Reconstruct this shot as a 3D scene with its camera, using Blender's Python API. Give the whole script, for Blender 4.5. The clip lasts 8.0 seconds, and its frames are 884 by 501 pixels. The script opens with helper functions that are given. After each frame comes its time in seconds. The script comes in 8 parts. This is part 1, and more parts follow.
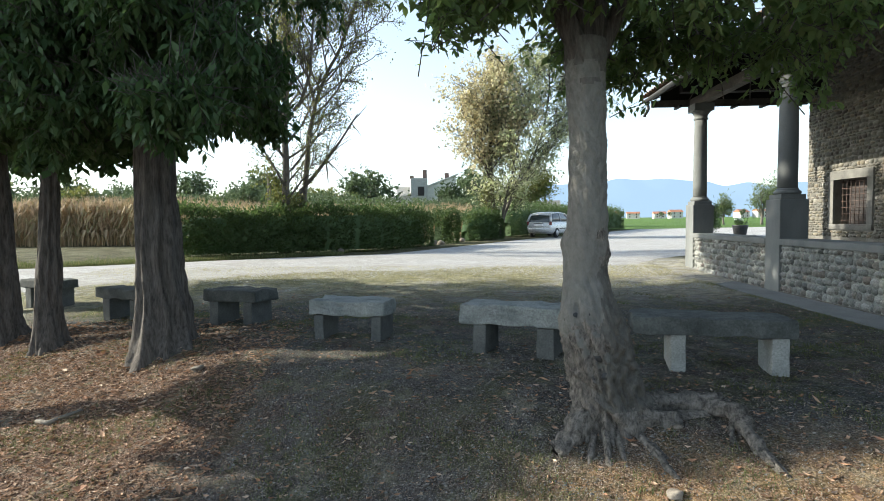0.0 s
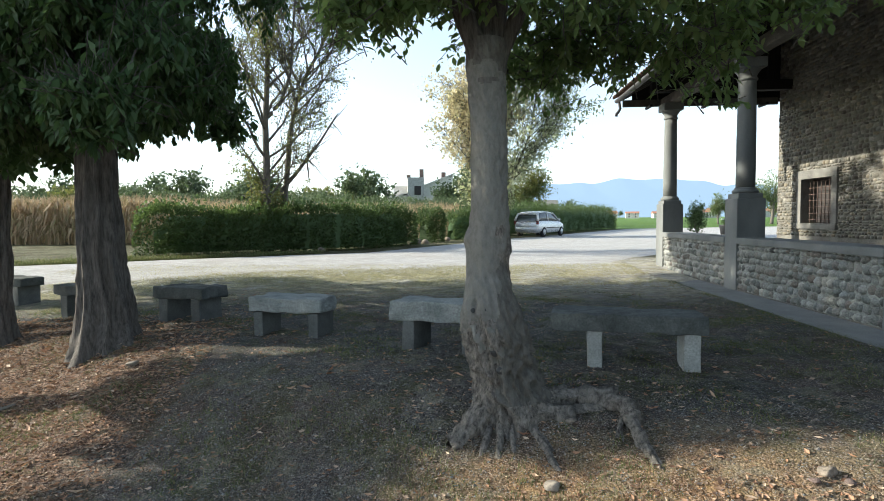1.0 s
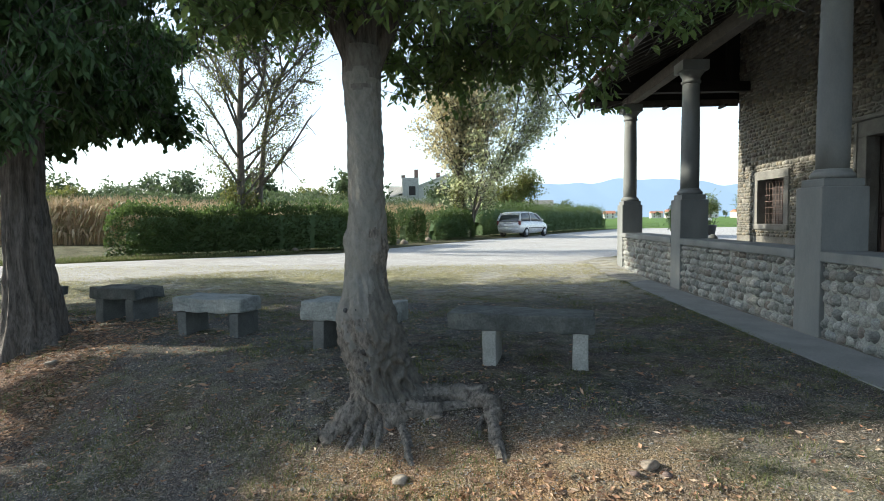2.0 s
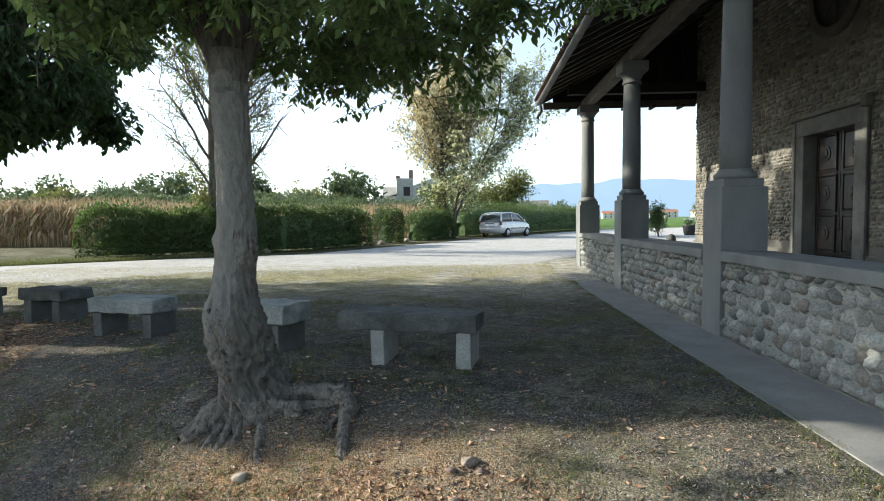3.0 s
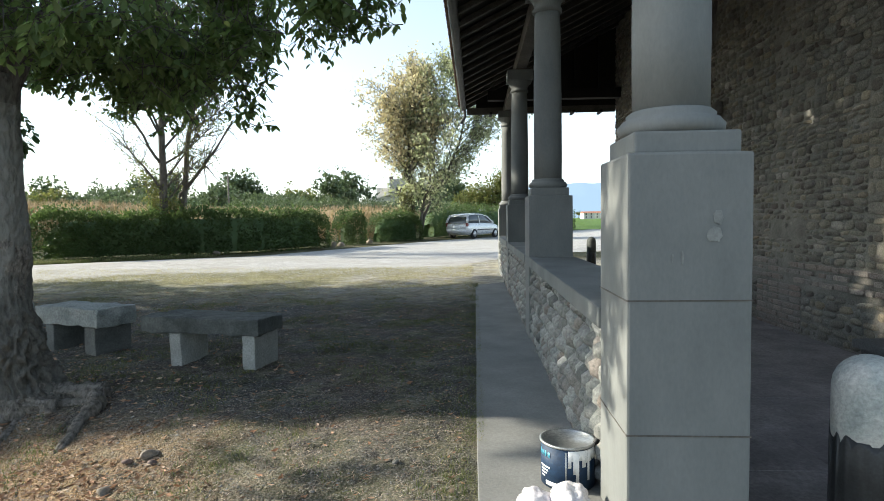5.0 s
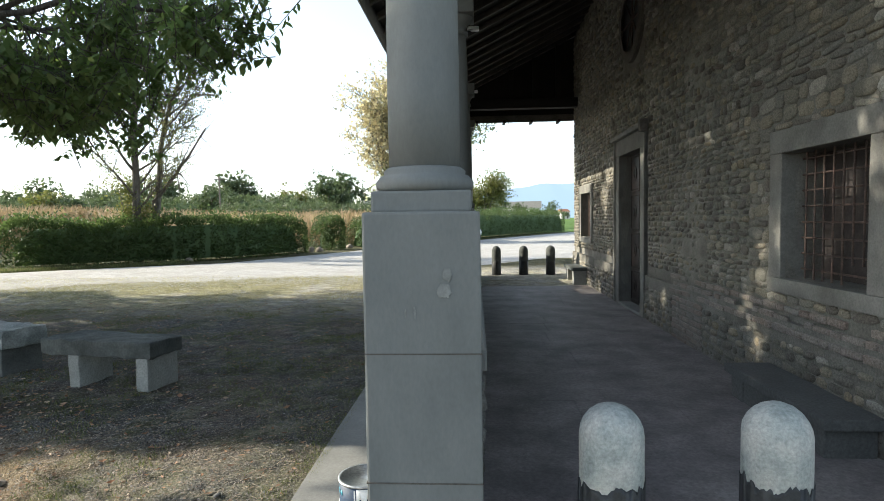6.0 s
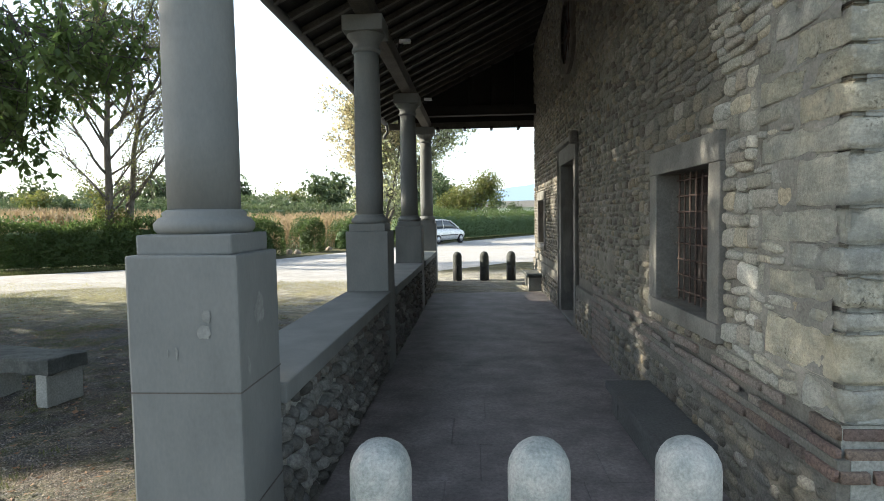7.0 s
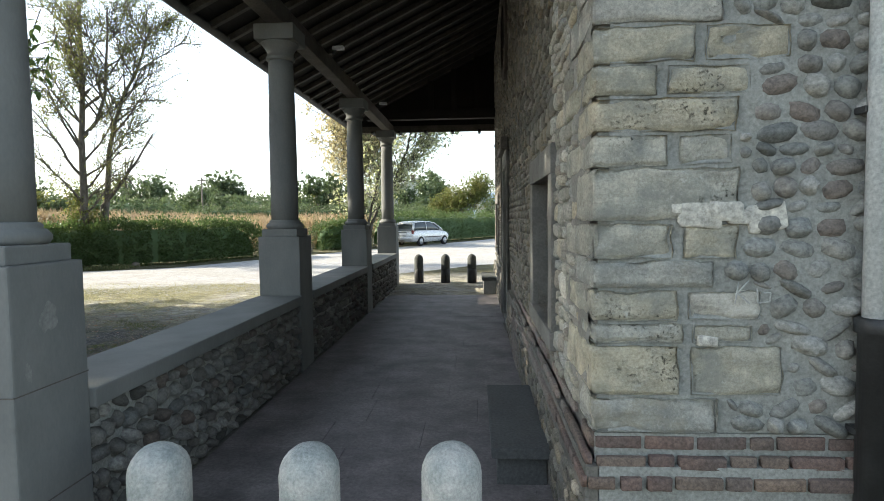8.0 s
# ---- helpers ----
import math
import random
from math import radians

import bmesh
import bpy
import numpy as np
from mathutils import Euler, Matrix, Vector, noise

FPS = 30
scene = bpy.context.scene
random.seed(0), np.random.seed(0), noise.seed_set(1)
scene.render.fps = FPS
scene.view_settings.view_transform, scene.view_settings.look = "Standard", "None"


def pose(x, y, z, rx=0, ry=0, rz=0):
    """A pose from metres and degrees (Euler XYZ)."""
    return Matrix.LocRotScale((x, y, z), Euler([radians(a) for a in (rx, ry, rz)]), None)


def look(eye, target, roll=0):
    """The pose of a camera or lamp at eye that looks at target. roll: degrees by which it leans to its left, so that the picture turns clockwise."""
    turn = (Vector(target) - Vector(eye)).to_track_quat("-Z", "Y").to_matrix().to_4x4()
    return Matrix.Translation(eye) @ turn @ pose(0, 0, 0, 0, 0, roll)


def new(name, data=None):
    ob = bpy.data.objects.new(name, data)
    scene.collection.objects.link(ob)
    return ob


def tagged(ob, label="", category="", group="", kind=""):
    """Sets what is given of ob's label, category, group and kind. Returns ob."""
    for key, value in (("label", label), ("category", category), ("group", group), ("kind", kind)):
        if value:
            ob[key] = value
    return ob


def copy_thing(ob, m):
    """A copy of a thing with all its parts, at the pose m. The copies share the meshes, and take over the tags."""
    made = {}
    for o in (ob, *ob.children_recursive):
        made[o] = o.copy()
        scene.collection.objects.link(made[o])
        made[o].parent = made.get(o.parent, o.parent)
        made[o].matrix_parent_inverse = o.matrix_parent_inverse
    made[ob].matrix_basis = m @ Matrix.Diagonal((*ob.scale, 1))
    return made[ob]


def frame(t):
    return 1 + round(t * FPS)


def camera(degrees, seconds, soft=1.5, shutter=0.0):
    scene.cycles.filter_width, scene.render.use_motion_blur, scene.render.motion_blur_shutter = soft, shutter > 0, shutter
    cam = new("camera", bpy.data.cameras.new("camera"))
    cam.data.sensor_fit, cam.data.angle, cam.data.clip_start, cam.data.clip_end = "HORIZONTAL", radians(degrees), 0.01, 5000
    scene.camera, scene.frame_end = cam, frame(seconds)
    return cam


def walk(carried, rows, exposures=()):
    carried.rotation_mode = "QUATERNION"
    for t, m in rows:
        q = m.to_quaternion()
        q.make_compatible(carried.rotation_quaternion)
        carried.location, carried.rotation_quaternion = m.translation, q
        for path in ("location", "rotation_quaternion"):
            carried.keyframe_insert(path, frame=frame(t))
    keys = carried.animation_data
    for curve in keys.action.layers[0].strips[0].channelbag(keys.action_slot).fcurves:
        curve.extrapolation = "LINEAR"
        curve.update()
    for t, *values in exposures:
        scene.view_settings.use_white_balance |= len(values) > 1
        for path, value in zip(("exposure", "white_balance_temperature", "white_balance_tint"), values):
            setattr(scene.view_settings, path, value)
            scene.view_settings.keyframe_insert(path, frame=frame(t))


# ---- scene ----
cam = camera(75.6, 8.0, 0.75)
PATH = [
    (0, (0.089, -0.087, 1.368), (-0.021, 1.907, 1.259), -0.6),
    (0.5, (0.466, -0.101, 1.343), (0.356, 1.893, 1.233), -0.5),
    (1, (0.822, -0.119, 1.344), (0.712, 1.875, 1.233), -0.5),
    (2.5, (2.308, -0.205, 1.355), (2.203, 1.789, 1.245), -0.6),
    (3, (2.826, -0.194, 1.345), (2.72, 1.8, 1.236), -0.7),
    (3.5, (3.344, -0.204, 1.342), (3.24, 1.79, 1.232), -0.6),
    (4, (3.879, -0.236, 1.345), (3.776, 1.758, 1.233), -0.6),
    (4.5, (4.422, -0.328, 1.346), (4.318, 1.666, 1.236), -0.7),
    (4.7, (4.623, -0.372, 1.359), (4.51, 1.622, 1.25), -0.7),
    (6, (6.031, -0.417, 1.631), (5.912, 1.577, 1.522), -0.9),
    (6.5, (6.574, -0.411, 1.708), (6.457, 1.583, 1.597), -0.8),
    (7, (7.073, -0.421, 1.809), (6.956, 1.572, 1.695), -0.9),
    (7.5, (7.599, -0.417, 1.864), (7.48, 1.576, 1.747), -0.8),
    (8, (8.151, -0.463, 1.857), (8.031, 1.531, 1.745), -0.7),
]
walk(cam, [(t, look(eye, target, roll)) for t, eye, target, roll in PATH], [(0, 1.33, 5900, 4), (4.5, 1.33, 5950, 4), (6.0, 1.50, 6150, 5), (7.0, 1.68, 6220, 6), (8, 1.71, 6250, 6)])

# ---- sun, sky ----
SUN_FROM = Vector((-1.0, 0.13, 0.437)).normalized()
sun = new("sun", bpy.data.lights.new("sun", "SUN"))
sun.data.energy, sun.data.angle, sun.data.color = 4.5, radians(0.6), (1.0, 0.86, 0.68)
sun.matrix_world = look((0, 0, 30), Vector((0, 0, 30)) - SUN_FROM)
world = bpy.data.worlds.new("world")
scene.world = world
world.use_nodes = True
_bg = world.node_tree.nodes["Background"]
_sky = world.node_tree.nodes.new("ShaderNodeTexSky")
_sky.sky_type, _sky.sun_disc = "NISHITA", False
_sky.sun_elevation = math.asin(SUN_FROM.z)
_sky.sun_rotation = math.atan2(SUN_FROM.x, SUN_FROM.y)
_sky.air_density, _sky.dust_density, _sky.ozone_density = 1.0, 0.9, 1.0
_haze = world.node_tree.nodes.new("ShaderNodeHueSaturation")
_haze.inputs["Saturation"].default_value = 0.56
world.node_tree.links.new(_sky.outputs[0], _haze.inputs["Color"])
world.node_tree.links.new(_haze.outputs[0], _bg.inputs[0])
_bg.inputs[1].default_value = 0.128

# ---- materials ----
def rgb(c):
    return (c[0], c[1], c[2], 1.0)


class Mat:
    """A small wrapper for node materials."""

    def __init__(self, name, rough=0.8, metal=0.0, spec=0.4):
        self.m = bpy.data.materials.new(name)
        self.m.use_nodes = True
        self.t = self.m.node_tree
        self.b = self.t.nodes["Principled BSDF"]
        self.b.inputs["Roughness"].default_value = rough
        self.b.inputs["Metallic"].default_value = metal
        self.b.inputs["Specular IOR Level"].default_value = spec
        self.pos = self.node("ShaderNodeNewGeometry").outputs["Position"]

    def node(self, kind):
        return self.t.nodes.new(kind)

    def link(self, a, b):
        self.t.links.new(a, b)

    def noise(self, scale, detail=4.0, rough=0.6, stretch=(1, 1, 1), vec=None):
        mp = self.node("ShaderNodeMapping")
        mp.inputs["Scale"].default_value = stretch
        self.link(vec or self.pos, mp.inputs["Vector"])
        n = self.node("ShaderNodeTexNoise")
        n.inputs["Scale"].default_value, n.inputs["Detail"].default_value, n.inputs["Roughness"].default_value = scale, detail, rough
        self.link(mp.outputs[0], n.inputs["Vector"])
        return n.outputs["Fac"]

    def ramp(self, fac, stops):
        r = self.node("ShaderNodeValToRGB")
        e = r.color_ramp.elements
        while len(e) < len(stops):
            e.new(0.5)
        for el, (p, c) in zip(e, stops):
            el.position, el.color = p, rgb(c)
        self.link(fac, r.inputs[0])
        return r.outputs[0]

    def mix(self, fac, a, b, blend="MIX"):
        m = self.node("ShaderNodeMix")
        m.data_type, m.blend_type = "RGBA", blend
        for sock, v in ((m.inputs[0], fac), (m.inputs[6], a), (m.inputs[7], b)):
            if isinstance(v, (int, float)):
                sock.default_value = v
            elif isinstance(v, tuple):
                sock.default_value = rgb(v)
            else:
                self.link(v, sock)
        return m.outputs[2]

    def math(self, op, a, b=0.0, c=0.0, clamp=False):
        m = self.node("ShaderNodeMath")
        m.operation, m.use_clamp = op, clamp
        for sock, v in zip(m.inputs, (a, b, c)):
            if isinstance(v, (int, float)):
                sock.default_value = v
            else:
                self.link(v, sock)
        return m.outputs[0]

    def rand(self):
        """One random number for each object and each island."""
        oi = self.node("ShaderNodeObjectInfo").outputs["Random"]
        gi = self.node("ShaderNodeNewGeometry").outputs["Random Per Island"]
        return self.math("FRACT", self.math("ADD", oi, gi))

    def color(self, sock):
        if isinstance(sock, tuple):
            self.b.inputs["Base Color"].default_value = rgb(sock)
        else:
            self.link(sock, self.b.inputs["Base Color"])

    def bump(self, height, strength=0.4, dist=0.02):
        b = self.node("ShaderNodeBump")
        b.inputs["Strength"].default_value, b.inputs["Distance"].default_value = strength, dist
        self.link(height, b.inputs["Height"])
        self.link(b.outputs[0], self.b.inputs["Normal"])

    def rough(self, fac, lo, hi):
        mr = self.node("ShaderNodeMapRange")
        mr.inputs[3].default_value, mr.inputs[4].default_value = lo, hi
        self.link(fac, mr.inputs[0])
        self.link(mr.outputs[0], self.b.inputs["Roughness"])


def stone_mat(name, tones, grain=60.0, bump=0.5, rough=0.85, stain=(0.10, 0.10, 0.085), stain_amount=0.35, speck=0.85, stretch=(1, 1, 1)):
    m = Mat(name, rough)
    n = len(tones)
    base = m.ramp(m.rand(), [(i / max(1, n - 1), c) for i, c in enumerate(tones)])
    big = m.noise(3.5, 5)
    fine = m.noise(grain, 6, 0.7, stretch)
    c = m.mix(m.math("MULTIPLY", m.ramp(big, [(0.42, (0, 0, 0)), (0.68, (1, 1, 1))]), stain_amount), base, stain)
    c = m.mix(speck, c, m.ramp(fine, [(0.28, (0.18, 0.18, 0.18)), (0.72, (0.82, 0.82, 0.80))]), "OVERLAY")
    m.color(c)
    m.bump(m.math("ADD", m.math("MULTIPLY", fine, 0.6), m.noise(14, 4)), bump, 0.012)
    return m.m


def sandstone_mat():
    """Hewn sandstone: each block of its own tone, blotched, faintly bedded, here and there pitted or limewashed."""
    m = Mat("sandstone_blocks", 0.93, 0, 0.22)
    tones = [(0.40, 0.39, 0.325), (0.50, 0.475, 0.385), (0.43, 0.435, 0.40), (0.37, 0.375, 0.35), (0.52, 0.51, 0.465), (0.47, 0.435, 0.335), (0.42, 0.415, 0.36)]
    c = m.ramp(m.rand(), [(i / 6, t) for i, t in enumerate(tones)])
    beds = m.noise(9, 8, 0.65, (0.6, 0.6, 2.6))
    blot = m.noise(6.5, 8, 0.72)
    grit = m.noise(70, 6, 0.8)
    c = m.mix(0.50, c, m.ramp(blot, [(0.33, (0.24, 0.24, 0.24)), (0.66, (0.74, 0.73, 0.70))]), "OVERLAY")
    c = m.mix(0.28, c, m.ramp(beds, [(0.34, (0.28, 0.28, 0.27)), (0.66, (0.70, 0.69, 0.66))]), "OVERLAY")
    c = m.mix(0.55, c, m.ramp(grit, [(0.33, (0.22, 0.22, 0.22)), (0.67, (0.78, 0.78, 0.77))]), "OVERLAY")
    c = m.mix(m.math("MULTIPLY", m.ramp(m.noise(3.4, 6, 0.65), [(0.50, (0, 0, 0)), (0.62, (1, 1, 1))]), 0.6), c, (0.24, 0.255, 0.235))
    c = m.mix(m.math("MULTIPLY", m.ramp(m.noise(2.9, 5, 0.6), [(0.56, (0, 0, 0)), (0.70, (1, 1, 1))]), 0.35), c, (0.40, 0.335, 0.19))
    pits = m.ramp(m.noise(48, 5, 0.75), [(0.56, (0, 0, 0)), (0.63, (1, 1, 1))])
    where = m.ramp(m.noise(2.3, 3), [(0.55, (0.03, 0.03, 0.03)), (0.64, (1, 1, 1))])
    pit = m.math("MULTIPLY", pits, where)
    c = m.mix(m.math("MULTIPLY", pit, 0.8), c, (0.05, 0.048, 0.043))
    lime = m.math("MULTIPLY", m.ramp(m.noise(21, 6, 0.75), [(0.57, (0, 0, 0)), (0.66, (1, 1, 1))]), m.ramp(m.noise(1.9, 3), [(0.47, (0.1, 0.1, 0.1)), (0.6, (1, 1, 1))]))
    c = m.mix(m.math("MULTIPLY", lime, 0.7), c, (0.60, 0.60, 0.56))
    m.color(c)
    h = m.math("ADD", m.math("MULTIPLY", beds, 0.35), m.math("ADD", m.math("MULTIPLY", m.noise(28, 8, 0.8), 0.9), m.math("MULTIPLY", grit, 0.35)))
    m.bump(m.math("SUBTRACT", h, m.math("MULTIPLY", pit, 0.7)), 1.0, 0.022)
    return m.m


def plain_mat(name, tones, scale=6.0, grain=80.0, bump=0.25, rough=0.8, stretch=(1, 1, 1), metal=0.0, dist=0.006, spec=0.4, speck=0.6):
    """Two or three tones in soft patches, with fine grain and relief."""
    m = Mat(name, rough, metal, spec)
    n = len(tones)
    big = m.noise(scale, 5, 0.6, stretch)
    fine = m.noise(grain, 5, 0.65, stretch)
    base = m.ramp(big, [(0.3 + 0.4 * i / max(1, n - 1), c) for i, c in enumerate(tones)])
    m.color(m.mix(speck, base, m.ramp(fine, [(0.3, (0.25, 0.25, 0.25)), (0.7, (0.75, 0.75, 0.75))]), "OVERLAY"))
    m.bump(m.math("ADD", fine, m.math("MULTIPLY", big, 0.8)), bump, dist)
    m.rough(fine, max(0.02, rough - 0.1), min(1, rough + 0.1))
    return m.m


def leaf_mat(name, tones, through_tone, through_amount=0.35, rough=0.5, spec=0.35):
    m = Mat(name, rough, 0, spec)
    n = len(tones)
    c = m.ramp(m.rand(), [(i / max(1, n - 1), t) for i, t in enumerate(tones)])
    c = m.mix(0.25, c, m.ramp(m.noise(1.2, 2), [(0.3, (0.3, 0.3, 0.3)), (0.7, (0.72, 0.72, 0.7))]), "OVERLAY")
    m.color(c)
    tr = m.node("ShaderNodeBsdfTranslucent")
    m.link(m.mix(0.5, c, through_tone), tr.inputs["Color"])
    mx = m.node("ShaderNodeMixShader")
    mx.inputs[0].default_value = through_amount
    m.link(m.b.outputs[0], mx.inputs[1])
    m.link(tr.outputs[0], mx.inputs[2])
    m.link(mx.outputs[0], m.t.nodes["Material Output"].inputs["Surface"])
    return m.m


def glass_mat(name, tint=(0.03, 0.035, 0.04)):
    m = Mat(name, 0.06, 0, 0.6)
    m.color(tint)
    return m.m


def bark_mat(name, dark, light, stretch=(1, 1, 0.22), scale=22.0, bump=0.9, moss=None):
    m = Mat(name, 0.92)
    rid = m.noise(scale, 7, 0.7, stretch)
    big = m.noise(2.5, 4)
    c = m.ramp(rid, [(0.34, dark), (0.62, light)])
    c = m.mix(m.math("MULTIPLY", big, 0.6), c, tuple(0.55 * (a + b) for a, b in zip(dark, light)))
    if moss:
        c = m.mix(m.ramp(m.noise(1.7, 4), [(0.52, (0, 0, 0)), (0.7, (0.55, 0.55, 0.55))]), c, moss)
    m.color(c)
    m.bump(m.math("ADD", rid, m.math("MULTIPLY", m.noise(90, 4), 0.3)), bump, 0.03)
    return m.m


def ground_mat():
    m = Mat("ground_soil", 0.95, 0, 0.2)
    xyz = m.node("ShaderNodeSeparateXYZ")
    m.link(m.pos, xyz.inputs[0])
    px, py = xyz.outputs[0], xyz.outputs[1]

    def band(sock, a, b):
        r = m.node("ShaderNodeMapRange")
        r.inputs[1].default_value, r.inputs[2].default_value = a, b
        m.link(sock, r.inputs[0])
        return r.outputs[0]

    def soft_mask(fac, a, b):
        return m.ramp(fac, [(a, (0, 0, 0)), (b, (1, 1, 1))])

    def cells(scale):
        """Single stones and crumbs: three random numbers a cell, and the dark seam between them."""
        vor = m.node("ShaderNodeTexVoronoi")
        vor.inputs["Scale"].default_value = scale
        warp = m.node("ShaderNodeVectorMath")
        warp.operation = "ADD"
        jig = m.node("ShaderNodeTexNoise")
        jig.inputs["Scale"].default_value = scale * 0.7
        shake = m.node("ShaderNodeVectorMath")
        shake.operation = "SCALE"
        shake.inputs["Scale"].default_value = 0.7 / scale
        m.link(m.pos, jig.inputs["Vector"])
        m.link(jig.outputs["Color"], shake.inputs[0])
        m.link(m.pos, warp.inputs[0])
        m.link(shake.outputs[0], warp.inputs[1])
        m.link(warp.outputs[0], vor.inputs["Vector"])
        sep = m.node("ShaderNodeSeparateColor")
        m.link(vor.outputs["Color"], sep.inputs[0])
        seam = m.ramp(vor.outputs["Distance"], [(0.28, (1, 1, 1)), (0.62, (0.24, 0.24, 0.24))])
        return sep.outputs, seam, vor.outputs["Distance"]

    small, small_seam, small_d = cells(88)
    large, large_seam, large_d = cells(40)
    fine = m.noise(75, 6, 0.75)
    mid = m.noise(9, 6, 0.7)
    big = m.noise(0.9, 5, 0.6)
    clod = m.noise(4.2, 7, 0.75)
    # grey gravel
    gravel = m.mix(1.0, m.ramp(small[0], [(0.0, (0.045, 0.047, 0.046)), (0.5, (0.127, 0.127, 0.119)), (0.85, (0.185, 0.184, 0.174)), (1.0, (0.46, 0.455, 0.43))]), small_seam, "MULTIPLY")
    gravel = m.mix(0.35, gravel, m.ramp(fine, [(0.36, (0.022, 0.023, 0.023)), (0.5, (0.10, 0.103, 0.102)), (0.64, (0.31, 0.312, 0.305))]))
    lumps = m.mix(1.0, m.ramp(large[0], [(0.0, (0.05, 0.053, 0.053)), (0.6, (0.13, 0.134, 0.132)), (1.0, (0.40, 0.40, 0.38))]), large_seam, "MULTIPLY")
    gravel = m.mix(soft_mask(large[1], 0.90, 0.95), gravel, lumps)
    # reddish litter and soil
    crumbs = m.mix(1.0, m.ramp(small[1], [(0.0, (0.030, 0.017, 0.012)), (0.45, (0.18, 0.112, 0.078)), (0.8, (0.38, 0.255, 0.182)), (1.0, (0.72, 0.58, 0.47))]), small_seam, "MULTIPLY")
    soil = m.mix(0.62, m.ramp(m.noise(42, 6, 0.75), [(0.38, (0.018, 0.011, 0.008)), (0.51, (0.14, 0.086, 0.058)), (0.63, (0.44, 0.31, 0.22))]), crumbs)
    grass = m.ramp(m.noise(55, 5, 0.75), [(0.36, (0.016, 0.022, 0.010)), (0.52, (0.065, 0.078, 0.030)), (0.68, (0.22, 0.215, 0.10))])
    straw = m.ramp(m.noise(48, 6, 0.78), [(0.32, (0.16, 0.152, 0.085)), (0.5, (0.44, 0.415, 0.275)), (0.68, (0.74, 0.70, 0.55))])
    straw = m.mix(0.55, straw, m.mix(1.0, straw, m.ramp(small[2], [(0.0, (0.25, 0.26, 0.22)), (1.0, (1.6, 1.55, 1.5))]), "MULTIPLY"))
    # gravel under the trees, dirtier and mossier in patches
    c = m.mix(m.math("MULTIPLY", soft_mask(big, 0.45, 0.66), 0.45), gravel, soil)
    c = m.mix(m.math("MULTIPLY", soft_mask(m.noise(1.7, 7, 0.75), 0.47, 0.60), 0.62), c, grass)
    c = m.mix(0.55, c, m.ramp(clod, [(0.36, (0.24, 0.24, 0.24)), (0.64, (0.76, 0.76, 0.76))]), "OVERLAY")
    # litter-brown bank: all of it far along the row of trees, and a strip before the grey trunk
    crest = m.math("ADD", m.math("ADD", m.math("MULTIPLY", px, 0.48), py), m.math("MULTIPLY", mid, 0.8))
    bank = band(crest, 5.9, 4.6)
    jag = m.math("MULTIPLY", m.noise(2.1, 6, 0.7), 1.6)
    leafy = band(m.math("ADD", px, jag), -0.7, -1.9)
    front = m.math("MULTIPLY", m.math("MULTIPLY", band(m.math("ADD", py, jag), 4.75, 4.05), band(m.math("ADD", px, jag), 0.9, 1.5)), band(m.math("ADD", px, jag), 4.3, 3.3))
    front = m.math("MULTIPLY", front, band(m.math("ADD", py, jag), 2.3, 3.1))
    brown = m.math("ADD", m.math("MULTIPLY", leafy, 0.9), m.math("MULTIPLY", front, 0.85), clamp=True)
    c = m.mix(m.math("MULTIPLY", bank, m.math("ADD", brown, 0.10), clamp=True), c, soil)
    # reddish tan on that strip, lightened to carry the sunlight there
    tan = m.mix(1.0, straw, m.ramp(m.noise(3.3, 5, 0.7), [(0.38, (0.78, 0.52, 0.38)), (0.56, (0.92, 0.70, 0.53)), (0.66, (0.86, 0.80, 0.66))]), "MULTIPLY")
    c = m.mix(m.math("MULTIPLY", front, m.math("ADD", m.math("MULTIPLY", soft_mask(m.noise(7.0, 6, 0.75), 0.40, 0.58), 0.40), 0.14)), c, tan)
    # pale band at the sunny edge: sunlight put into the ground colour
    worn = m.math("MULTIPLY", band(m.math("ADD", py, jag), 4.45, 3.95), band(m.math("ADD", px, jag), 3.0, 3.9))
    c = m.mix(m.math("MULTIPLY", worn, m.math("MULTIPLY", soft_mask(m.noise(5.0, 6, 0.75), 0.40, 0.60), 0.40)), c, m.mix(0.4, straw, gravel))
    # thin grass and straw over soil and gravel alike
    tufts = soft_mask(m.noise(2.6, 8, 0.78), 0.52, 0.60)
    c = m.mix(m.math("MULTIPLY", tufts, 0.5), c, m.mix(soft_mask(m.noise(1.3, 3), 0.42, 0.58), grass, m.mix(0.6, straw, gravel)))
    c = m.mix(1.0, c, (1.28, 1.26, 1.24), "MULTIPLY")
    # straw-coloured turf strip before the road
    yw = m.math("ADD", py, m.math("MULTIPLY", m.noise(0.9, 7, 0.75), 2.4))
    pale = m.mix(soft_mask(m.noise(2.4, 6, 0.7), 0.42, 0.58), m.mix(0.45, straw, gravel), straw)
    bare = m.ramp(m.noise(30, 6, 0.8), [(0.34, (0.20, 0.195, 0.18)), (0.5, (0.40, 0.39, 0.365)), (0.68, (0.62, 0.605, 0.57))])
    pale = m.mix(m.math("ADD", m.math("MULTIPLY", soft_mask(m.noise(1.1, 7, 0.75), 0.46, 0.56), 0.75), m.math("MULTIPLY", band(px, 0.0, 4.0), 0.45), clamp=True), pale, bare)
    clump = m.noise(6.5, 7, 0.8, (0.55, 1, 1))
    pale = m.mix(0.75, pale, m.ramp(clump, [(0.38, (0.22, 0.22, 0.21)), (0.62, (0.78, 0.77, 0.75))]), "OVERLAY")
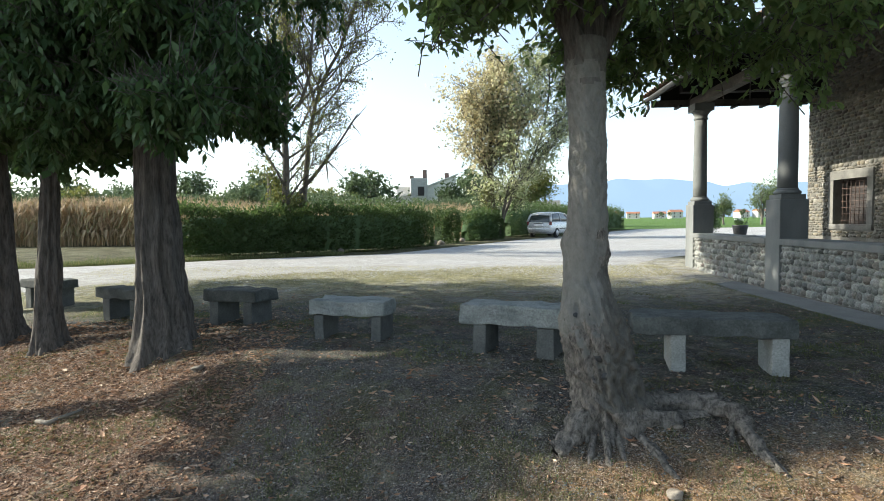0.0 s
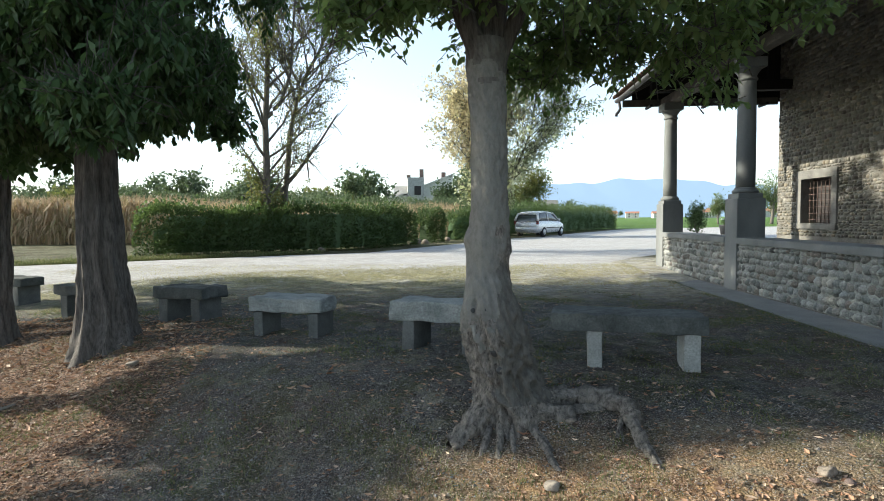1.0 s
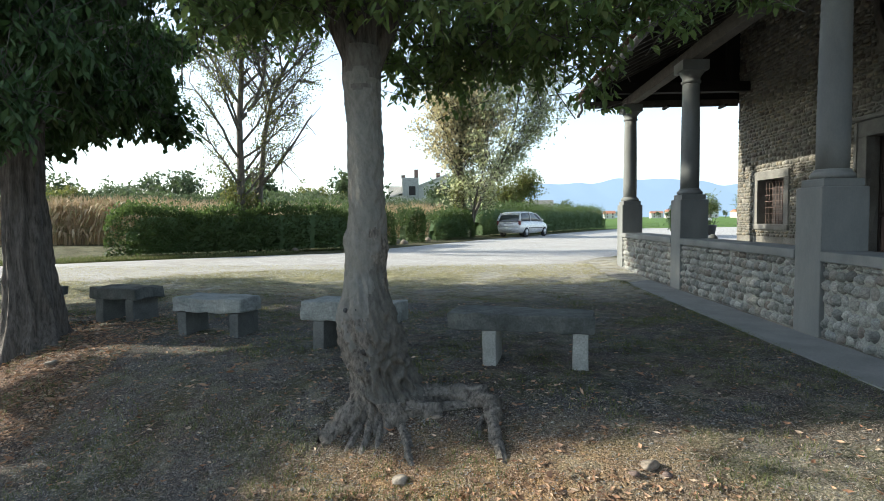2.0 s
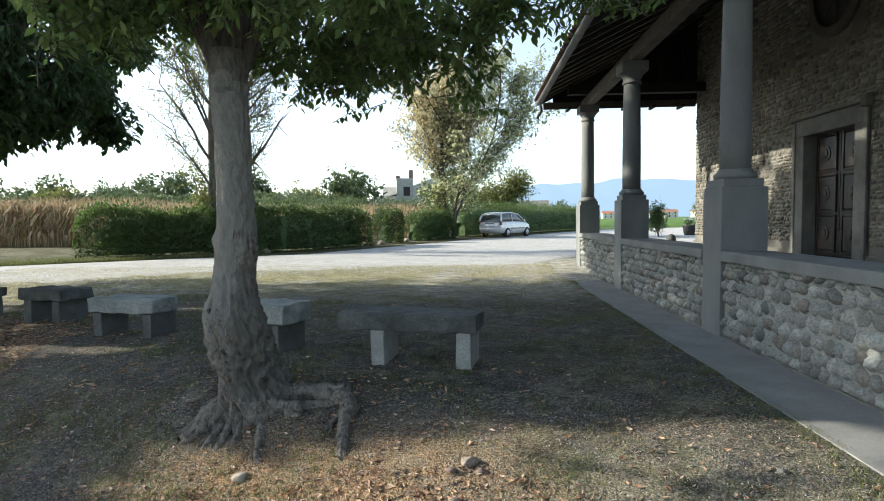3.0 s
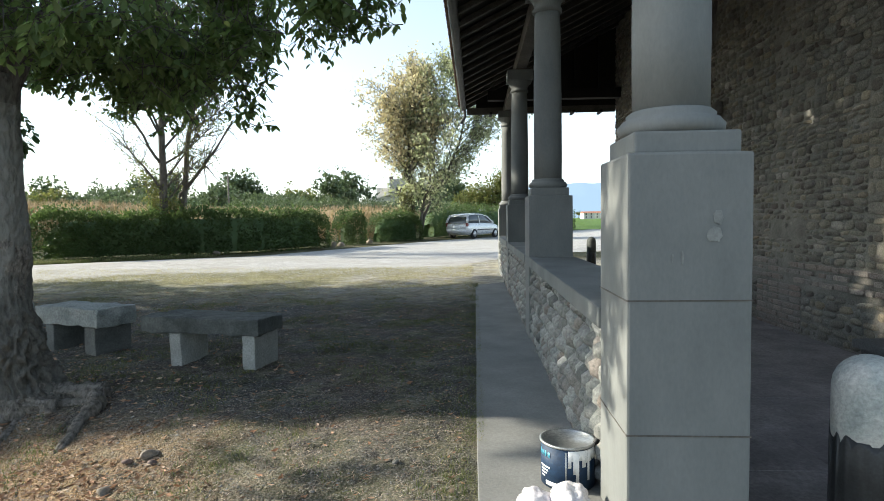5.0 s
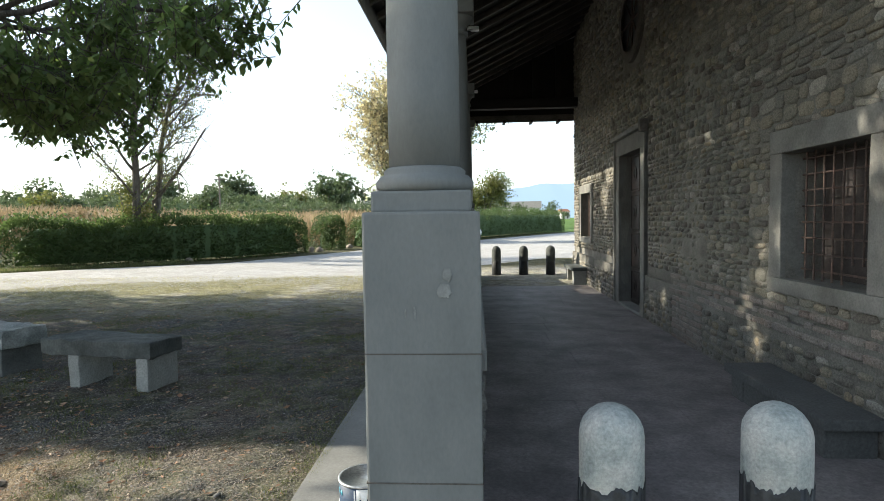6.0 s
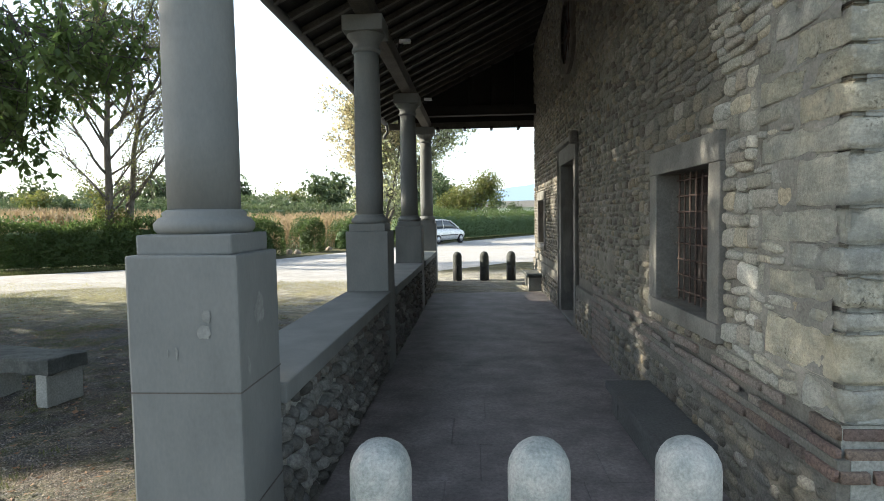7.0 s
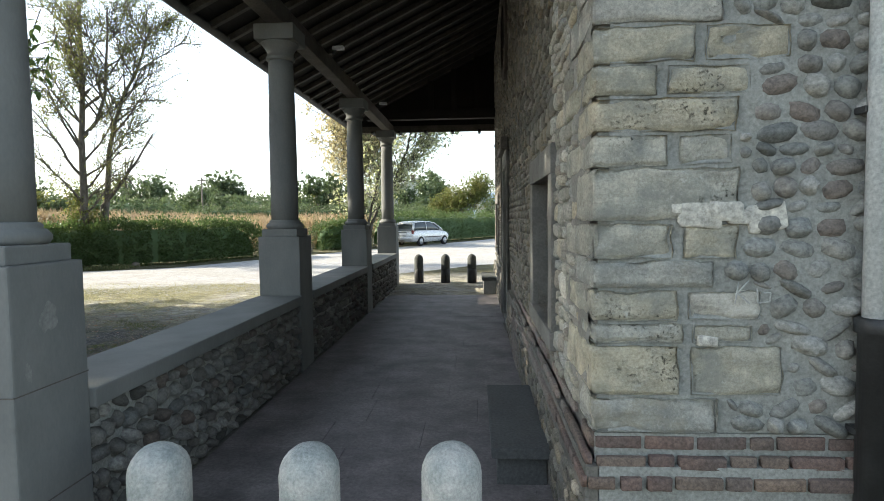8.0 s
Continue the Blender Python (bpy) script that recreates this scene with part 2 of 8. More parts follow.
    turf = m.mix(m.math("MULTIPLY", m.math("MULTIPLY", soft_mask(m.noise(0.9, 7, 0.75), 0.42, 0.56), band(px, 3.5, 0.5)), 0.7), pale, m.mix(0.75, m.mix(0.35, grass, straw), m.ramp(clump, [(0.38, (0.22, 0.24, 0.20)), (0.62, (0.76, 0.77, 0.70))]), "OVERLAY"))
    c = m.mix(m.math("MULTIPLY", band(yw, 9.9, 12.6), 0.92), c, m.mix(1.0, turf, (1.2, 1.2, 1.18), "MULTIPLY"))
    # grassy verge and field edge beyond the road
    rank = m.mix(soft_mask(m.noise(1.1, 6, 0.7), 0.42, 0.62), m.mix(0.3, grass, soil), m.mix(0.3, grass, straw))
    c = m.mix(band(m.math("ADD", py, m.math("MULTIPLY", px, -0.1)), 15.6, 16.6), c, rank)
    # far meadow
    meadow = m.ramp(m.noise(0.5, 8, 0.7), [(0.3, (0.06, 0.12, 0.025)), (0.7, (0.13, 0.21, 0.05))])
    c = m.mix(band(py, 52.0, 58.0), c, meadow)
    m.color(c)
    h = m.math("SUBTRACT", fine, m.math("ADD", m.math("MULTIPLY", small_d, 0.9), m.math("MULTIPLY", large_d, 0.8)))
    m.bump(m.math("ADD", h, mid), 1.0, 0.034)
    return m.m


def road_mat():
    m = Mat("pale_gravel", 0.95, 0, 0.2)
    fine = m.noise(45, 6, 0.75)
    big = m.noise(0.55, 5, 0.6, (1, 2.2, 1))
    c = m.ramp(fine, [(0.34, (0.19, 0.187, 0.183)), (0.5, (0.45, 0.444, 0.435)), (0.68, (0.74, 0.73, 0.71))])
    clod = m.noise(5.5, 7, 0.8, (0.6, 1, 1))
    c = m.mix(m.ramp(clod, [(0.40, (0.65, 0.65, 0.65)), (0.56, (0, 0, 0))]), c, (0.28, 0.272, 0.258))
    c = m.mix(m.math("MULTIPLY", m.ramp(big, [(0.45, (0, 0, 0)), (0.7, (1, 1, 1))]), 0.5), c, (0.30, 0.28, 0.24))
    m.color(c)
    m.bump(fine, 0.6, 0.02)
    return m.m


GROUND = ground_mat()
ROAD = road_mat()
CONCRETE = plain_mat("trowelled_concrete", [(0.07, 0.073, 0.073), (0.105, 0.108, 0.107)], 1.4, 45, 0.15, 0.85)
PAVING = plain_mat("walkway_concrete", [(0.15, 0.152, 0.146), (0.22, 0.222, 0.212)], 1.8, 60, 0.3, 0.9, speck=0.3)
FLOOR = plain_mat("porch_floor_slabs", [(0.118, 0.107, 0.108), (0.185, 0.168, 0.167), (0.255, 0.234, 0.228)], 2.2, 40, 0.25, 0.7)
STUCCO = plain_mat("grey_render", [(0.120, 0.128, 0.125), (0.151, 0.159, 0.155), (0.186, 0.193, 0.187)], 2.0, 70, 0.08, 0.85, (1, 1, 0.45), speck=0.15)
SURROUND = plain_mat("worn_stone_surround", [(0.105, 0.104, 0.094), (0.15, 0.148, 0.135), (0.20, 0.196, 0.18)], 3.2, 60, 0.35, 0.9, speck=0.4, dist=0.01)
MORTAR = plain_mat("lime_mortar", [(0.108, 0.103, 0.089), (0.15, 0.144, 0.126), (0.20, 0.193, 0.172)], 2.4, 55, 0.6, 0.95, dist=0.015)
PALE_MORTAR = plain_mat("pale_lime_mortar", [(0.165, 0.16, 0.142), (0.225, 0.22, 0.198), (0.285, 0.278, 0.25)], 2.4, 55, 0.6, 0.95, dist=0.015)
GREY_MORTAR = plain_mat("cement_mortar", [(0.215, 0.222, 0.204), (0.292, 0.30, 0.278)], 3.0, 55, 0.6, 0.95, dist=0.015)
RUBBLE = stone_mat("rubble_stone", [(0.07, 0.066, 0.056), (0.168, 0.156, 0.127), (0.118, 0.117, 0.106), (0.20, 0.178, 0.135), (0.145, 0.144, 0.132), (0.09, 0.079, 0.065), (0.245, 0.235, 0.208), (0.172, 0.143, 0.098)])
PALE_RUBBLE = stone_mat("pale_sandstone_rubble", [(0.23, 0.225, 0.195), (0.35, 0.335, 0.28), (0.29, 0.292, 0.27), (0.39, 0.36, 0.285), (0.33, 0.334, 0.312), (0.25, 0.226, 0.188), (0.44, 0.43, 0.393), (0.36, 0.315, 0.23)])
QUOIN = sandstone_mat()
COBBLE = stone_mat("river_cobbles", [(0.085, 0.09, 0.087), (0.23, 0.238, 0.227), (0.14, 0.143, 0.136), (0.31, 0.312, 0.296), (0.18, 0.19, 0.185), (0.15, 0.128, 0.114), (0.255, 0.258, 0.244)], 50, 0.35, 0.75)
BROKEN_SHADED = stone_mat("shaded_broken_stone", [(0.05, 0.05, 0.047), (0.14, 0.14, 0.132), (0.085, 0.082, 0.076), (0.21, 0.208, 0.196), (0.11, 0.115, 0.112), (0.10, 0.082, 0.072)], 50, 0.6, 0.85)
PALE = stone_mat("pale_broken_stone", [(0.44, 0.43, 0.39), (0.54, 0.53, 0.48)], 40, 0.8, 0.9, (0.3, 0.285, 0.25), 0.4)
BRICK = stone_mat("old_brick", [(0.125, 0.088, 0.077), (0.17, 0.118, 0.10), (0.10, 0.078, 0.072), (0.20, 0.15, 0.115), (0.135, 0.11, 0.10)], 60, 0.7, 0.9, (0.085, 0.074, 0.068), 0.65)
WORN_BRICK = stone_mat("worn_mortared_brick", [(0.175, 0.15, 0.135), (0.21, 0.175, 0.155), (0.165, 0.155, 0.145), (0.235, 0.205, 0.18), (0.18, 0.14, 0.122)], 60, 0.7, 0.9, (0.17, 0.16, 0.145), 0.65)
BENCH = plain_mat("bench_stone", [(0.04, 0.045, 0.043), (0.07, 0.077, 0.073), (0.11, 0.117, 0.11)], 4.0, 50, 0.6, 0.9, dist=0.014)
BENCH_LEG = plain_mat("bench_leg_stone", [(0.225, 0.23, 0.218), (0.31, 0.315, 0.295)], 5.0, 60, 0.35, 0.9)
BENCH_PALE = plain_mat("paler_bench_stone", [(0.15, 0.165, 0.16), (0.23, 0.245, 0.235), (0.31, 0.32, 0.30)], 4.0, 50, 0.6, 0.9, dist=0.014)
BENCH_DARK = plain_mat("dark_leg_stone", [(0.07, 0.075, 0.072), (0.12, 0.125, 0.12)], 5.0, 60, 0.4, 0.9)
BOLLARD = plain_mat("bollard_concrete", [(0.23, 0.26, 0.25), (0.34, 0.36, 0.345), (0.43, 0.43, 0.405), (0.52, 0.52, 0.49)], 6.0, 65, 0.6, 0.7, dist=0.01, speck=0.5)
PAINT_SPOT = plain_mat("white_filler", [(0.155, 0.162, 0.156), (0.25, 0.257, 0.245)], 18, 60, 0.2, 0.9, speck=0.3)
# the deep shade under the roof is put into this near-black tone
WOOD_SHADED = plain_mat("shaded_timber", [(0.006, 0.005, 0.0045), (0.013, 0.011, 0.009)], 3.0, 40, 0.4, 0.75)
# paler than the boards, for the light that catches the rafters
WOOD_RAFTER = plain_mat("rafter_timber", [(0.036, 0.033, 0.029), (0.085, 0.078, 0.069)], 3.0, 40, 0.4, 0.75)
WOOD_GREY = plain_mat("weathered_timber", [(0.06, 0.055, 0.048), (0.11, 0.10, 0.088)], 4.0, 40, 0.4, 0.85)
WOOD_DOOR = plain_mat("stained_door_wood", [(0.014, 0.010, 0.009), (0.030, 0.021, 0.017)], 5.0, 50, 0.3, 0.42, (1, 1, 0.15))
IRON = plain_mat("rusty_iron", [(0.05, 0.04, 0.037), (0.13, 0.088, 0.073)], 12, 90, 0.3, 0.7, metal=0.4)
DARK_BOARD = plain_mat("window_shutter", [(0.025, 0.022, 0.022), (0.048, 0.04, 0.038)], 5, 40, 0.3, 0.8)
TILE = stone_mat("roof_tile", [(0.30, 0.17, 0.11), (0.24, 0.14, 0.10), (0.36, 0.24, 0.17)], 30, 0.4, 0.9)
# zinc darkened for the shade at the eave
ZINC = plain_mat("shaded_zinc", [(0.045, 0.046, 0.046), (0.085, 0.086, 0.085)], 4, 60, 0.1, 0.6, metal=0.3)
PIPE_PAINT = plain_mat("painted_pipe", [(0.42, 0.47, 0.50), (0.52, 0.56, 0.58)], 3, 60, 0.1, 0.45)
CAST_IRON = plain_mat("black_cast_iron", [(0.018, 0.019, 0.02), (0.04, 0.042, 0.044)], 8, 80, 0.3, 0.5)
BARK_SMOOTH = bark_mat("walnut_bark", (0.112, 0.108, 0.095), (0.205, 0.198, 0.178), (1, 1, 0.6), 24, 0.75, (0.18, 0.185, 0.16))
BARK_SHADED = bark_mat("shaded_walnut_bark", (0.062, 0.058, 0.05), (0.155, 0.148, 0.13), (1, 1, 0.4), 26, 0.9)
BARK_GNARL = bark_mat("gnarled_bark", (0.016, 0.014, 0.011), (0.265, 0.24, 0.208), (1, 1, 0.45), 34, 1.0)
BARK_ROUGH = bark_mat("furrowed_bark", (0.012, 0.010, 0.009), (0.15, 0.135, 0.118), (1, 1, 0.16), 30, 1.0)
BARK_BRANCH = bark_mat("dark_branch_bark", (0.045, 0.041, 0.034), (0.15, 0.138, 0.115), (1, 1, 0.3), 14, 0.6)
BARK_THIN = bark_mat("twig_bark", (0.07, 0.06, 0.05), (0.20, 0.18, 0.15), (1, 1, 0.3), 14, 0.5)
LEAF_NEAR = leaf_mat("broad_leaf", [(0.05, 0.085, 0.03), (0.08, 0.125, 0.045), (0.115, 0.16, 0.06), (0.06, 0.10, 0.04), (0.16, 0.185, 0.075)], (0.30, 0.43, 0.11), 0.5)
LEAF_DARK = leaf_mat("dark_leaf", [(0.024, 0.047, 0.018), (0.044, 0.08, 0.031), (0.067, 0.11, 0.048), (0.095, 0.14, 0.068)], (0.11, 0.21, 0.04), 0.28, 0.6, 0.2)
LEAF_POPLAR = leaf_mat("turning_leaf", [(0.44, 0.40, 0.25), (0.50, 0.43, 0.26), (0.34, 0.36, 0.21), (0.55, 0.51, 0.37), (0.56, 0.48, 0.31)], (0.62, 0.55, 0.30), 0.5)
LEAF_POPLAR_GREEN = leaf_mat("grey_green_leaf", [(0.24, 0.28, 0.15), (0.34, 0.37, 0.23), (0.45, 0.45, 0.32)], (0.52, 0.56, 0.26), 0.55)
LEAF_HEDGE = leaf_mat("hedge_leaf", [(0.034, 0.06, 0.02), (0.056, 0.095, 0.032), (0.088, 0.13, 0.05), (0.065, 0.085, 0.038)], (0.16, 0.24, 0.06), 0.33)
LEAF_SPARSE = leaf_mat("thin_leaf", [(0.09, 0.12, 0.04), (0.15, 0.16, 0.06), (0.18, 0.16, 0.06)], (0.25, 0.28, 0.06), 0.4)
LEAF_MEADOW = leaf_mat("meadow_tree_leaf", [(0.10, 0.14, 0.055), (0.15, 0.19, 0.08), (0.20, 0.235, 0.11)], (0.26, 0.32, 0.12), 0.4)
LEAF_FAR = leaf_mat("far_leaf", [(0.055, 0.08, 0.04), (0.085, 0.115, 0.06), (0.12, 0.15, 0.08)], (0.16, 0.22, 0.09), 0.3)
CORN = leaf_mat("dry_corn", [(0.40, 0.30, 0.19), (0.52, 0.41, 0.28), (0.34, 0.27, 0.16), (0.26, 0.25, 0.12), (0.46, 0.33, 0.22)], (0.48, 0.35, 0.2), 0.35, 0.8)
LITTER = leaf_mat("dry_litter", [(0.24, 0.125, 0.072), (0.33, 0.195, 0.12), (0.44, 0.30, 0.20), (0.10, 0.055, 0.035), (0.58, 0.46, 0.34)], (0.3, 0.18, 0.08), 0.15, 0.8)
GRASS = leaf_mat("thin_grass", [(0.035, 0.058, 0.016), (0.065, 0.09, 0.028), (0.13, 0.14, 0.05), (0.26, 0.23, 0.12)], (0.2, 0.24, 0.07), 0.3, 0.7)
FIELD_STONE = stone_mat("field_stone", [(0.16, 0.135, 0.11), (0.24, 0.20, 0.16), (0.20, 0.185, 0.16)], 40, 0.5, 0.9)
TURF = leaf_mat("dry_turf", [(0.16, 0.175, 0.07), (0.30, 0.29, 0.15), (0.46, 0.41, 0.25), (0.60, 0.55, 0.38)], (0.45, 0.44, 0.22), 0.35, 0.75)
STRAW = leaf_mat("dry_straw_bits", [(0.40, 0.33, 0.24), (0.30, 0.285, 0.255), (0.17, 0.11, 0.08), (0.55, 0.47, 0.36), (0.24, 0.17, 0.12), (0.36, 0.34, 0.30)], (0.4, 0.32, 0.2), 0.15, 0.8)
PEBBLE = stone_mat("pebbles", [(0.085, 0.087, 0.085), (0.16, 0.16, 0.154), (0.25, 0.246, 0.234), (0.12, 0.115, 0.108)], 50, 0.3, 0.85)
CAR_PAINT = plain_mat("silver_car_paint", [(0.55, 0.56, 0.57), (0.60, 0.61, 0.62)], 2, 90, 0.02, 0.28, metal=0.35)
CAR_GLASS = glass_mat("car_glass", (0.035, 0.045, 0.05))
RUBBER = plain_mat("tyre_rubber", [(0.012, 0.012, 0.012), (0.025, 0.025, 0.025)], 8, 60, 0.2, 0.85)
ALLOY = plain_mat("wheel_metal", [(0.35, 0.35, 0.36), (0.45, 0.45, 0.46)], 8, 60, 0.05, 0.35, metal=0.8)
LIGHT_RED = plain_mat("tail_light_red", [(0.13, 0.035, 0.035), (0.18, 0.05, 0.045)], 8, 60, 0.02, 0.25)
BLACK_PLASTIC = plain_mat("black_plastic", [(0.02, 0.02, 0.02), (0.035, 0.035, 0.035)], 8, 60, 0.1, 0.6)
TIN_BLUE = plain_mat("navy_tin_print", [(0.006, 0.022, 0.055), (0.012, 0.036, 0.08)], 9, 60, 0.25, 0.6)
TIN_METAL = plain_mat("bare_tin", [(0.32, 0.33, 0.33), (0.45, 0.46, 0.45)], 9, 60, 0.15, 0.4, metal=0.8)
CYAN = plain_mat("cyan_print", [(0.05, 0.24, 0.34), (0.07, 0.29, 0.40)], 9, 60, 0.02, 0.5)
WHITE_PAINT = plain_mat("white_paint", [(0.70, 0.71, 0.71), (0.80, 0.80, 0.79)], 9, 40, 0.2, 0.6)
CLOTH = plain_mat("white_rag", [(0.52, 0.495, 0.515), (0.68, 0.655, 0.67)], 7, 40, 0.6, 0.9, dist=0.01)
PLASTER = plain_mat("house_plaster", [(0.50, 0.49, 0.46), (0.60, 0.58, 0.54)], 0.5, 6, 0.1, 0.9)
PLASTER_GREY = plain_mat("greyed_plaster", [(0.33, 0.33, 0.31), (0.42, 0.41, 0.39)], 0.5, 6, 0.1, 0.9)
ROOF_RED = plain_mat("far_roof_tiles", [(0.30, 0.14, 0.09), (0.38, 0.19, 0.12)], 0.6, 5, 0.2, 0.9)


# ---- building helpers ----
def link_mesh(name, verts, faces, mat, parent=None, label="", smooth=False):
    me = bpy.data.meshes.new(name)
    me.from_pydata([tuple(v) for v in verts], [], [tuple(f) for f in faces])
    me.materials.append(mat)
    if smooth:
        me.polygons.foreach_set("use_smooth", [True] * len(me.polygons))
    me.update()
    ob = new(name, me)
    if parent:
        ob.parent = parent
    if label:
        tagged(ob, label)
    return ob


def part(name, bm, mat, parent=None, label="", smooth=False):
    me = bpy.data.meshes.new(name)
    bmesh.ops.recalc_face_normals(bm, faces=bm.faces[:])
    bm.to_mesh(me)
    bm.free()
    me.materials.append(mat)
    if smooth:
        me.polygons.foreach_set("use_smooth", [True] * len(me.polygons))
    ob = new(name, me)
    if parent:
        ob.parent = parent
    if label:
        tagged(ob, label)
    return ob


def thing(name, m, label, category, group="", kind=""):
    ob = new(name)
    ob.matrix_world = m
    return tagged(ob, label, category, group, kind)


def box(x0, x1, y0, y1, z0, z1, bevel=0.0, segs=2, bm=None):
    b2 = bmesh.new()
    bmesh.ops.create_cube(b2, size=1.0)
    for v in b2.verts:
        v.co = Vector(((x0 + x1) / 2 + v.co.x * (x1 - x0), (y0 + y1) / 2 + v.co.y * (y1 - y0), (z0 + z1) / 2 + v.co.z * (z1 - z0)))
    if bevel:
        bmesh.ops.bevel(b2, geom=b2.edges[:], offset=bevel, segments=segs, profile=0.6, affect="EDGES")
    if bm is None:
        return b2
    tmp = bpy.data.meshes.new("tmp")
    b2.to_mesh(tmp)
    b2.free()
    bm.from_mesh(tmp)
    bpy.data.meshes.remove(tmp)
    return bm


def rough_box(x0, x1, y0, y1, z0, z1, bevel=0.02, cuts=5, amount=0.01, seed=0, scale=6.0):
    """A worn block: bevelled, cut up and pushed about by noise."""
    b = box(x0, x1, y0, y1, z0, z1, bevel, 2)
    bmesh.ops.subdivide_edges(b, edges=[e for e in b.edges if e.calc_length() > 0.12], cuts=cuts, use_grid_fill=True)
    off = Vector((seed * 3.7, seed * 1.9, seed * 5.3))
    for v in b.verts:
        d = noise.noise_vector(v.co * scale + off) * amount + noise.noise_vector(v.co * scale * 4 + off) * amount * 0.4
        v.co += d
    return b


def lathe(profile, segs=32, cx=0.0, cy=0.0):
    """A turned body from (radius, height) pairs; closed at both ends."""
    b = bmesh.new()
    rings = []
    for r, z in profile:
        rings.append([b.verts.new((cx + r * math.cos(2 * math.pi * i / segs), cy + r * math.sin(2 * math.pi * i / segs), z)) for i in range(segs)])
    for a, c in zip(rings, rings[1:]):
        for i in range(segs):
            b.faces.new((a[i], a[(i + 1) % segs], c[(i + 1) % segs], c[i]))
    b.faces.new(rings[0][::-1])
    b.faces.new(rings[-1])
    return b


def tube_data(path, radii, segs=8, wobble=0.0, freq=3.0, ridges=0, ridge_depth=0.0, seed=0.0):
    """Verts and faces of a tube along a path of Vectors."""
    verts, faces = [], []
    n = len(path)
    up = Vector((0.31, 0.17, 0.93)).normalized()
    for k, (p, r) in enumerate(zip(path, radii)):
        d = (path[min(k + 1, n - 1)] - path[max(k - 1, 0)]).normalized()
        ref = up if abs(d.dot(up)) < 0.9 else Vector((1, 0, 0))
        if abs(d.z) > 0.75:
            ref = Vector((0, 1, 0))
        a = d.cross(ref).normalized()
        b = d.cross(a).normalized()
        for i in range(segs):
            th = 2 * math.pi * i / segs
            o = a * math.cos(th) + b * math.sin(th)
            rr = r
            if wobble:
                q = p + o * r
                rr *= 1 + wobble * noise.noise(q * freq + Vector((seed, seed, seed)))
            if ridges:
                rr *= 1 - ridge_depth * abs(math.sin(th * ridges / 2 + 1.7 * noise.noise(Vector((th, p.z * 1.6, seed)))))
            verts.append(p + o * rr)
    for k in range(n - 1):
        for i in range(segs):
            j = (i + 1) % segs
            faces.append((k * segs + i, k * segs + j, (k + 1) * segs + j, (k + 1) * segs + i))
    faces.append(tuple(range(segs))[::-1])
    faces.append(tuple((n - 1) * segs + i for i in range(segs)))
    return verts, faces


def join_data(items):
    verts, faces = [], []
    for v, f in items:
        o = len(verts)
        verts.extend(v)
        faces.extend(tuple(i + o for i in q) for q in f)
    return verts, faces


def smooth_step(a, b, x):
    t = min(1.0, max(0.0, (x - a) / (b - a)))
    return t * t * (3 - 2 * t)


# ---- the lie of the land ----
def ground_z(x, y):
    """Height of the ground: level lawn, a bank towards the viewer, a slow rise to the road."""
    z = 0.20 * smooth_step(11, 18.5, y) + 0.05 * smooth_step(18.5, 36, y)
    z -= 0.065 * max(0.0, -3.0 - x) * (1 - smooth_step(9, 15, y)) * smooth_step(-30, -12, x) if x < -3 else 0.0
    d = (4.75 - 0.48 * x) - y
    k = 1.0 - 0.72 * smooth_step(0.8, 4.6, x)
    k *= 1 - 0.75 * smooth_step(4.8, 6.0, x)
    soft = math.log1p(math.exp(d * 5.0)) / 5.0 if d < 8 else d
    z -= k * 1.15 * (1 - math.exp(-soft * 0.42))
    z += 0.014 * smooth_step(4.4, 4.88, x) * (1 - smooth_step(16, 18, y))
    return z - 0.015


def bumps(x, y):
    near = smooth_step(-9.5, -8, x) * (1 - smooth_step(4.6, 4.9, x)) * smooth_step(0, 1, y) * (1 - smooth_step(12, 14, y))
    if near == 0:
        return 0.0
    p = Vector((x, y, 0.0))
    return near * (0.035 * noise.noise(p * 1.3) + 0.018 * noise.noise(p * 4.1) + 0.012 * noise.noise(p * 11.0))


def spread(lo, hi, step, far, grow=1.22):
    inner = list(np.arange(lo, hi, step))
    out, s, v = [], step, lo
    while v > -far:
        s *= grow
        v -= s
        out.append(v)
    right, s, v = [], step, inner[-1]
    while v < far:
        s *= grow
        v += s
        right.append(v)
    return out[::-1] + [float(v) for v in inner] + right


xs, ys = spread(-8.0, 6.0, 0.065, 3600), spread(0.6, 13.0, 0.065, 3600)
verts = [(x, y, ground_z(x, y) + bumps(x, y)) for y in ys for x in xs]
nx = len(xs)
faces = [(j * nx + i, j * nx + i + 1, (j + 1) * nx + i + 1, (j + 1) * nx + i) for j in range(len(ys) - 1) for i in range(nx - 1)]
ground = link_mesh("ground", verts, faces, GROUND, smooth=True)
tagged(ground, "dry gravelly ground with thin turf and leaf litter", "ground", kind="structure")

# pale gravel road and yard
near_edge = [(-60, 4), (-30, 8.0), (-15.5, 11.0), (-9.4, 12.4), (-3.4, 14.0), (1.0, 14.7), (4.2, 14.7), (5.6, 16.2), (8.5, 19.3), (14, 20.5), (24, 24), (40, 34), (70, 52)]
far_edge = [(-60, 8.5), (-30, 11.6), (-16, 13.9), (-10.3, 16.1), (-6.5, 17.8), (-3.1, 19.6), (-0.8, 24.5), (2.5, 31.3), (5.9, 37.3), (9.0, 43.8), (15.6, 56.5), (30, 62), (70, 70)]


def along(pts, s):
    k = min(int(s), len(pts) - 2)
    f = s - k
    return (pts[k][0] * (1 - f) + pts[k + 1][0] * f, pts[k][1] * (1 - f) + pts[k + 1][1] * f)


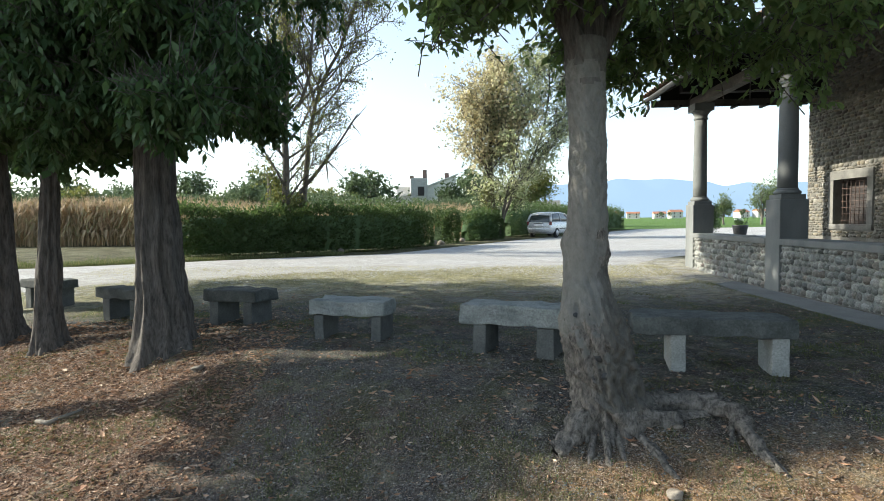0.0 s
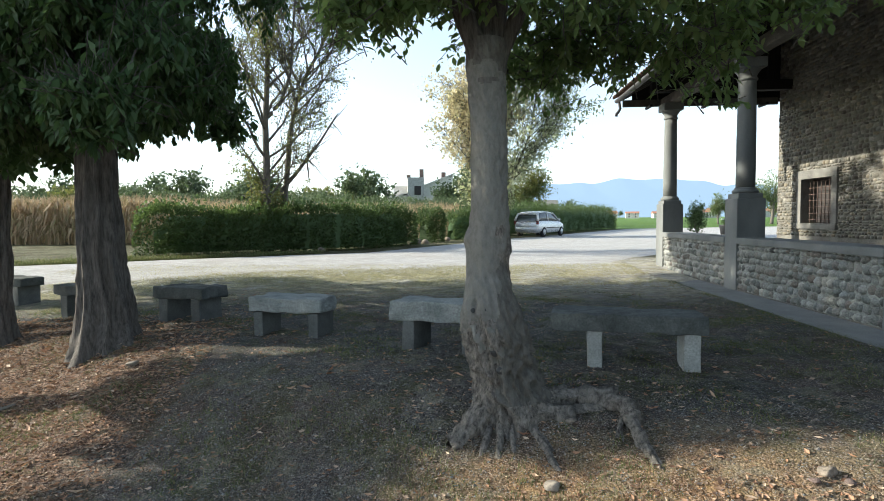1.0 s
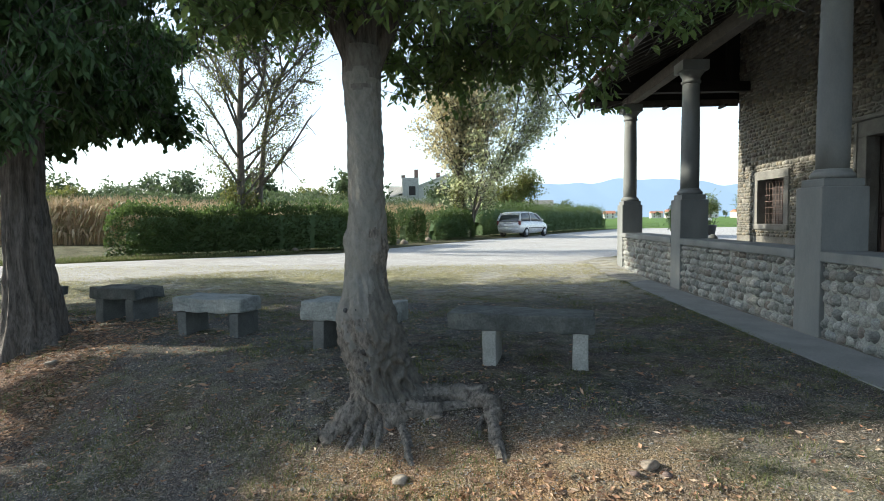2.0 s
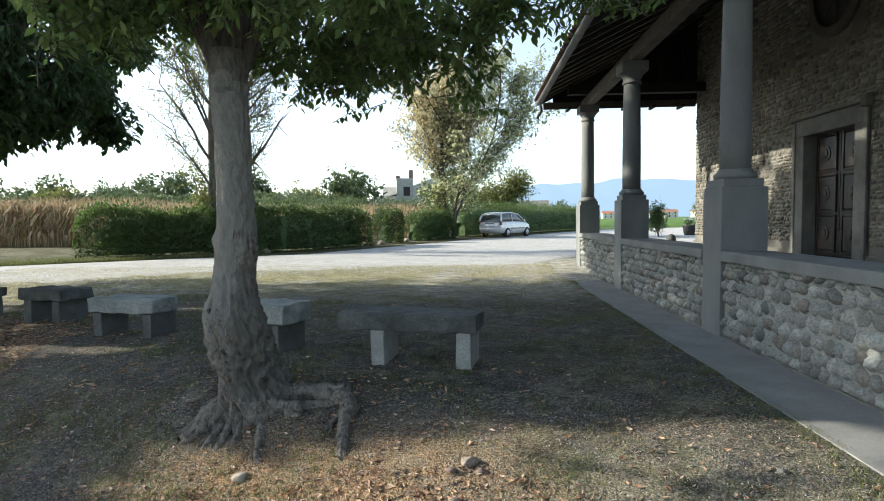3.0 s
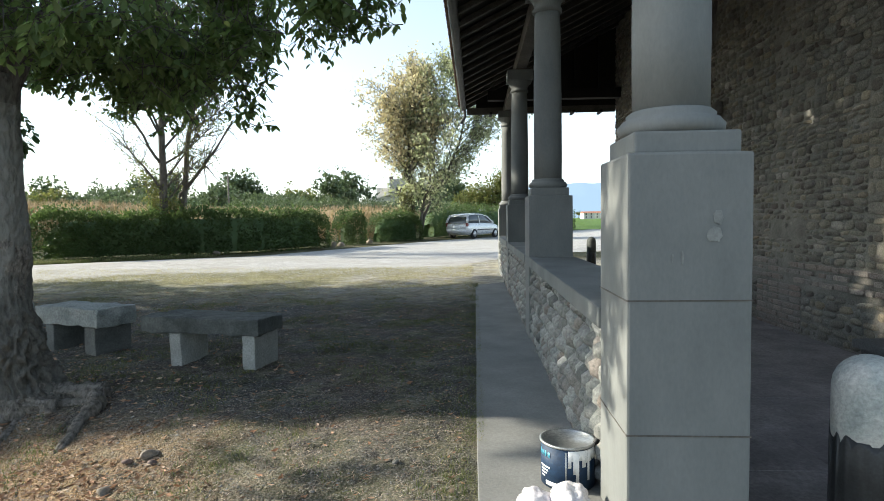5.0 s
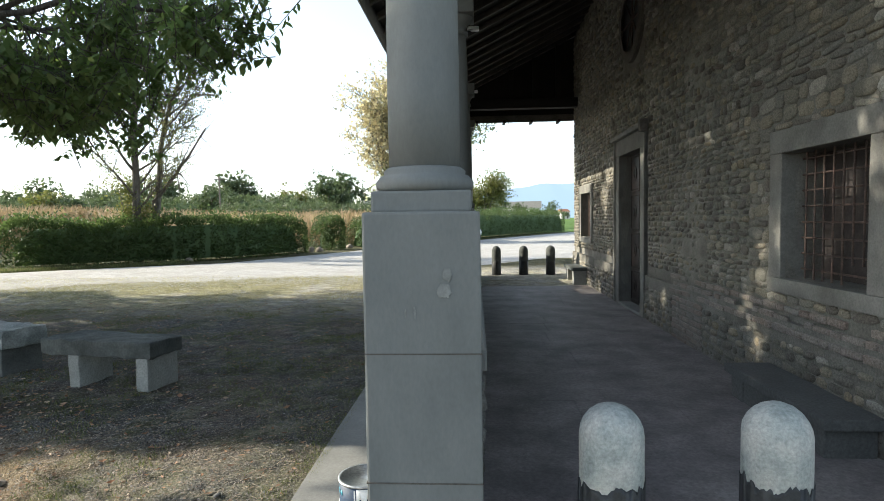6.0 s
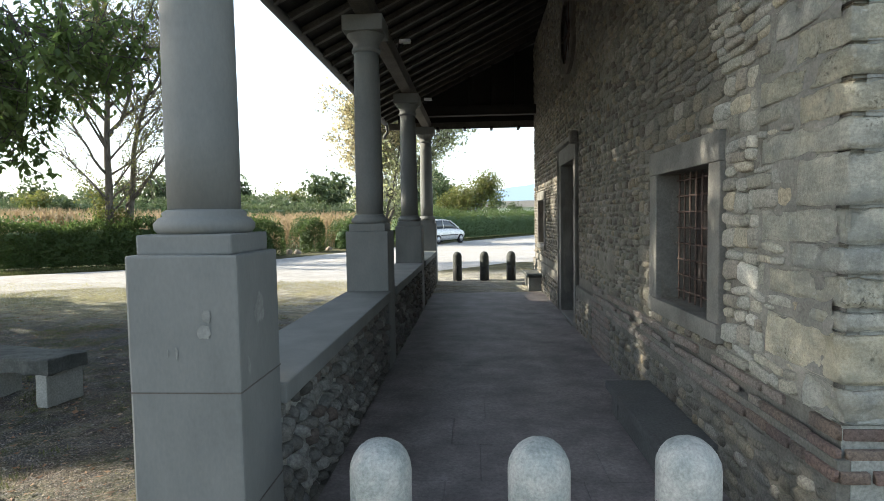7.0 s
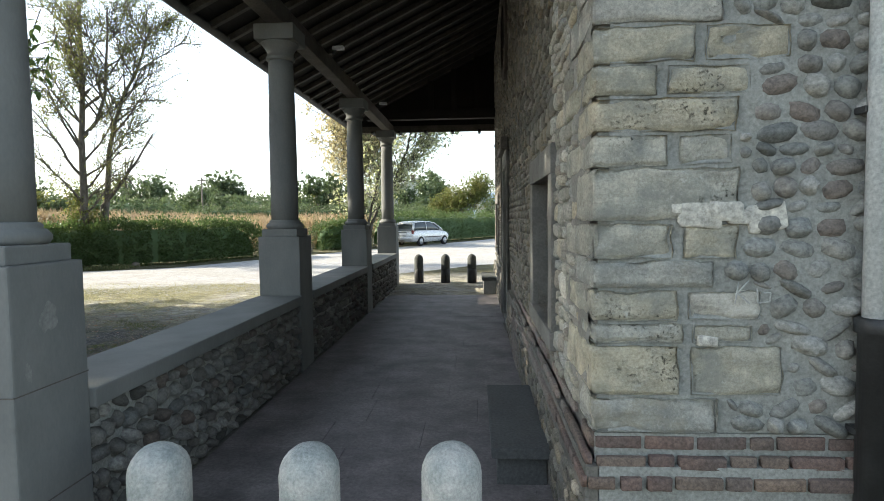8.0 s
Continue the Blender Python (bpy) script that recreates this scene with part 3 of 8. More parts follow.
verts, faces, n_s, n_t = [], [], 12 * 60, 24
for i in range(n_s + 1):
    a, b = along(near_edge, 12.0 * i / n_s), along(far_edge, 12.0 * i / n_s)
    wob = 0.35 * noise.noise(Vector((a[0] * 0.4, 0, 0))) + 0.2 * noise.noise(Vector((a[0] * 1.7, 5, 0))) + 0.06 * noise.noise(Vector((a[0] * 5.3, 9, 0)))
    for j in range(n_t + 1):
        f = j / n_t
        x, y = a[0] * (1 - f) + b[0] * f, a[1] * (1 - f) + b[1] * f + wob * (1 - f)
        lift = -0.02 if j in (0, n_t) else 0.005 if j in (1, n_t - 1) else 0.015
        verts.append((x, y, ground_z(x, y) + lift))
for i in range(n_s):
    for j in range(n_t):
        q = i * (n_t + 1) + j
        faces.append((q, q + n_t + 1, q + n_t + 2, q + 1))
road = link_mesh("road", verts, faces, ROAD, smooth=True)
tagged(road, "pale sunlit gravel road widening into a yard", "road", kind="structure")

# ---- chapel: plan ----
PX0, PX1 = 5.55, 6.05          # porch columns, across
PILLARS = (1.96, 6.20, 10.40, 14.42)   # near faces of the columns
PW = 0.50
WALL_X, SOUTH_Y, NORTH_Y, EAST_X = 8.70, 2.17, 15.15, 15.5
CAP_Z, FLOOR_Z = 0.96, 0.035

walkway = part("walkway", rough_box(4.93, PX0 + 0.02, 1.2, 15.2, -0.25, 0.008, 0.006, 30, 0.006, 3, 1.5), PAVING)
tagged(walkway, "worn grey concrete strip along the porch wall", "pavement", kind="structure")

floor = part("floor", box(PX0 + 0.02, WALL_X + 0.1, 2.0, 15.25, -0.2, FLOOR_Z - 0.012), MORTAR)
tagged(floor, "dark worn stone slab floor of the porch", "floor", kind="structure")


def hole_trim(u0, u1, v0, v1, holes):
    """Cut a piece back from openings; None where nothing is left."""
    for a0, a1, b0, b1 in holes:
        if u1 > a0 and u0 < a1 and v1 > b0 and v0 < b1:
            cuts = [(u0, min(u1, a0), v0, v1), (max(u0, a1), u1, v0, v1), (u0, u1, v0, min(v1, b0)), (u0, u1, max(v0, b1), v1)]
            best = max(cuts, key=lambda c: max(0, c[1] - c[0]) * max(0, c[3] - c[2]))
            u0, u1, v0, v1 = best
    if u1 - u0 < 0.035 or v1 - v0 < 0.03:
        return None
    return u0, u1, v0, v1


def courses(rng, u0, u1, v0, v1, heights, widths, gap, holes=()):
    """Pieces laid in rows: (u centre, v centre, width, height)."""
    v = v0
    while v < v1 - 0.02:
        h = min(rng.uniform(*heights), v1 - v)
        if v1 - v - h < heights[0] * 0.5:
            h = v1 - v
        u = u0 - rng.uniform(0, widths[0])
        while u < u1:
            w = rng.uniform(*widths)
            dv = rng.uniform(-0.13, 0.13) * h
            t = hole_trim(max(u, u0), min(u + w, u1), max(v0, v + dv), min(v1, v + h + dv), holes)
            u += w
            if t:
                a, b, c, d = t
                yield (a + b) / 2, (c + d) / 2, max(0.02, b - a - gap), max(0.02, d - c - gap)
        v += h


def stone_shapes(name, power, count, seed, dome=0.55, mat=None, jag=0.88):
    """Unit stones: an uneven outline, rounded over to a worn face; 50 triangles each."""
    rng = random.Random(seed)
    out = []
    for k in range(count):
        n = 10
        ph = rng.uniform(0, 6.28)
        rad = []
        for i in range(n):
            th = 2 * math.pi * i / n + 0.15
            c, s = math.cos(th), math.sin(th)
            r = 0.5 / (abs(c) ** power + abs(s) ** power) ** (1 / power)
            rad.append((c * r * rng.uniform(jag, 1.0), s * r * rng.uniform(jag, 1.0)))
        vs = [(x, y, -0.6) for x, y in rad]
        vs += [(x * 0.985, y * 0.985, 0.25 + rng.uniform(-0.08, 0.08)) for x, y in rad]
        vs += [(x * dome, y * dome, 0.9 + rng.uniform(-0.22, 0.12)) for x, y in rad]
        vs.append((rng.uniform(-0.08, 0.08), rng.uniform(-0.08, 0.08), 1.0))
        fs = []
        for a in (0, n):
            for i in range(n):
                j = (i + 1) % n
                fs.append((a + i, a + j, a + n + j, a + n + i))
        fs += [(2 * n + i, 2 * n + (i + 1) % n, 3 * n) for i in range(n)]
        me = bpy.data.meshes.new(name)
        me.from_pydata(vs, [], fs)
        me.polygons.foreach_set("use_smooth", [True] * len(fs))
        me.materials.append(mat)
        out.append((me, np.array(vs), fs))
    return out


SIDES = {
    "west": Matrix(((0, 0, -1), (-1, 0, 0), (0, 1, 0))),
    "south": Matrix(((1, 0, 0), (0, 0, -1), (0, 1, 0))),
    "east": Matrix(((0, 0, 1), (1, 0, 0), (0, 1, 0))),
    "up": Matrix(((1, 0, 0), (0, 1, 0), (0, 0, 1))),
}


def place(side, plane, u, v):
    if side in ("west", "east"):
        return Vector((plane, u, v))
    if side == "south":
        return Vector((u, plane, v))
    return Vector((u, v, plane))


def lay(pieces, shapes, name, side, plane, depth, parent, limit, rng, tilt=6.0, rest_name="", picks=None):
    """Lay pieces on a wall: the picked ones as parts, all others joined."""
    rest = []
    made = 0
    for u, v, w, h in pieces:
        me, vs, fs = rng.choice(shapes)
        dep = depth * rng.uniform(0.6, 1.25) * min(1.0, 0.5 + 2.0 * min(w, h) / 0.3)
        flip = rng.choice((-1, 1))
        rot = Matrix.Rotation(radians(rng.uniform(-tilt, tilt) + (180 if rng.random() < 0.5 else 0)), 3, "Z")
        m3 = SIDES[side] @ rot @ Matrix.Diagonal((w * 1.03, h * 1.03, dep))
        at = place(side, plane, u, v)
        if (picks is None or picks(u, v)) and made < limit:
            ob = new(name, me)
            ob.parent = parent
            ob.matrix_basis = Matrix.Translation(at) @ m3.to_4x4()
            made += 1
        else:
            a = np.array([[m3[i][j] for j in range(3)] for i in range(3)])
            rest.append(((vs @ a.T + np.array(at)).tolist(), fs))
    if rest:
        v, f = join_data(rest)
        ob = link_mesh(rest_name or name, v, f, shapes[0][0].materials[0], parent, smooth=True)
        tagged(ob, kind="stuff")


def block_shapes(name, chamfer, count, seed, mat, face=0.93):
    """Unit squared blocks with clipped corners and a slightly hollowed, worn face; 50 triangles each."""
    rng = random.Random(seed)
    out = []
    for k in range(count):
        rad = []
        for sx, sy, first in ((1, -1, 0), (1, 1, 1), (-1, 1, 0), (-1, -1, 1)):
            c1, c2 = rng.uniform(0.3, 1.0) * chamfer, rng.uniform(0.3, 1.0) * chamfer
            two = [(sx * 0.5 * rng.uniform(0.97, 1.0), sy * (0.5 - c1)), (sx * (0.5 - c2), sy * 0.5 * rng.uniform(0.95, 1.0))]
            rad += two
        rad += [(rng.uniform(-0.2, 0.2), 0.5 * rng.uniform(0.86, 1.02)), (rng.uniform(-0.2, 0.2), -0.5 * rng.uniform(0.86, 1.02))]
        rad.sort(key=lambda p: math.atan2(p[1], p[0]))
        n = 10
        vs = [(x, y, -0.8) for x, y in rad]
        vs += [(x * 0.995, y * 0.99, 0.45 + rng.uniform(-0.12, 0.12)) for x, y in rad]
        vs += [(x * face, y * (face - 0.04), 0.95 + rng.uniform(-0.2, 0.1)) for x, y in rad]
        vs.append((rng.uniform(-0.2, 0.2), rng.uniform(-0.1, 0.1), 1.0 + rng.uniform(-0.15, 0.12)))
        fs = []
        for a in (0, n):
            for i in range(n):
                j = (i + 1) % n
                fs.append((a + i, a + j, a + n + j, a + n + i))
        fs += [(2 * n + i, 2 * n + (i + 1) % n, 3 * n) for i in range(n)]
        me = bpy.data.meshes.new(name)
        me.from_pydata(vs, [], fs)
        me.polygons.foreach_set("use_smooth", [True] * len(fs))
        me.materials.append(mat)
        out.append((me, np.array(vs), fs))
    return out


RUBBLE_SHAPES = stone_shapes("stone", 4.2, 12, 11, 0.80, RUBBLE)
PALE_RUBBLE_SHAPES = block_shapes("stone", 0.24, 7, 18, PALE_RUBBLE, 0.86) + stone_shapes("stone", 4.6, 7, 19, 0.82, PALE_RUBBLE)
TILTED_SHAPES = stone_shapes("cobble", 2.7, 16, 17, 0.5, COBBLE)
BROKEN_SHAPES = stone_shapes("stone", 3.2, 14, 23, 0.62, BROKEN_SHADED, 0.62)
PALE_SHAPES = block_shapes("stone", 0.22, 4, 14, PALE, 0.86)
BRICK_SHAPES = block_shapes("brick", 0.08, 8, 15, BRICK, 0.95)
WORN_BRICK_SHAPES = block_shapes("brick", 0.14, 8, 25, WORN_BRICK, 0.9)


def wall_with_holes(bm, side, plane, thick, u0, u1, v0, v1, holes):
    """Solid wall cut into boxes round rectangular openings."""
    us = sorted({u0, u1, *[h[0] for h in holes], *[h[1] for h in holes]})
    for a, b in zip(us, us[1:]):
        cuts = sorted((h[2], h[3]) for h in holes if h[0] < (a + b) / 2 < h[1])
        v = v0
        for c, d in cuts + [(v1, v1)]:
            if c - v > 1e-4:
                if side == "west":
                    box(plane, plane + thick, a, b, v, c, bm=bm)
                else:
                    box(a, b, plane, plane + thick, v, c, bm=bm)
            v = d
    bmesh.ops.remove_doubles(bm, verts=bm.verts[:], dist=1e-4)
    return bm


# openings in the porch wall: y0, y1, z0, z1
WIN_NEAR = (3.56, 4.66, 1.08, 2.15)
WIN_FAR = (12.86, 14.02, 1.16, 2.20)
DOOR = (8.88, 10.22, 0.035, 2.72)
wall_west = part("wall_west", wall_with_holes(bmesh.new(), "west", WALL_X, 0.5, SOUTH_Y, NORTH_Y, -0.2, 6.6, [WIN_NEAR, WIN_FAR, DOOR]), MORTAR)
tagged(wall_west, "rubble stone wall of the chapel behind the porch", "wall", kind="structure")
wall_south = part("wall_south", box(WALL_X + 0.5, EAST_X, SOUTH_Y, SOUTH_Y + 0.5, -0.2, 6.6), GREY_MORTAR)
tagged(wall_south, "end wall of sandstone quoins, cobbles and bricks", "wall", kind="structure")
corner = part("corner_face", box(WALL_X + 0.004, WALL_X + 0.52, SOUTH_Y - 0.004, SOUTH_Y - 0.001, -0.2, 6.6), GREY_MORTAR, wall_south)
wall_north = part("wall_north", box(WALL_X + 0.5, EAST_X, NORTH_Y - 0.5, NORTH_Y, -0.2, 6.6), MORTAR)
tagged(wall_north, "plain rubble wall at the far end", "wall", kind="structure")
wall_east = part("wall_east", box(EAST_X - 0.5, EAST_X, SOUTH_Y + 0.5, NORTH_Y - 0.5, -0.2, 6.6), MORTAR)
tagged(wall_east, "plain rubble rear wall of the chapel", "wall", kind="structure")
ceiling = part("ceiling", box(WALL_X + 0.5, EAST_X - 0.5, SOUTH_Y + 0.5, NORTH_Y - 0.5, 6.4, 6.6), WOOD_SHADED)
tagged(ceiling, "dark boarded ceiling inside the chapel", "ceiling", kind="structure")


# ---- openings ----
def grille_window(name, o, label, bars_v, bars_h, broken=False):
    y0, y1, z0, z1 = o
    w = thing(name, Matrix(), label, "window", kind="structure")
    fw = 0.19
    fx0, fx1 = WALL_X - 0.05, WALL_X + 0.20
    frame_part = part("window_frame", rough_box(fx0, fx1, y0 - fw, y0, z0, z1, 0.01, 3, 0.004, 1), SURROUND, w)
    part("window_frame", rough_box(fx0, fx1, y1, y1 + fw, z0, z1, 0.01, 3, 0.004, 2), SURROUND, w)
    part("lintel", rough_box(fx0 - 0.004, fx1, y0 - fw, y1 + fw, z1, z1 + 0.2, 0.01, 4, 0.004, 3), SURROUND, w)
    part("window_sill", rough_box(fx0 - 0.012, fx1 + 0.2, y0 - fw, y1 + fw, z0 - 0.13, z0, 0.012, 4, 0.004, 4), SURROUND, w)
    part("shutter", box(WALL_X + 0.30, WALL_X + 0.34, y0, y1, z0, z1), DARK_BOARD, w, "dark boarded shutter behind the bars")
    gx = WALL_X + 0.13
    for k in range(bars_v):
        y = y0 + (k + 0.5) * (y1 - y0) / bars_v
        b0 = z0 + 0.16 if broken and k in (2, 3) else z0
        part("bar", lathe([(0.0085, b0), (0.0085, z1)], 8, gx, y), IRON, w, smooth=False)
    for k in range(bars_h):
        z = z0 + (k + 0.6) * (z1 - z0) / bars_h
        bm = lathe([(0.0085, 0), (0.0085, y1 - y0)], 8)
        bmesh.ops.transform(bm, matrix=Matrix.Translation((gx + 0.006, y1, z)) @ Matrix.Rotation(radians(90), 4, "X"), verts=bm.verts[:])
        part("bar", bm, IRON, w)
    return w


grille_window("window_1", WIN_NEAR, "barred window in a grey stone surround, dark inside", 9, 8, True)
grille_window("window_2", WIN_FAR, "small barred window in a sunlit stone surround", 8, 7)


def chapel_door():
    y0, y1, z0, z1 = DOOR
    d = thing("door_1", Matrix(), "closed dark panelled double door in a moulded stone frame", "door", kind="structure")
    fx = WALL_X
    for a, b in ((y0 - 0.26, y0), (y1, y1 + 0.26)):
        bm = rough_box(fx - 0.05, fx + 0.25, a, b, z0, z1, 0.012, 5, 0.003, 5)
        part("jamb", bm, SURROUND, d)
        o0, o1 = (a - 0.05, a + 0.03) if a < y0 - 0.1 else (b - 0.03, b + 0.05)
        part("moulding", box(fx - 0.075, fx - 0.045, o0, o1, z0, z1 + 0.26, 0.01), SURROUND, d)
    part("lintel", rough_box(fx - 0.052, fx + 0.25, y0 - 0.26, y1 + 0.26, z1, z1 + 0.28, 0.012, 5, 0.003, 6), SURROUND, d)
    part("cornice", box(fx - 0.13, fx - 0.047, y0 - 0.36, y1 + 0.36, z1 + 0.282, z1 + 0.36, 0.02), SURROUND, d)
    part("bracket", box(fx - 0.16, fx - 0.04, y0 - 0.42, y0 - 0.26, z1 + 0.20, z1 + 0.40, 0.04, 3), WOOD_GREY, d, "dark iron lamp bracket beside the cornice")
    part("threshold", rough_box(fx - 0.05, fx + 0.3, y0 - 0.02, y1 + 0.02, FLOOR_Z - 0.03, FLOOR_Z + 0.03, 0.012, 3, 0.004, 7), PAVING, d)
    mid = (y0 + y1) / 2
    for a, b in ((y0, mid - 0.008), (mid + 0.008, y1)):
        leaf = part("leaf", box(fx + 0.18, fx + 0.235, a, b, z0 + 0.02, z1), WOOD_DOOR, d)
        rails = [0.03, 0.62, 1.30, 1.98, z1 - z0 - 0.02]
        for lo, hi in zip(rails, rails[1:]):
            zl, zh = z0 + lo + 0.09, z0 + hi - 0.03
            part("panel", box(fx + 0.158, fx + 0.182, a + 0.11, b - 0.11, zl, zh, 0.02, 2), WOOD_DOOR, leaf)
            bm = bmesh.new()
            for q in ((a + 0.07, a + 0.10, zl - 0.04, zh + 0.04), (b - 0.10, b - 0.07, zl - 0.04, zh + 0.04)):
                box(fx + 0.15, fx + 0.18, q[0], q[1], q[2], q[3], 0.006, 1, bm=bm)
            for q in (zl - 0.04, zh + 0.01):
                box(fx + 0.15, fx + 0.18, a + 0.10, b - 0.10, q, q + 0.03, 0.006, 1, bm=bm)
            part("moulding", bm, WOOD_DOOR, leaf)
            rosette = lathe([(0.0, 0.0), (0.10, 0.0), (0.105, 0.012), (0.06, 0.018), (0.055, 0.03), (0.0, 0.036)][1:], 8)
            bmesh.ops.transform(rosette, matrix=Matrix.Translation((fx + 0.158, (a + b) / 2, (zl + zh) / 2)) @ Matrix.Rotation(radians(-90), 4, "Y") @ Matrix.Diagonal((1.3, 1.0, 1.0, 1.0)), verts=rosette.verts[:])
            part("boss", rosette, WOOD_DOOR, leaf)
    knob = lathe([(0.012, 0), (0.012, 0.03), (0.028, 0.04), (0.03, 0.055), (0.015, 0.07)], 14)
    bmesh.ops.transform(knob, matrix=Matrix.Translation((fx + 0.16, mid - 0.06, 1.1)) @ Matrix.Rotation(radians(-90), 4, "Y"), verts=knob.verts[:])
    part("door_handle", knob, IRON, d)


chapel_door()


def oculus():
    w = thing("window_3", Matrix(), "round dark window high above the door", "window", kind="structure")
    yc, zc, r = 9.45, 4.90, 0.52
    rim = lathe([(r, 0.0), (r + 0.17, 0.0), (r + 0.17, 0.06), (r + 0.12, 0.08), (r, 0.075)], 40)
    place_m = Matrix.Translation((WALL_X - 0.002, yc, zc)) @ Matrix.Rotation(radians(-90), 4, "Y")
    rim.faces.ensure_lookup_table()
    for f in [f for f in rim.faces if len(f.verts) > 4]:
        rim.faces.remove(f)
    bmesh.ops.transform(rim, matrix=place_m, verts=rim.verts[:])
    part("window_frame", rim, WOOD_GREY, w)
    pane = lathe([(r + 0.01, 0.0), (r + 0.01, 0.012)], 40)
    bmesh.ops.transform(pane, matrix=place_m, verts=pane.verts[:])
    part("pane", pane, CAST_IRON, w)
    for k in range(4):
        bm = box(-r, r, -0.012, 0.012, 0.012, 0.03)
        bmesh.ops.transform(bm, matrix=place_m @ Matrix.Rotation(radians(45 * k), 4, "Z"), verts=bm.verts[:])
        part("bar", bm, IRON, w)


oculus()

# ---- porch: columns, parapets, roof ----
def column():
    c = thing("column", Matrix(), "grey rendered porch column on a tall square pedestal", "column", "porch columns")
    h = PW / 2
    part("pedestal", rough_box(-h, h, -h, h, -0.15, 1.665, 0.012, 4, 0.0025, 21, 3.0), STUCCO, c)
    part("step", box(-h + 0.035, h - 0.035, -h + 0.035, h - 0.035, 1.664, 1.755, 0.01), STUCCO, c)
    base = lathe([(0.205, 1.755), (0.222, 1.775), (0.225, 1.80), (0.205, 1.825), (0.185, 1.835), (0.188, 1.85), (0.170, 1.865)], 40)
    part("column_base", base, STUCCO, c, smooth=True)
    prof = [(0.162, 1.86), (0.164, 2.2), (0.160, 2.9), (0.150, 3.6), (0.146, 3.78)]
    part("shaft", lathe(prof, 40), STUCCO, c, smooth=True)
    part("capital", lathe([(0.148, 3.775), (0.17, 3.79), (0.172, 3.82), (0.152, 3.835), (0.155, 3.88), (0.185, 3.93), (0.22, 3.975), (0.225, 3.99)], 40), STUCCO, c, smooth=True)
    part("abacus", rough_box(-0.238, 0.238, -0.238, 0.238, 3.988, 4.17, 0.012, 2, 0.003, 22), STUCCO, c)
    return c


first_column = column()
for k, y in enumerate(PILLARS):
    m = Matrix.Translation(((PX0 + PX1) / 2, y + PW / 2, 0))
    if k == 0:
        first_column.matrix_basis = m
    else:
        copy_thing(first_column, m)
# joint lines and pale filler marks on the nearest pedestal
for z in (0.50, 1.062):
    for x0, x1, y0, y1 in ((PX0 - 0.0025, PX1 + 0.0025, PILLARS[0] - 0.0025, PILLARS[0] + 0.004), (PX1 - 0.004, PX1 + 0.0025, PILLARS[0], PILLARS[0] + PW), (PX0 - 0.0025, PX0 + 0.004, PILLARS[0], PILLARS[0] + PW)):
        part("joint", box(x0 - ((PX0 + PX1) / 2), x1 - ((PX0 + PX1) / 2), y0 - PILLARS[0] - PW / 2, y1 - PILLARS[0] - PW / 2, z - 0.003, z + 0.003), WOOD_GREY, first_column)


def blot(cx, cz, rx, rz, seed):
    """A smear of filler, a thin uneven dab."""
    rng = random.Random(seed)
    n = 18
    vs = []
    for lay_r, d in ((1.0, 0.0005), (0.8, 0.0032)):
        for i in range(n):
            th = 2 * math.pi * i / n
            k = lay_r * (1 + 0.5 * noise.noise(Vector((math.cos(th) * 1.7, math.sin(th) * 1.7, seed * 1.3 + 0.4))))
            vs.append((cx + rx * k * math.cos(th), -d, cz + rz * k * math.sin(th)))
    vs.append((cx, -0.0034, cz))
    fs = [(i, (i + 1) % n, n + (i + 1) % n, n + i) for i in range(n)] + [(n + i, n + (i + 1) % n, 2 * n) for i in range(n)]
    return vs, fs


def smudge(cx, cz, rx, rz, seed, count=9):
    """Many thin dabs, closer together in the middle."""
    rng = random.Random(seed)
    out = []
    for k in range(count):
        s = rng.uniform(0.45, 0.8)
        out.append(blot(cx + rng.uniform(-0.5, 0.5) * rx, cz + rng.uniform(-0.5, 0.5) * rz, rx * s, rz * s, seed * 31 + k))
    return join_data(out)


for cx, cz, rx, rz, sd in ((0.098, 1.335, 0.026, 0.03, 1), (0.105, 1.405, 0.018, 0.028, 2), (-0.03, 1.24, 0.006, 0.03, 3), (-0.07, 1.235, 0.004, 0.02, 4)):
    v, f = smudge(cx, cz, rx, rz, sd)
    v = [(x, y * 0.4 - PW / 2 - 0.003, z) for x, y, z in v]
    link_mesh("filler_patch", v, f, PAINT_SPOT, first_column, "pale filler dabs")
for cy, cz, rx, rz, sd in ((-0.02, 1.40, 0.05, 0.06, 5), (-0.16, 1.15, 0.018, 0.05, 6)):
    v, f = smudge(cy, cz, rx, rz, sd)
    v = [(PW / 2 + 0.003 - y * 0.4, x, z) for x, y, z in v]
    link_mesh("filler_patch", v, f, PAINT_SPOT, first_column, "pale filler dabs")

parapets = []
for k in range(3):
    a, b = PILLARS[k] + PW, PILLARS[k + 1]
    p = part("parapet", box(PX0 + 0.05, PX1 - 0.05, a, b, -0.15, CAP_Z - 0.11), GREY_MORTAR)
    tagged(p, "low porch wall of coursed cobbles in grey mortar", "low wall", "porch parapets", "structure")
    part("coping", rough_box(PX0 - 0.01, PX1 + 0.03, a + 0.003, b - 0.003, CAP_Z - 0.11, CAP_Z, 0.012, 12, 0.004, k + 31, 2.0), STUCCO, p, "smooth grey coping")
    parapets.append(p)


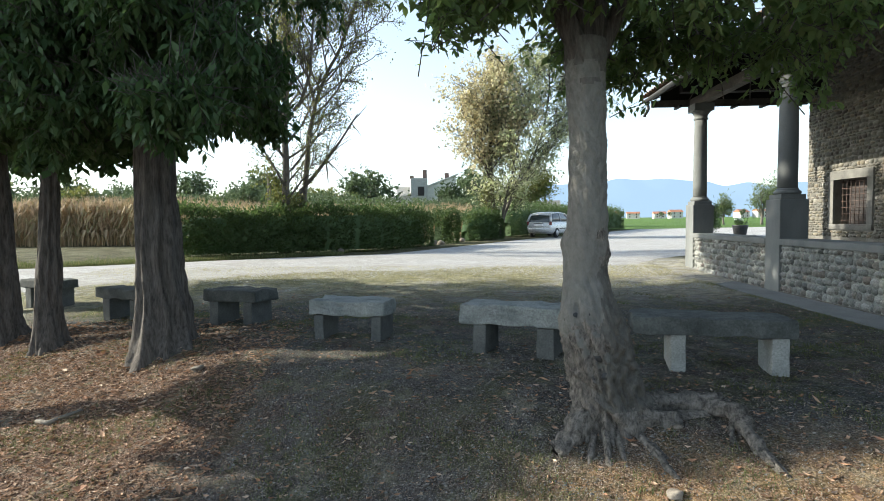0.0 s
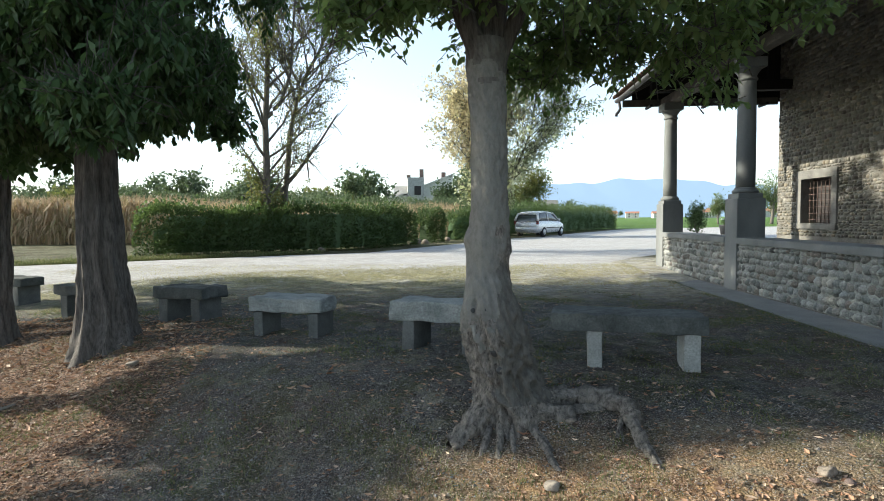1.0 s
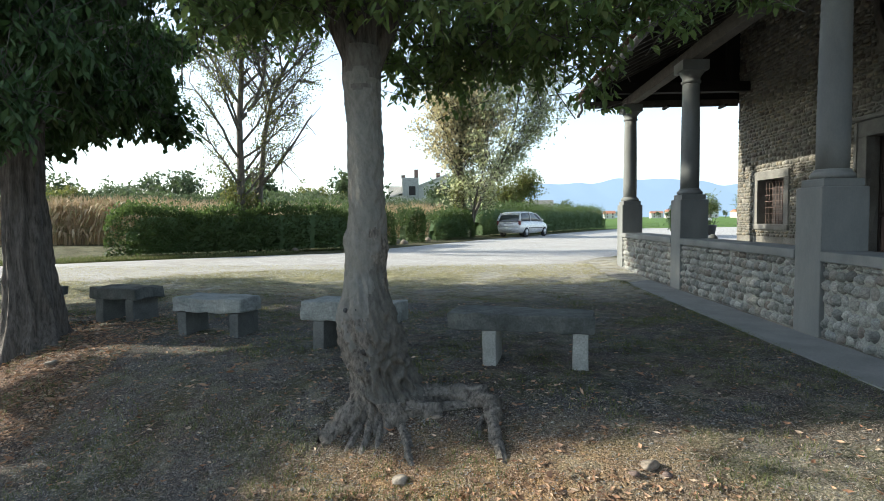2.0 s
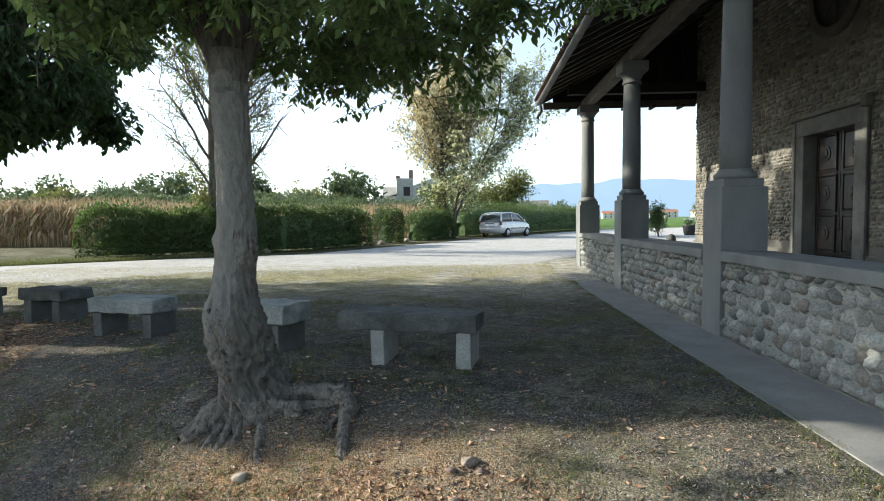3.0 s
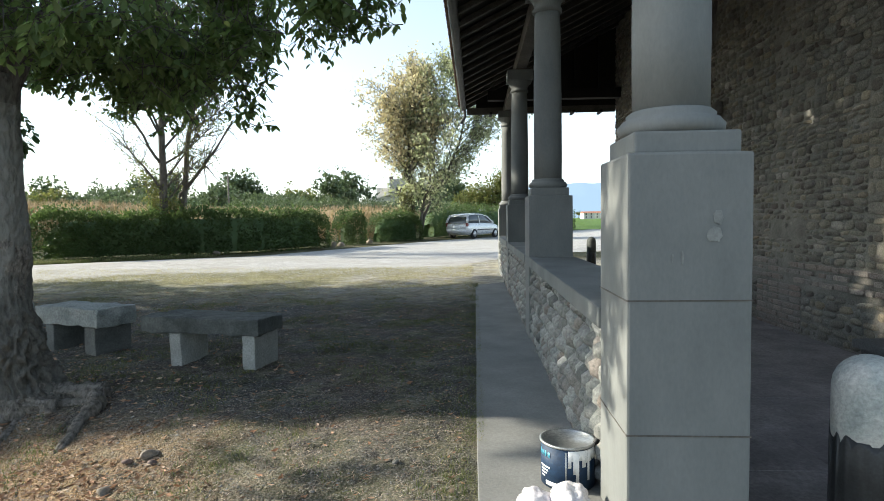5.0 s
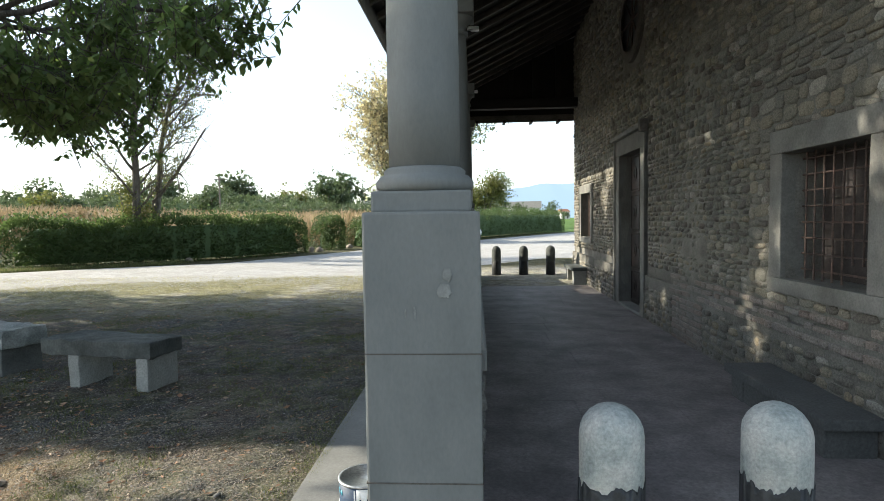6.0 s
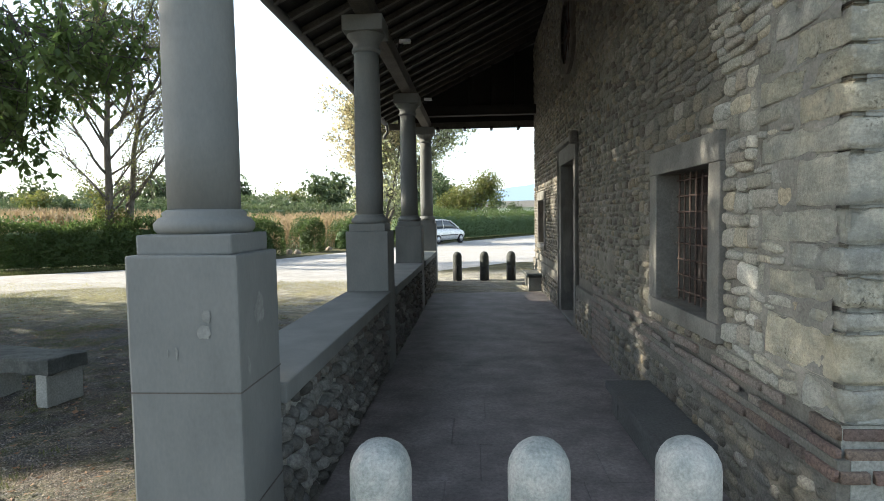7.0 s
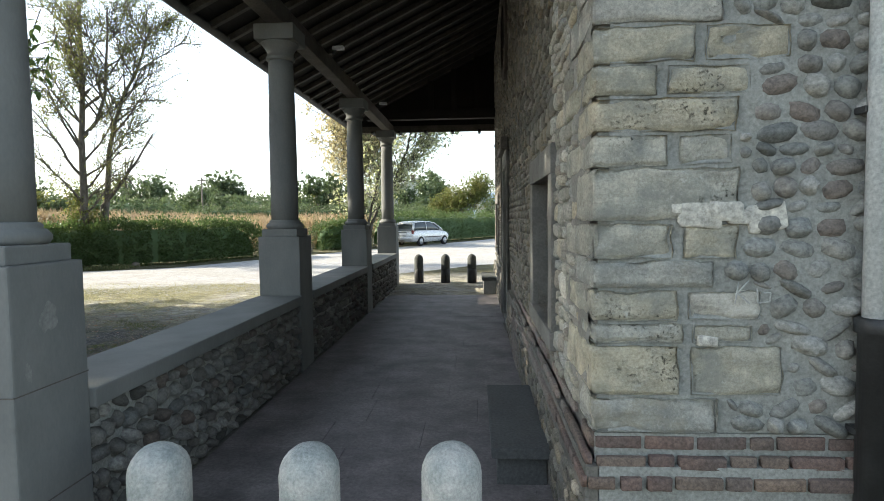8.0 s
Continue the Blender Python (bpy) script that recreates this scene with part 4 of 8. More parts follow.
def porch_roof():
    roof = thing("porch_roof", Matrix(), "timber lean-to roof with shade-black boards, exposed rafters and tiles", "roof", kind="structure")
    ex, ez, slope = 4.70, 4.33, 0.49
    y0, y1 = 1.35, 15.42
    ang = math.atan(slope)
    length = (WALL_X - ex) / math.cos(ang)
    frame_m = Matrix.Translation((ex, 0, ez)) @ Matrix.Rotation(-ang, 4, "Y")

    def sloped(bm):
        bmesh.ops.transform(bm, matrix=frame_m, verts=bm.verts[:])
        return bm
    n = 26
    for k in range(n):
        y = y0 + 0.06 + (y1 - y0 - 0.12) * k / (n - 1)
        part("rafter", sloped(box(0.02, length, y - 0.042, y + 0.042, 0.045, 0.13, 0.006, 1)), WOOD_RAFTER, roof)
    for k in range(22):
        a = length * k / 22
        part("board", sloped(box(a + 0.001, a + length / 22 - 0.001 + (0.25 if k == 21 else 0), y0, y1, 0.132, 0.155)), WOOD_SHADED, roof)
    # long barrel tiles
    vs, fs = [], []
    cols = 78
    for c in range(cols):
        yc = y0 + (c + 0.5) * (y1 - y0) / cols
        for row in range(9):
            s0, s1 = -0.08 + row * length / 9, -0.08 + (row + 1) * length / 9 + 0.06
            base = len(vs)
            for s, rr, dz in ((s0, 0.095, 0.03), (s1, 0.08, 0.0)):
                for i in range(7):
                    th = math.pi * i / 6
                    vs.append(frame_m @ Vector((s, yc + rr * math.cos(th), 0.157 + dz + rr * 0.8 * math.sin(th))))
            for i in range(6):
                fs.append((base + i, base + i + 1, base + 7 + i + 1, base + 7 + i))
    tagged(link_mesh("roof_tiles", vs, fs, TILE, roof, smooth=True), kind="stuff")
    # wall plate on the columns, tie beams at both ends
    for a, b in zip((y0 + 0.2,) + tuple(p + PW / 2 for p in PILLARS), tuple(p + PW / 2 for p in PILLARS) + (y1 - 0.1,)):
        part("wall_plate", rough_box(5.72, 5.92, a + 0.003, b - 0.003, 4.172, 4.40, 0.012, 4, 0.004, int(a)), WOOD_GREY, roof, "weathered grey beam on the columns")
    for y in (14.66, 2.2):
        part("tie_beam", rough_box(5.3, WALL_X, y - 0.12, y + 0.12, 4.462, 4.70, 0.012, 4, 0.004, int(y) + 2), WOOD_SHADED, roof)
    part("end_board", box(4.75, WALL_X, 15.22, 15.27, 4.22, 4.40, 0.006, 1), WOOD_GREY, roof)
    for k in range(5):
        y = 15.05
        x = 5.35 + k * 0.72
        part("beam_end", box(x, x + 0.07, 14.9, 15.32, 4.16, 4.22, 0.006, 1), WOOD_SHADED, roof)
    # boarded gable at the far end
    for k in range(16):
        xa = 5.0 + k * 0.2313
        xb = xa + 0.2312 + (0.5 if k == 15 else 0.0)
        v = [(x, y, z) for y in (15.28, 15.305) for x, z in ((xa, 4.30), (xb, 4.30), (xb, ez + (xb - ex) * slope + 0.13), (xa, ez + (xa - ex) * slope + 0.13))]
        link_mesh("gable_board", v, [(0, 1, 2, 3), (7, 6, 5, 4), (0, 4, 5, 1), (1, 5, 6, 2), (2, 6, 7, 3), (3, 7, 4, 0)], WOOD_SHADED, roof)
    for x in (7.0, 7.6, 8.2):
        part("post", box(x - 0.06, x + 0.06, 14.6, 14.72, 4.70, 4.33 + (x - ex) * slope, 0.006, 1), WOOD_SHADED, roof)
    # gutter
    gv, gf = [], []
    for j, y in enumerate((y0, y1)):
        for i in range(9):
            th = math.pi + math.pi * i / 8
            for r in (0.075, 0.070):
                gv.append((ex - 0.05 + r * math.cos(th), y, ez + 0.10 + r * math.sin(th)))
    for i in range(8):
        a, b = i * 2, i * 2 + 2
        gf += [(a, b, b + 18, a + 18), (a + 1, a + 19, b + 19, b + 1)]
    gf += [(0, 18, 19, 1), (16, 17, 35, 34)]
    link_mesh("gutter", gv, gf, ZINC, roof, "zinc half-round gutter", True)
    path = [Vector(p) for p in ((4.67, 15.3, 4.36), (4.69, 15.3, 4.27), (4.70, 15.3, 4.2), (4.66, 15.3, 4.12), (4.61, 15.3, 4.06), (4.60, 15.3, 4.0))]
    v, f = tube_data(path, [0.038] * 6, 12)
    link_mesh("downpipe", v, f, ZINC, roof, "", True)
    for y in (8.48, 12.79):
        lamp = part("spotlight", box(5.94, 6.12, y - 0.05, y + 0.05, 4.50, 4.56, 0.015, 2), WHITE_PAINT, roof, "small white lamp fixed to the beam")
        part("bracket", box(5.93, 6.0, y - 0.01, y + 0.01, 4.44, 4.50), BLACK_PLASTIC, lamp)
    return roof


porch_roof()


def main_roof():
    r = thing("chapel_roof", Matrix(), "tiled gable roof over the chapel", "roof", kind="structure")
    mx = (WALL_X + EAST_X) / 2
    vs = [(WALL_X - 0.3, 1.7, 6.62), (mx, 1.7, 8.6), (EAST_X + 0.4, 1.7, 6.62), (WALL_X - 0.3, 15.6, 6.62), (mx, 15.6, 8.6), (EAST_X + 0.4, 15.6, 6.62)]
    vs += [(x, y, z + 0.15) for x, y, z in vs]
    fs = [(0, 1, 4, 3), (1, 2, 5, 4), (6, 9, 10, 7), (7, 10, 11, 8), (0, 6, 7, 1), (1, 7, 8, 2), (3, 4, 10, 9), (4, 5, 11, 10), (0, 3, 9, 6), (2, 8, 11, 5)]
    link_mesh("tiles", vs, fs, TILE, r)
    for y in (SOUTH_Y + 0.01, NORTH_Y - 0.3):
        v = [(WALL_X, y, 6.6), (EAST_X, y, 6.6), (mx, y, 8.55), (WALL_X, y + 0.3, 6.6), (EAST_X, y + 0.3, 6.6), (mx, y + 0.3, 8.55)]
        link_mesh("gable", v, [(0, 1, 2), (3, 5, 4), (0, 2, 5, 3), (1, 4, 5, 2), (0, 3, 4, 1)], MORTAR, r)


main_roof()

# ---- stone seats and bollards ----
def bench(length, legs, height, thick, seed, slab_mat, leg_mat, label, leg_label):
    """Slab with its front edge on local y = 0; legs are pairs of middle and width along it."""
    b = thing("stone_bench", Matrix(), label, "bench", "stone benches under the trees")
    part("slab", rough_box(-length / 2, length / 2, 0.0, 0.47, height - thick, height, 0.022, 9, 0.024, seed, 6.0), slab_mat, b)
    for x, w in legs:
        part("leg", rough_box(x - w / 2, x + w / 2, 0.025, 0.45, -0.12, height - thick - 0.001, 0.012, 4, 0.009, seed + 7), leg_mat, b, leg_label)
    return b


# left and right front corners of each slab, its height above the ground, its thickness and its legs
BENCHES = ((1.53, 5.14, 2.85, 4.88, 0.485, 0.155, ((-0.28, 0.13), (0.55, 0.14))),
           (-0.06, 5.74, 0.94, 5.36, 0.515, 0.205, ((-0.33, 0.14), (0.355, 0.18))),
           (-1.84, 6.43, -0.93, 6.25, 0.455, 0.175, ((-0.35, 0.12), (0.36, 0.12))),
           (-3.66, 7.55, -2.80, 7.27, 0.47, 0.16, ((-0.28, 0.15), (0.29, 0.15))),
           (-6.05, 8.80, -5.05, 8.39, 0.50, 0.16, ((-0.32, 0.16), (0.32, 0.16))),
           (-9.0, 10.8, -7.95, 10.41, 0.55, 0.16, ((-0.34, 0.17), (0.34, 0.17))))
for k, (xa, ya, xb, yb, hgt, thk, legs) in enumerate(BENCHES):
    ln = math.hypot(xb - xa, yb - ya)
    ang = math.degrees(math.atan2(yb - ya, xb - xa))
    pale = k in (1, 2)
    bb = bench(ln, legs, hgt, thk, k + 1, BENCH_PALE if pale else BENCH, BENCH_DARK if k else BENCH_LEG, ("pale grey" if pale else "dark grey") + " rough stone slab bench on upright blocks", "" if k else "paler squared stone leg")
    bb.matrix_basis = pose((xa + xb) / 2, (ya + yb) / 2, ground_z((xa + xb) / 2, (ya + yb) / 2 + 0.2), 0, 0, ang)


def bollard(top, seed, mat=BOLLARD, label="weathered round-topped concrete bollard"):
    b = thing("bollard", Matrix(), label, "bollard", "porch bollards")
    r = 0.142
    prof = [(r, -0.02), (r, top - r * 1.0)]
    prof += [(r * math.cos(radians(a)), top - r + r * math.sin(radians(a))) for a in (15, 30, 45, 60, 75, 86)]
    bm = lathe(prof, 36)
    for v in bm.verts:
        v.co += noise.noise_vector(v.co * 9 + Vector((seed, 0, 0))) * 0.003
    part("post", bm, mat, b, smooth=True)
    foot = lathe([(r + 0.004, 0.0), (r + 0.005, 0.425), (r + 0.001, 0.43)], 120)
    for v in foot.verts:
        if v.co.z > 0.2:
            v.co.z += 0.05 * noise.noise(v.co * 11 + Vector((seed, 0, 0))) + 0.045 * noise.noise(v.co * 33) + 0.02 * noise.noise(v.co * 90)
    part("collar", foot, CAST_IRON, b, "flaking black painted foot", True)
    return b


for k, (x, y) in enumerate(((6.625, 2.12), (7.351, 2.14), (8.025, 2.165))):
    bollard(0.772, k).matrix_basis = pose(x, y, FLOOR_Z - 0.005)
# the far row takes dark bench stone to stand for its shade
for k, x in enumerate((6.58, 7.31, 8.03)):
    bollard(0.86, k + 5, BENCH, "round-topped bollard, its shade put into dark stone").matrix_basis = pose(x, 15.02, FLOOR_Z - 0.005) @ Matrix.Diagonal((0.86, 0.86, 1, 1))

seat = thing("wall_seat", Matrix(), "low dark stone seat against the porch wall", "bench")
part("slab", rough_box(8.24, 8.64, 3.30, 4.78, 0.235, 0.31, 0.012, 6, 0.005, 41), CONCRETE, seat)
for y in (3.36, 4.5):
    part("block", rough_box(8.28, 8.62, y, y + 0.22, FLOOR_Z - 0.02, 0.237, 0.01, 2, 0.004, 42), CONCRETE, seat)
part("panel", rough_box(8.29, 8.31, 3.58, 4.5, FLOOR_Z - 0.02, 0.236, 0.004, 2, 0.002, 43), CONCRETE, seat)
seat = thing("wall_seat", Matrix(), "small stone seat beside the far window", "bench")
part("slab", rough_box(8.28, 8.64, 13.05, 14.3, 0.37, 0.45, 0.012, 5, 0.005, 44), BENCH, seat)
for y in (13.12, 14.0):
    part("block", rough_box(8.32, 8.62, y, y + 0.2, FLOOR_Z - 0.02, 0.372, 0.01, 2, 0.004, 45), BENCH_LEG, seat)


# ---- paint tin and rag by the column ----
def paint_tin():
    t = thing("paint_tin", pose(5.41, 2.60, 0.012, 0, 0, 20), "open blue paint tin with white drips and a brush", "paint tin")
    r, h = 0.140, 0.224
    bm = lathe([(r, 0.0), (r, h), (r - 0.004, h), (r - 0.006, 0.04)], 40)
    for f in [f for f in bm.faces if len(f.verts) > 4 and f.calc_center_median().z > 0.02]:
        bm.faces.remove(f)
    part("body", bm, TIN_BLUE, t, smooth=True)
    part("rim", lathe([(r - 0.003, h - 0.008), (r + 0.006, h - 0.006), (r + 0.007, h + 0.004), (r - 0.002, h + 0.006), (r - 0.012, h + 0.002), (r - 0.012, h - 0.006)], 40), TIN_METAL, t, "dented bare rim", True).data.polygons
    part("paint", lathe([(r - 0.008, 0.10), (r - 0.008, 0.15)], 32), WHITE_PAINT, t, "dried white paint inside")

    def wrap(a0, a1, z0, z1, mat, name, label, lift=0.0025):
        vs, fs, n = [], [], 10
        for i in range(n + 1):
            a = radians(a0 + (a1 - a0) * i / n)
            for rr in (r + lift, r + 0.0004):
                for z in (z0, z1):
                    vs.append((rr * math.cos(a), rr * math.sin(a), z))
        for i in range(n):
            q = i * 4
            fs += [(q, q + 4, q + 5, q + 1), (q + 1, q + 5, q + 7, q + 3), (q, q + 2, q + 6, q + 4)]
        return link_mesh(name, vs, fs, mat, t, label, True)
    # paint run: neighbouring tongues of uneven length
    tongues = random.Random(77)
    a = -118.0
    while a < -46:
        w = tongues.uniform(3.0, 7.5)
        foot = h - 0.06 - 0.03 * abs(noise.noise(Vector((a * 0.11, 2.0, 0.0)))) * 2 - (tongues.uniform(0.02, 0.1) if tongues.random() < 0.4 else 0.0)
        wrap(a, a + w, foot, h - 0.012, WHITE_PAINT, "paint_run", "white paint run down the side", 0.0024 + 0.0012 * tongues.random())
        a += w
    for k in range(4):
        wrap(-194 + k * 10, -188 + k * 10, h - 0.066, h - 0.036 - 0.004 * (k % 2), CYAN, "print_bar", "cyan print")
    for k in range(4):
        wrap(-190 + k * 2, -158 - k * 5, 0.10 - k * 0.017, 0.107 - k * 0.017, WHITE_PAINT, "print_bar", "small white print")
    wrap(-170, -138, 0.012, 0.034, WHITE_PAINT, "print_bar", "")
    wrap(-124, -121, 0.004, h - 0.02, TIN_METAL, "seam", "")
    brush = box(-0.018, 0.018, -0.008, 0.008, 0.0, 0.2, 0.006, 2)
    bmesh.ops.transform(brush, matrix=pose(0.06, -0.09, 0.14, 18, 25, 30), verts=brush.verts[:])
    part("brush_handle", brush, BLACK_PLASTIC, t, "black brush handle leaning on the rim")
    return t


paint_tin()


def rag(name, x, y, z, sx, sy, sz, seed):
    bm = bmesh.new()
    bmesh.ops.create_icosphere(bm, subdivisions=4, radius=1.0)
    for v in bm.verts:
        n = v.co.normalized()
        k = 1 + 0.20 * noise.noise(n * 2.1 + Vector((seed, 0, 0))) - 0.22 * abs(noise.noise(n * 4.3 + Vector((0, seed, 0)))) + 0.07 * noise.noise(n * 9)
        v.co = Vector((n.x * sx * k, n.y * sy * k, max(-0.55, n.z) * sz * k))
    ob = part(name, bm, CLOTH, smooth=True)
    ob.matrix_basis = pose(x, y, z + 0.5 * sz, 0, 0, seed * 40)
    return tagged(ob, "crumpled white rag on the walkway", "rag")


rag("rag", 5.21, 2.31, 0.01, 0.085, 0.085, 0.06, 1)
rag("rag", 5.37, 2.28, 0.01, 0.11, 0.10, 0.085, 2)


# ---- downpipe at the chapel corner ----
dp = thing("downpipe", Matrix(), "pale painted rainwater pipe in a black iron shoe", "downpipe")
part("upper_pipe", lathe([(0.055, 1.38), (0.055, 6.3)], 24, 9.865, 2.07), PIPE_PAINT, dp, "pale blue-grey pipe", True)
part("lower_pipe", lathe([(0.066, -0.05), (0.066, 1.34), (0.082, 1.345), (0.084, 1.40), (0.07, 1.41)], 24, 9.865, 2.07), CAST_IRON, dp, "black cast-iron foot", True)
for z in (0.9, 2.3, 4.2):
    part("clip", box(9.80, 9.93, 2.08, 2.19, z - 0.015, z + 0.015, 0.004, 1), CAST_IRON, dp)


# ---- leaves and trees ----
def leaf_shape(kind):
    """Verts and faces of a unit leaf along x, folded on its midrib."""
    if kind == "broad":
        v = [(0, 0, 0), (0.28, 0.20, 0.05), (0.62, 0.21, 0.04), (1.0, 0, -0.10), (0.62, -0.21, 0.04), (0.28, -0.20, 0.05), (0.45, 0, -0.01)]
        f = [(0, 6, 1), (1, 6, 2), (2, 6, 3), (3, 6, 4), (4, 6, 5), (5, 6, 0)]
    elif kind == "lance":
        v = [(0, 0, 0), (0.42, 0.19, 0.04), (1.0, 0, -0.14), (0.42, -0.19, 0.04), (0.45, 0, 0)]
        f = [(0, 4, 1), (1, 4, 2), (2, 4, 3), (3, 4, 0)]
    else:
        v = [(0, 0, 0), (0.5, 0.3, 0.06), (1.0, 0, -0.05), (0.5, -0.3, 0.06)]
        f = [(0, 2, 1), (0, 3, 2)]
    return np.array(v, dtype=float), f


def leaf_mesh(name, spots, kind, size, mat, parent, rng, droop=0.55, label="", up_turn=0.0):
    """Leaves at spots (N x 3) with outward directions (N x 3), one mesh."""
    lv, lf = leaf_shape(kind)
    pts, dirs = spots
    n = len(pts)
    nr = np.random.RandomState(rng.randint(0, 10 ** 6))
    d = dirs + nr.normal(0, 0.45, (n, 3))
    d[:, 2] -= droop
    d[:, 2] += up_turn
    d /= np.linalg.norm(d, axis=1, keepdims=True) + 1e-9
    side = np.cross(d, np.array([0, 0, 1.0]) + nr.normal(0, 0.35, (n, 3)))
    side /= np.linalg.norm(side, axis=1, keepdims=True) + 1e-9
    nor = np.cross(side, d)
    s = size * nr.uniform(0.6, 1.25, (n, 1, 1))
    w = nr.uniform(0.8, 1.2, (n, 1, 1))
    v = pts[:, None, :] + s * (lv[None, :, 0:1] * d[:, None, :] + w * lv[None, :, 1:2] * side[:, None, :] + lv[None, :, 2:3] * nor[:, None, :])
    nv, nf = len(lv), len(lf)
    verts = v.reshape(-1, 3)
    tri = np.array(lf)
    idx = (tri[None] + (np.arange(n) * nv)[:, None, None]).reshape(-1, 3)
    me = bpy.data.meshes.new(name)
    me.vertices.add(len(verts))
    me.vertices.foreach_set("co", verts.ravel())
    me.loops.add(idx.size)
    me.loops.foreach_set("vertex_index", idx.ravel().astype(np.int32))
    me.polygons.add(len(idx))
    me.polygons.foreach_set("loop_start", np.arange(0, idx.size, 3, dtype=np.int32))
    me.update(calc_edges=True)
    me.materials.append(mat)
    ob = new(name, me)
    ob.parent = parent
    if label:
        tagged(ob, label)
    return ob


def twig_clusters(blobs, count, per, rng, length=0.5, shell=0.55, hang=0.35, pinnate=True):
    """Leaf places along twigs that end inside the blobs (cx, cy, cz, rx, ry, rz, weight). Also gives the twigs."""
    nr = np.random.RandomState(rng.randint(0, 10 ** 6))
    wts = np.array([b[6] for b in blobs], float)
    wts /= wts.sum()
    pts, dirs, twigs = [], [], []
    for _ in range(count):
        b = blobs[nr.choice(len(blobs), p=wts)]
        n = nr.normal(0, 1, 3)
        n /= np.linalg.norm(n)
        r = 1.0 - (1 - shell) * nr.uniform(0, 1) ** 1.3 if nr.uniform() < 0.7 else nr.uniform(0.2, 1.0)
        end = np.array(b[:3]) + n * r * np.array(b[3:6])
        out = n * 0.7 + nr.normal(0, 0.5, 3)
        out[2] -= hang
        out /= np.linalg.norm(out)
        start = end - out * length * nr.uniform(0.7, 1.2)
        twigs.append((start, end))
        k = max(3, int(per * nr.uniform(0.6, 1.3)))
        f = np.linspace(0.15, 1.0, k)[:, None]
        p = start + (end - start) * f
        p[:, 2] -= 0.12 * length * (f[:, 0] ** 2)
        sd = np.cross(out, [0, 0, 1.0])
        sd /= np.linalg.norm(sd) + 1e-9
        sgn = np.where(np.arange(k) % 2 == 0, 1.0, -1.0)[:, None]
        dd = out * 0.45 + sd * sgn * 0.9 if pinnate else nr.normal(0, 1, (k, 3))
        pts.append(p)
        dirs.append(dd)
    return (np.concatenate(pts), np.concatenate(dirs)), twigs


def break_up(blobs, pieces, rng, size=(0.38, 0.62)):
    """Each blob becomes several smaller clumps spread through it."""
    out = []
    for x, y, z, rx, ry, rz, w in blobs:
        for _ in range(pieces):
            n = Vector((rng.gauss(0, 1), rng.gauss(0, 1), rng.gauss(0, 1))).normalized() * rng.uniform(0.25, 0.85)
            k = rng.uniform(*size)
            out.append((x + n.x * rx, y + n.y * ry, z + n.z * rz, rx * k, ry * k, rz * k, w * k * k))
    return out


def twig_mesh(name, twigs, radius, mat, parent):
    items = []
    for a, b in twigs:
        a, b = Vector(a), Vector(b)
        items.append(tube_data([a, b], [radius, radius * 0.4], 3))
    v, f = join_data(items)
    return tagged(link_mesh(name, v, f, mat, parent, smooth=True), kind="stuff")


def bend(a, b, sag, steps, rng, wander=0.05):
    """A limb from a to b, bowed by sag, wandering a little."""
    a, b = Vector(a), Vector(b)
    ln = (b - a).length
    out = []
    for i in range(steps + 1):
        t = i / steps
        p = a.lerp(b, t) + Vector((0, 0, sag * math.sin(math.pi * t)))
        p += Vector((rng.uniform(-1, 1), rng.uniform(-1, 1), rng.uniform(-1, 1))) * wander * ln * math.sin(math.pi * min(1, t * 1.0 + 0.02)) * 0.5
        out.append(p)
    return out


def trunk_mesh(name, path, radii, mat, parent, lobes=(), ridges=0, ridge_depth=0.0, segs=40, wobble=0.12, freq=2.2, seed=0.0, knots=(), gnarl=0.0):
    """A trunk with root lobes at its foot (angle, reach, width) and swellings (height, angle, size)."""
    vs, fs = tube_data(path, radii, segs, wobble, freq, ridges, ridge_depth, seed)
    z0 = path[0].z
    n = len(path)
    out = []
    for q, v in enumerate(vs):
        k = q // segs
        c = path[k]
        o = Vector((v.x - c.x, v.y - c.y, 0))
        th = math.atan2(o.y, o.x)
        hgt = c.z - z0
        push = 0.0
        for a, reach, wid in lobes:
            da = math.atan2(math.sin(th - a), math.cos(th - a))
            push += reach * math.exp(-(da / wid) ** 2) * math.exp(-(hgt / 0.22) ** 1.3)
        for kz, ka, ks, kr in knots:
            da = math.atan2(math.sin(th - ka), math.cos(th - ka))
            push += ks * math.exp(-((hgt - kz) / kr) ** 2 - (da / 0.7) ** 2)
        if gnarl:
            low = 0.16 + 0.84 * math.exp(-(max(0.0, hgt - 0.55) / 0.55) ** 2)
            rugged = 0.45 + 0.55 * max(0.0, math.cos(th - 0.1))
            q3 = Vector((v.x * 7 + v.z * 1.7 + 0.37, v.y * 7 - v.z * 1.3 + 0.61, v.z * 3.0 + v.x * 2.1 - v.y * 1.4))
            push -= gnarl * low * (0.55 * abs(noise.noise(q3)) * 2 + rugged * (abs(noise.noise(q3 * 2.7)) * 2.0 + abs(noise.noise(q3 * 6.1)) * 1.3) - 0.95)
        out.append(v + o.normalized() * push if o.length > 1e-6 else v)
    return link_mesh(name, out, fs, mat, parent, smooth=True)


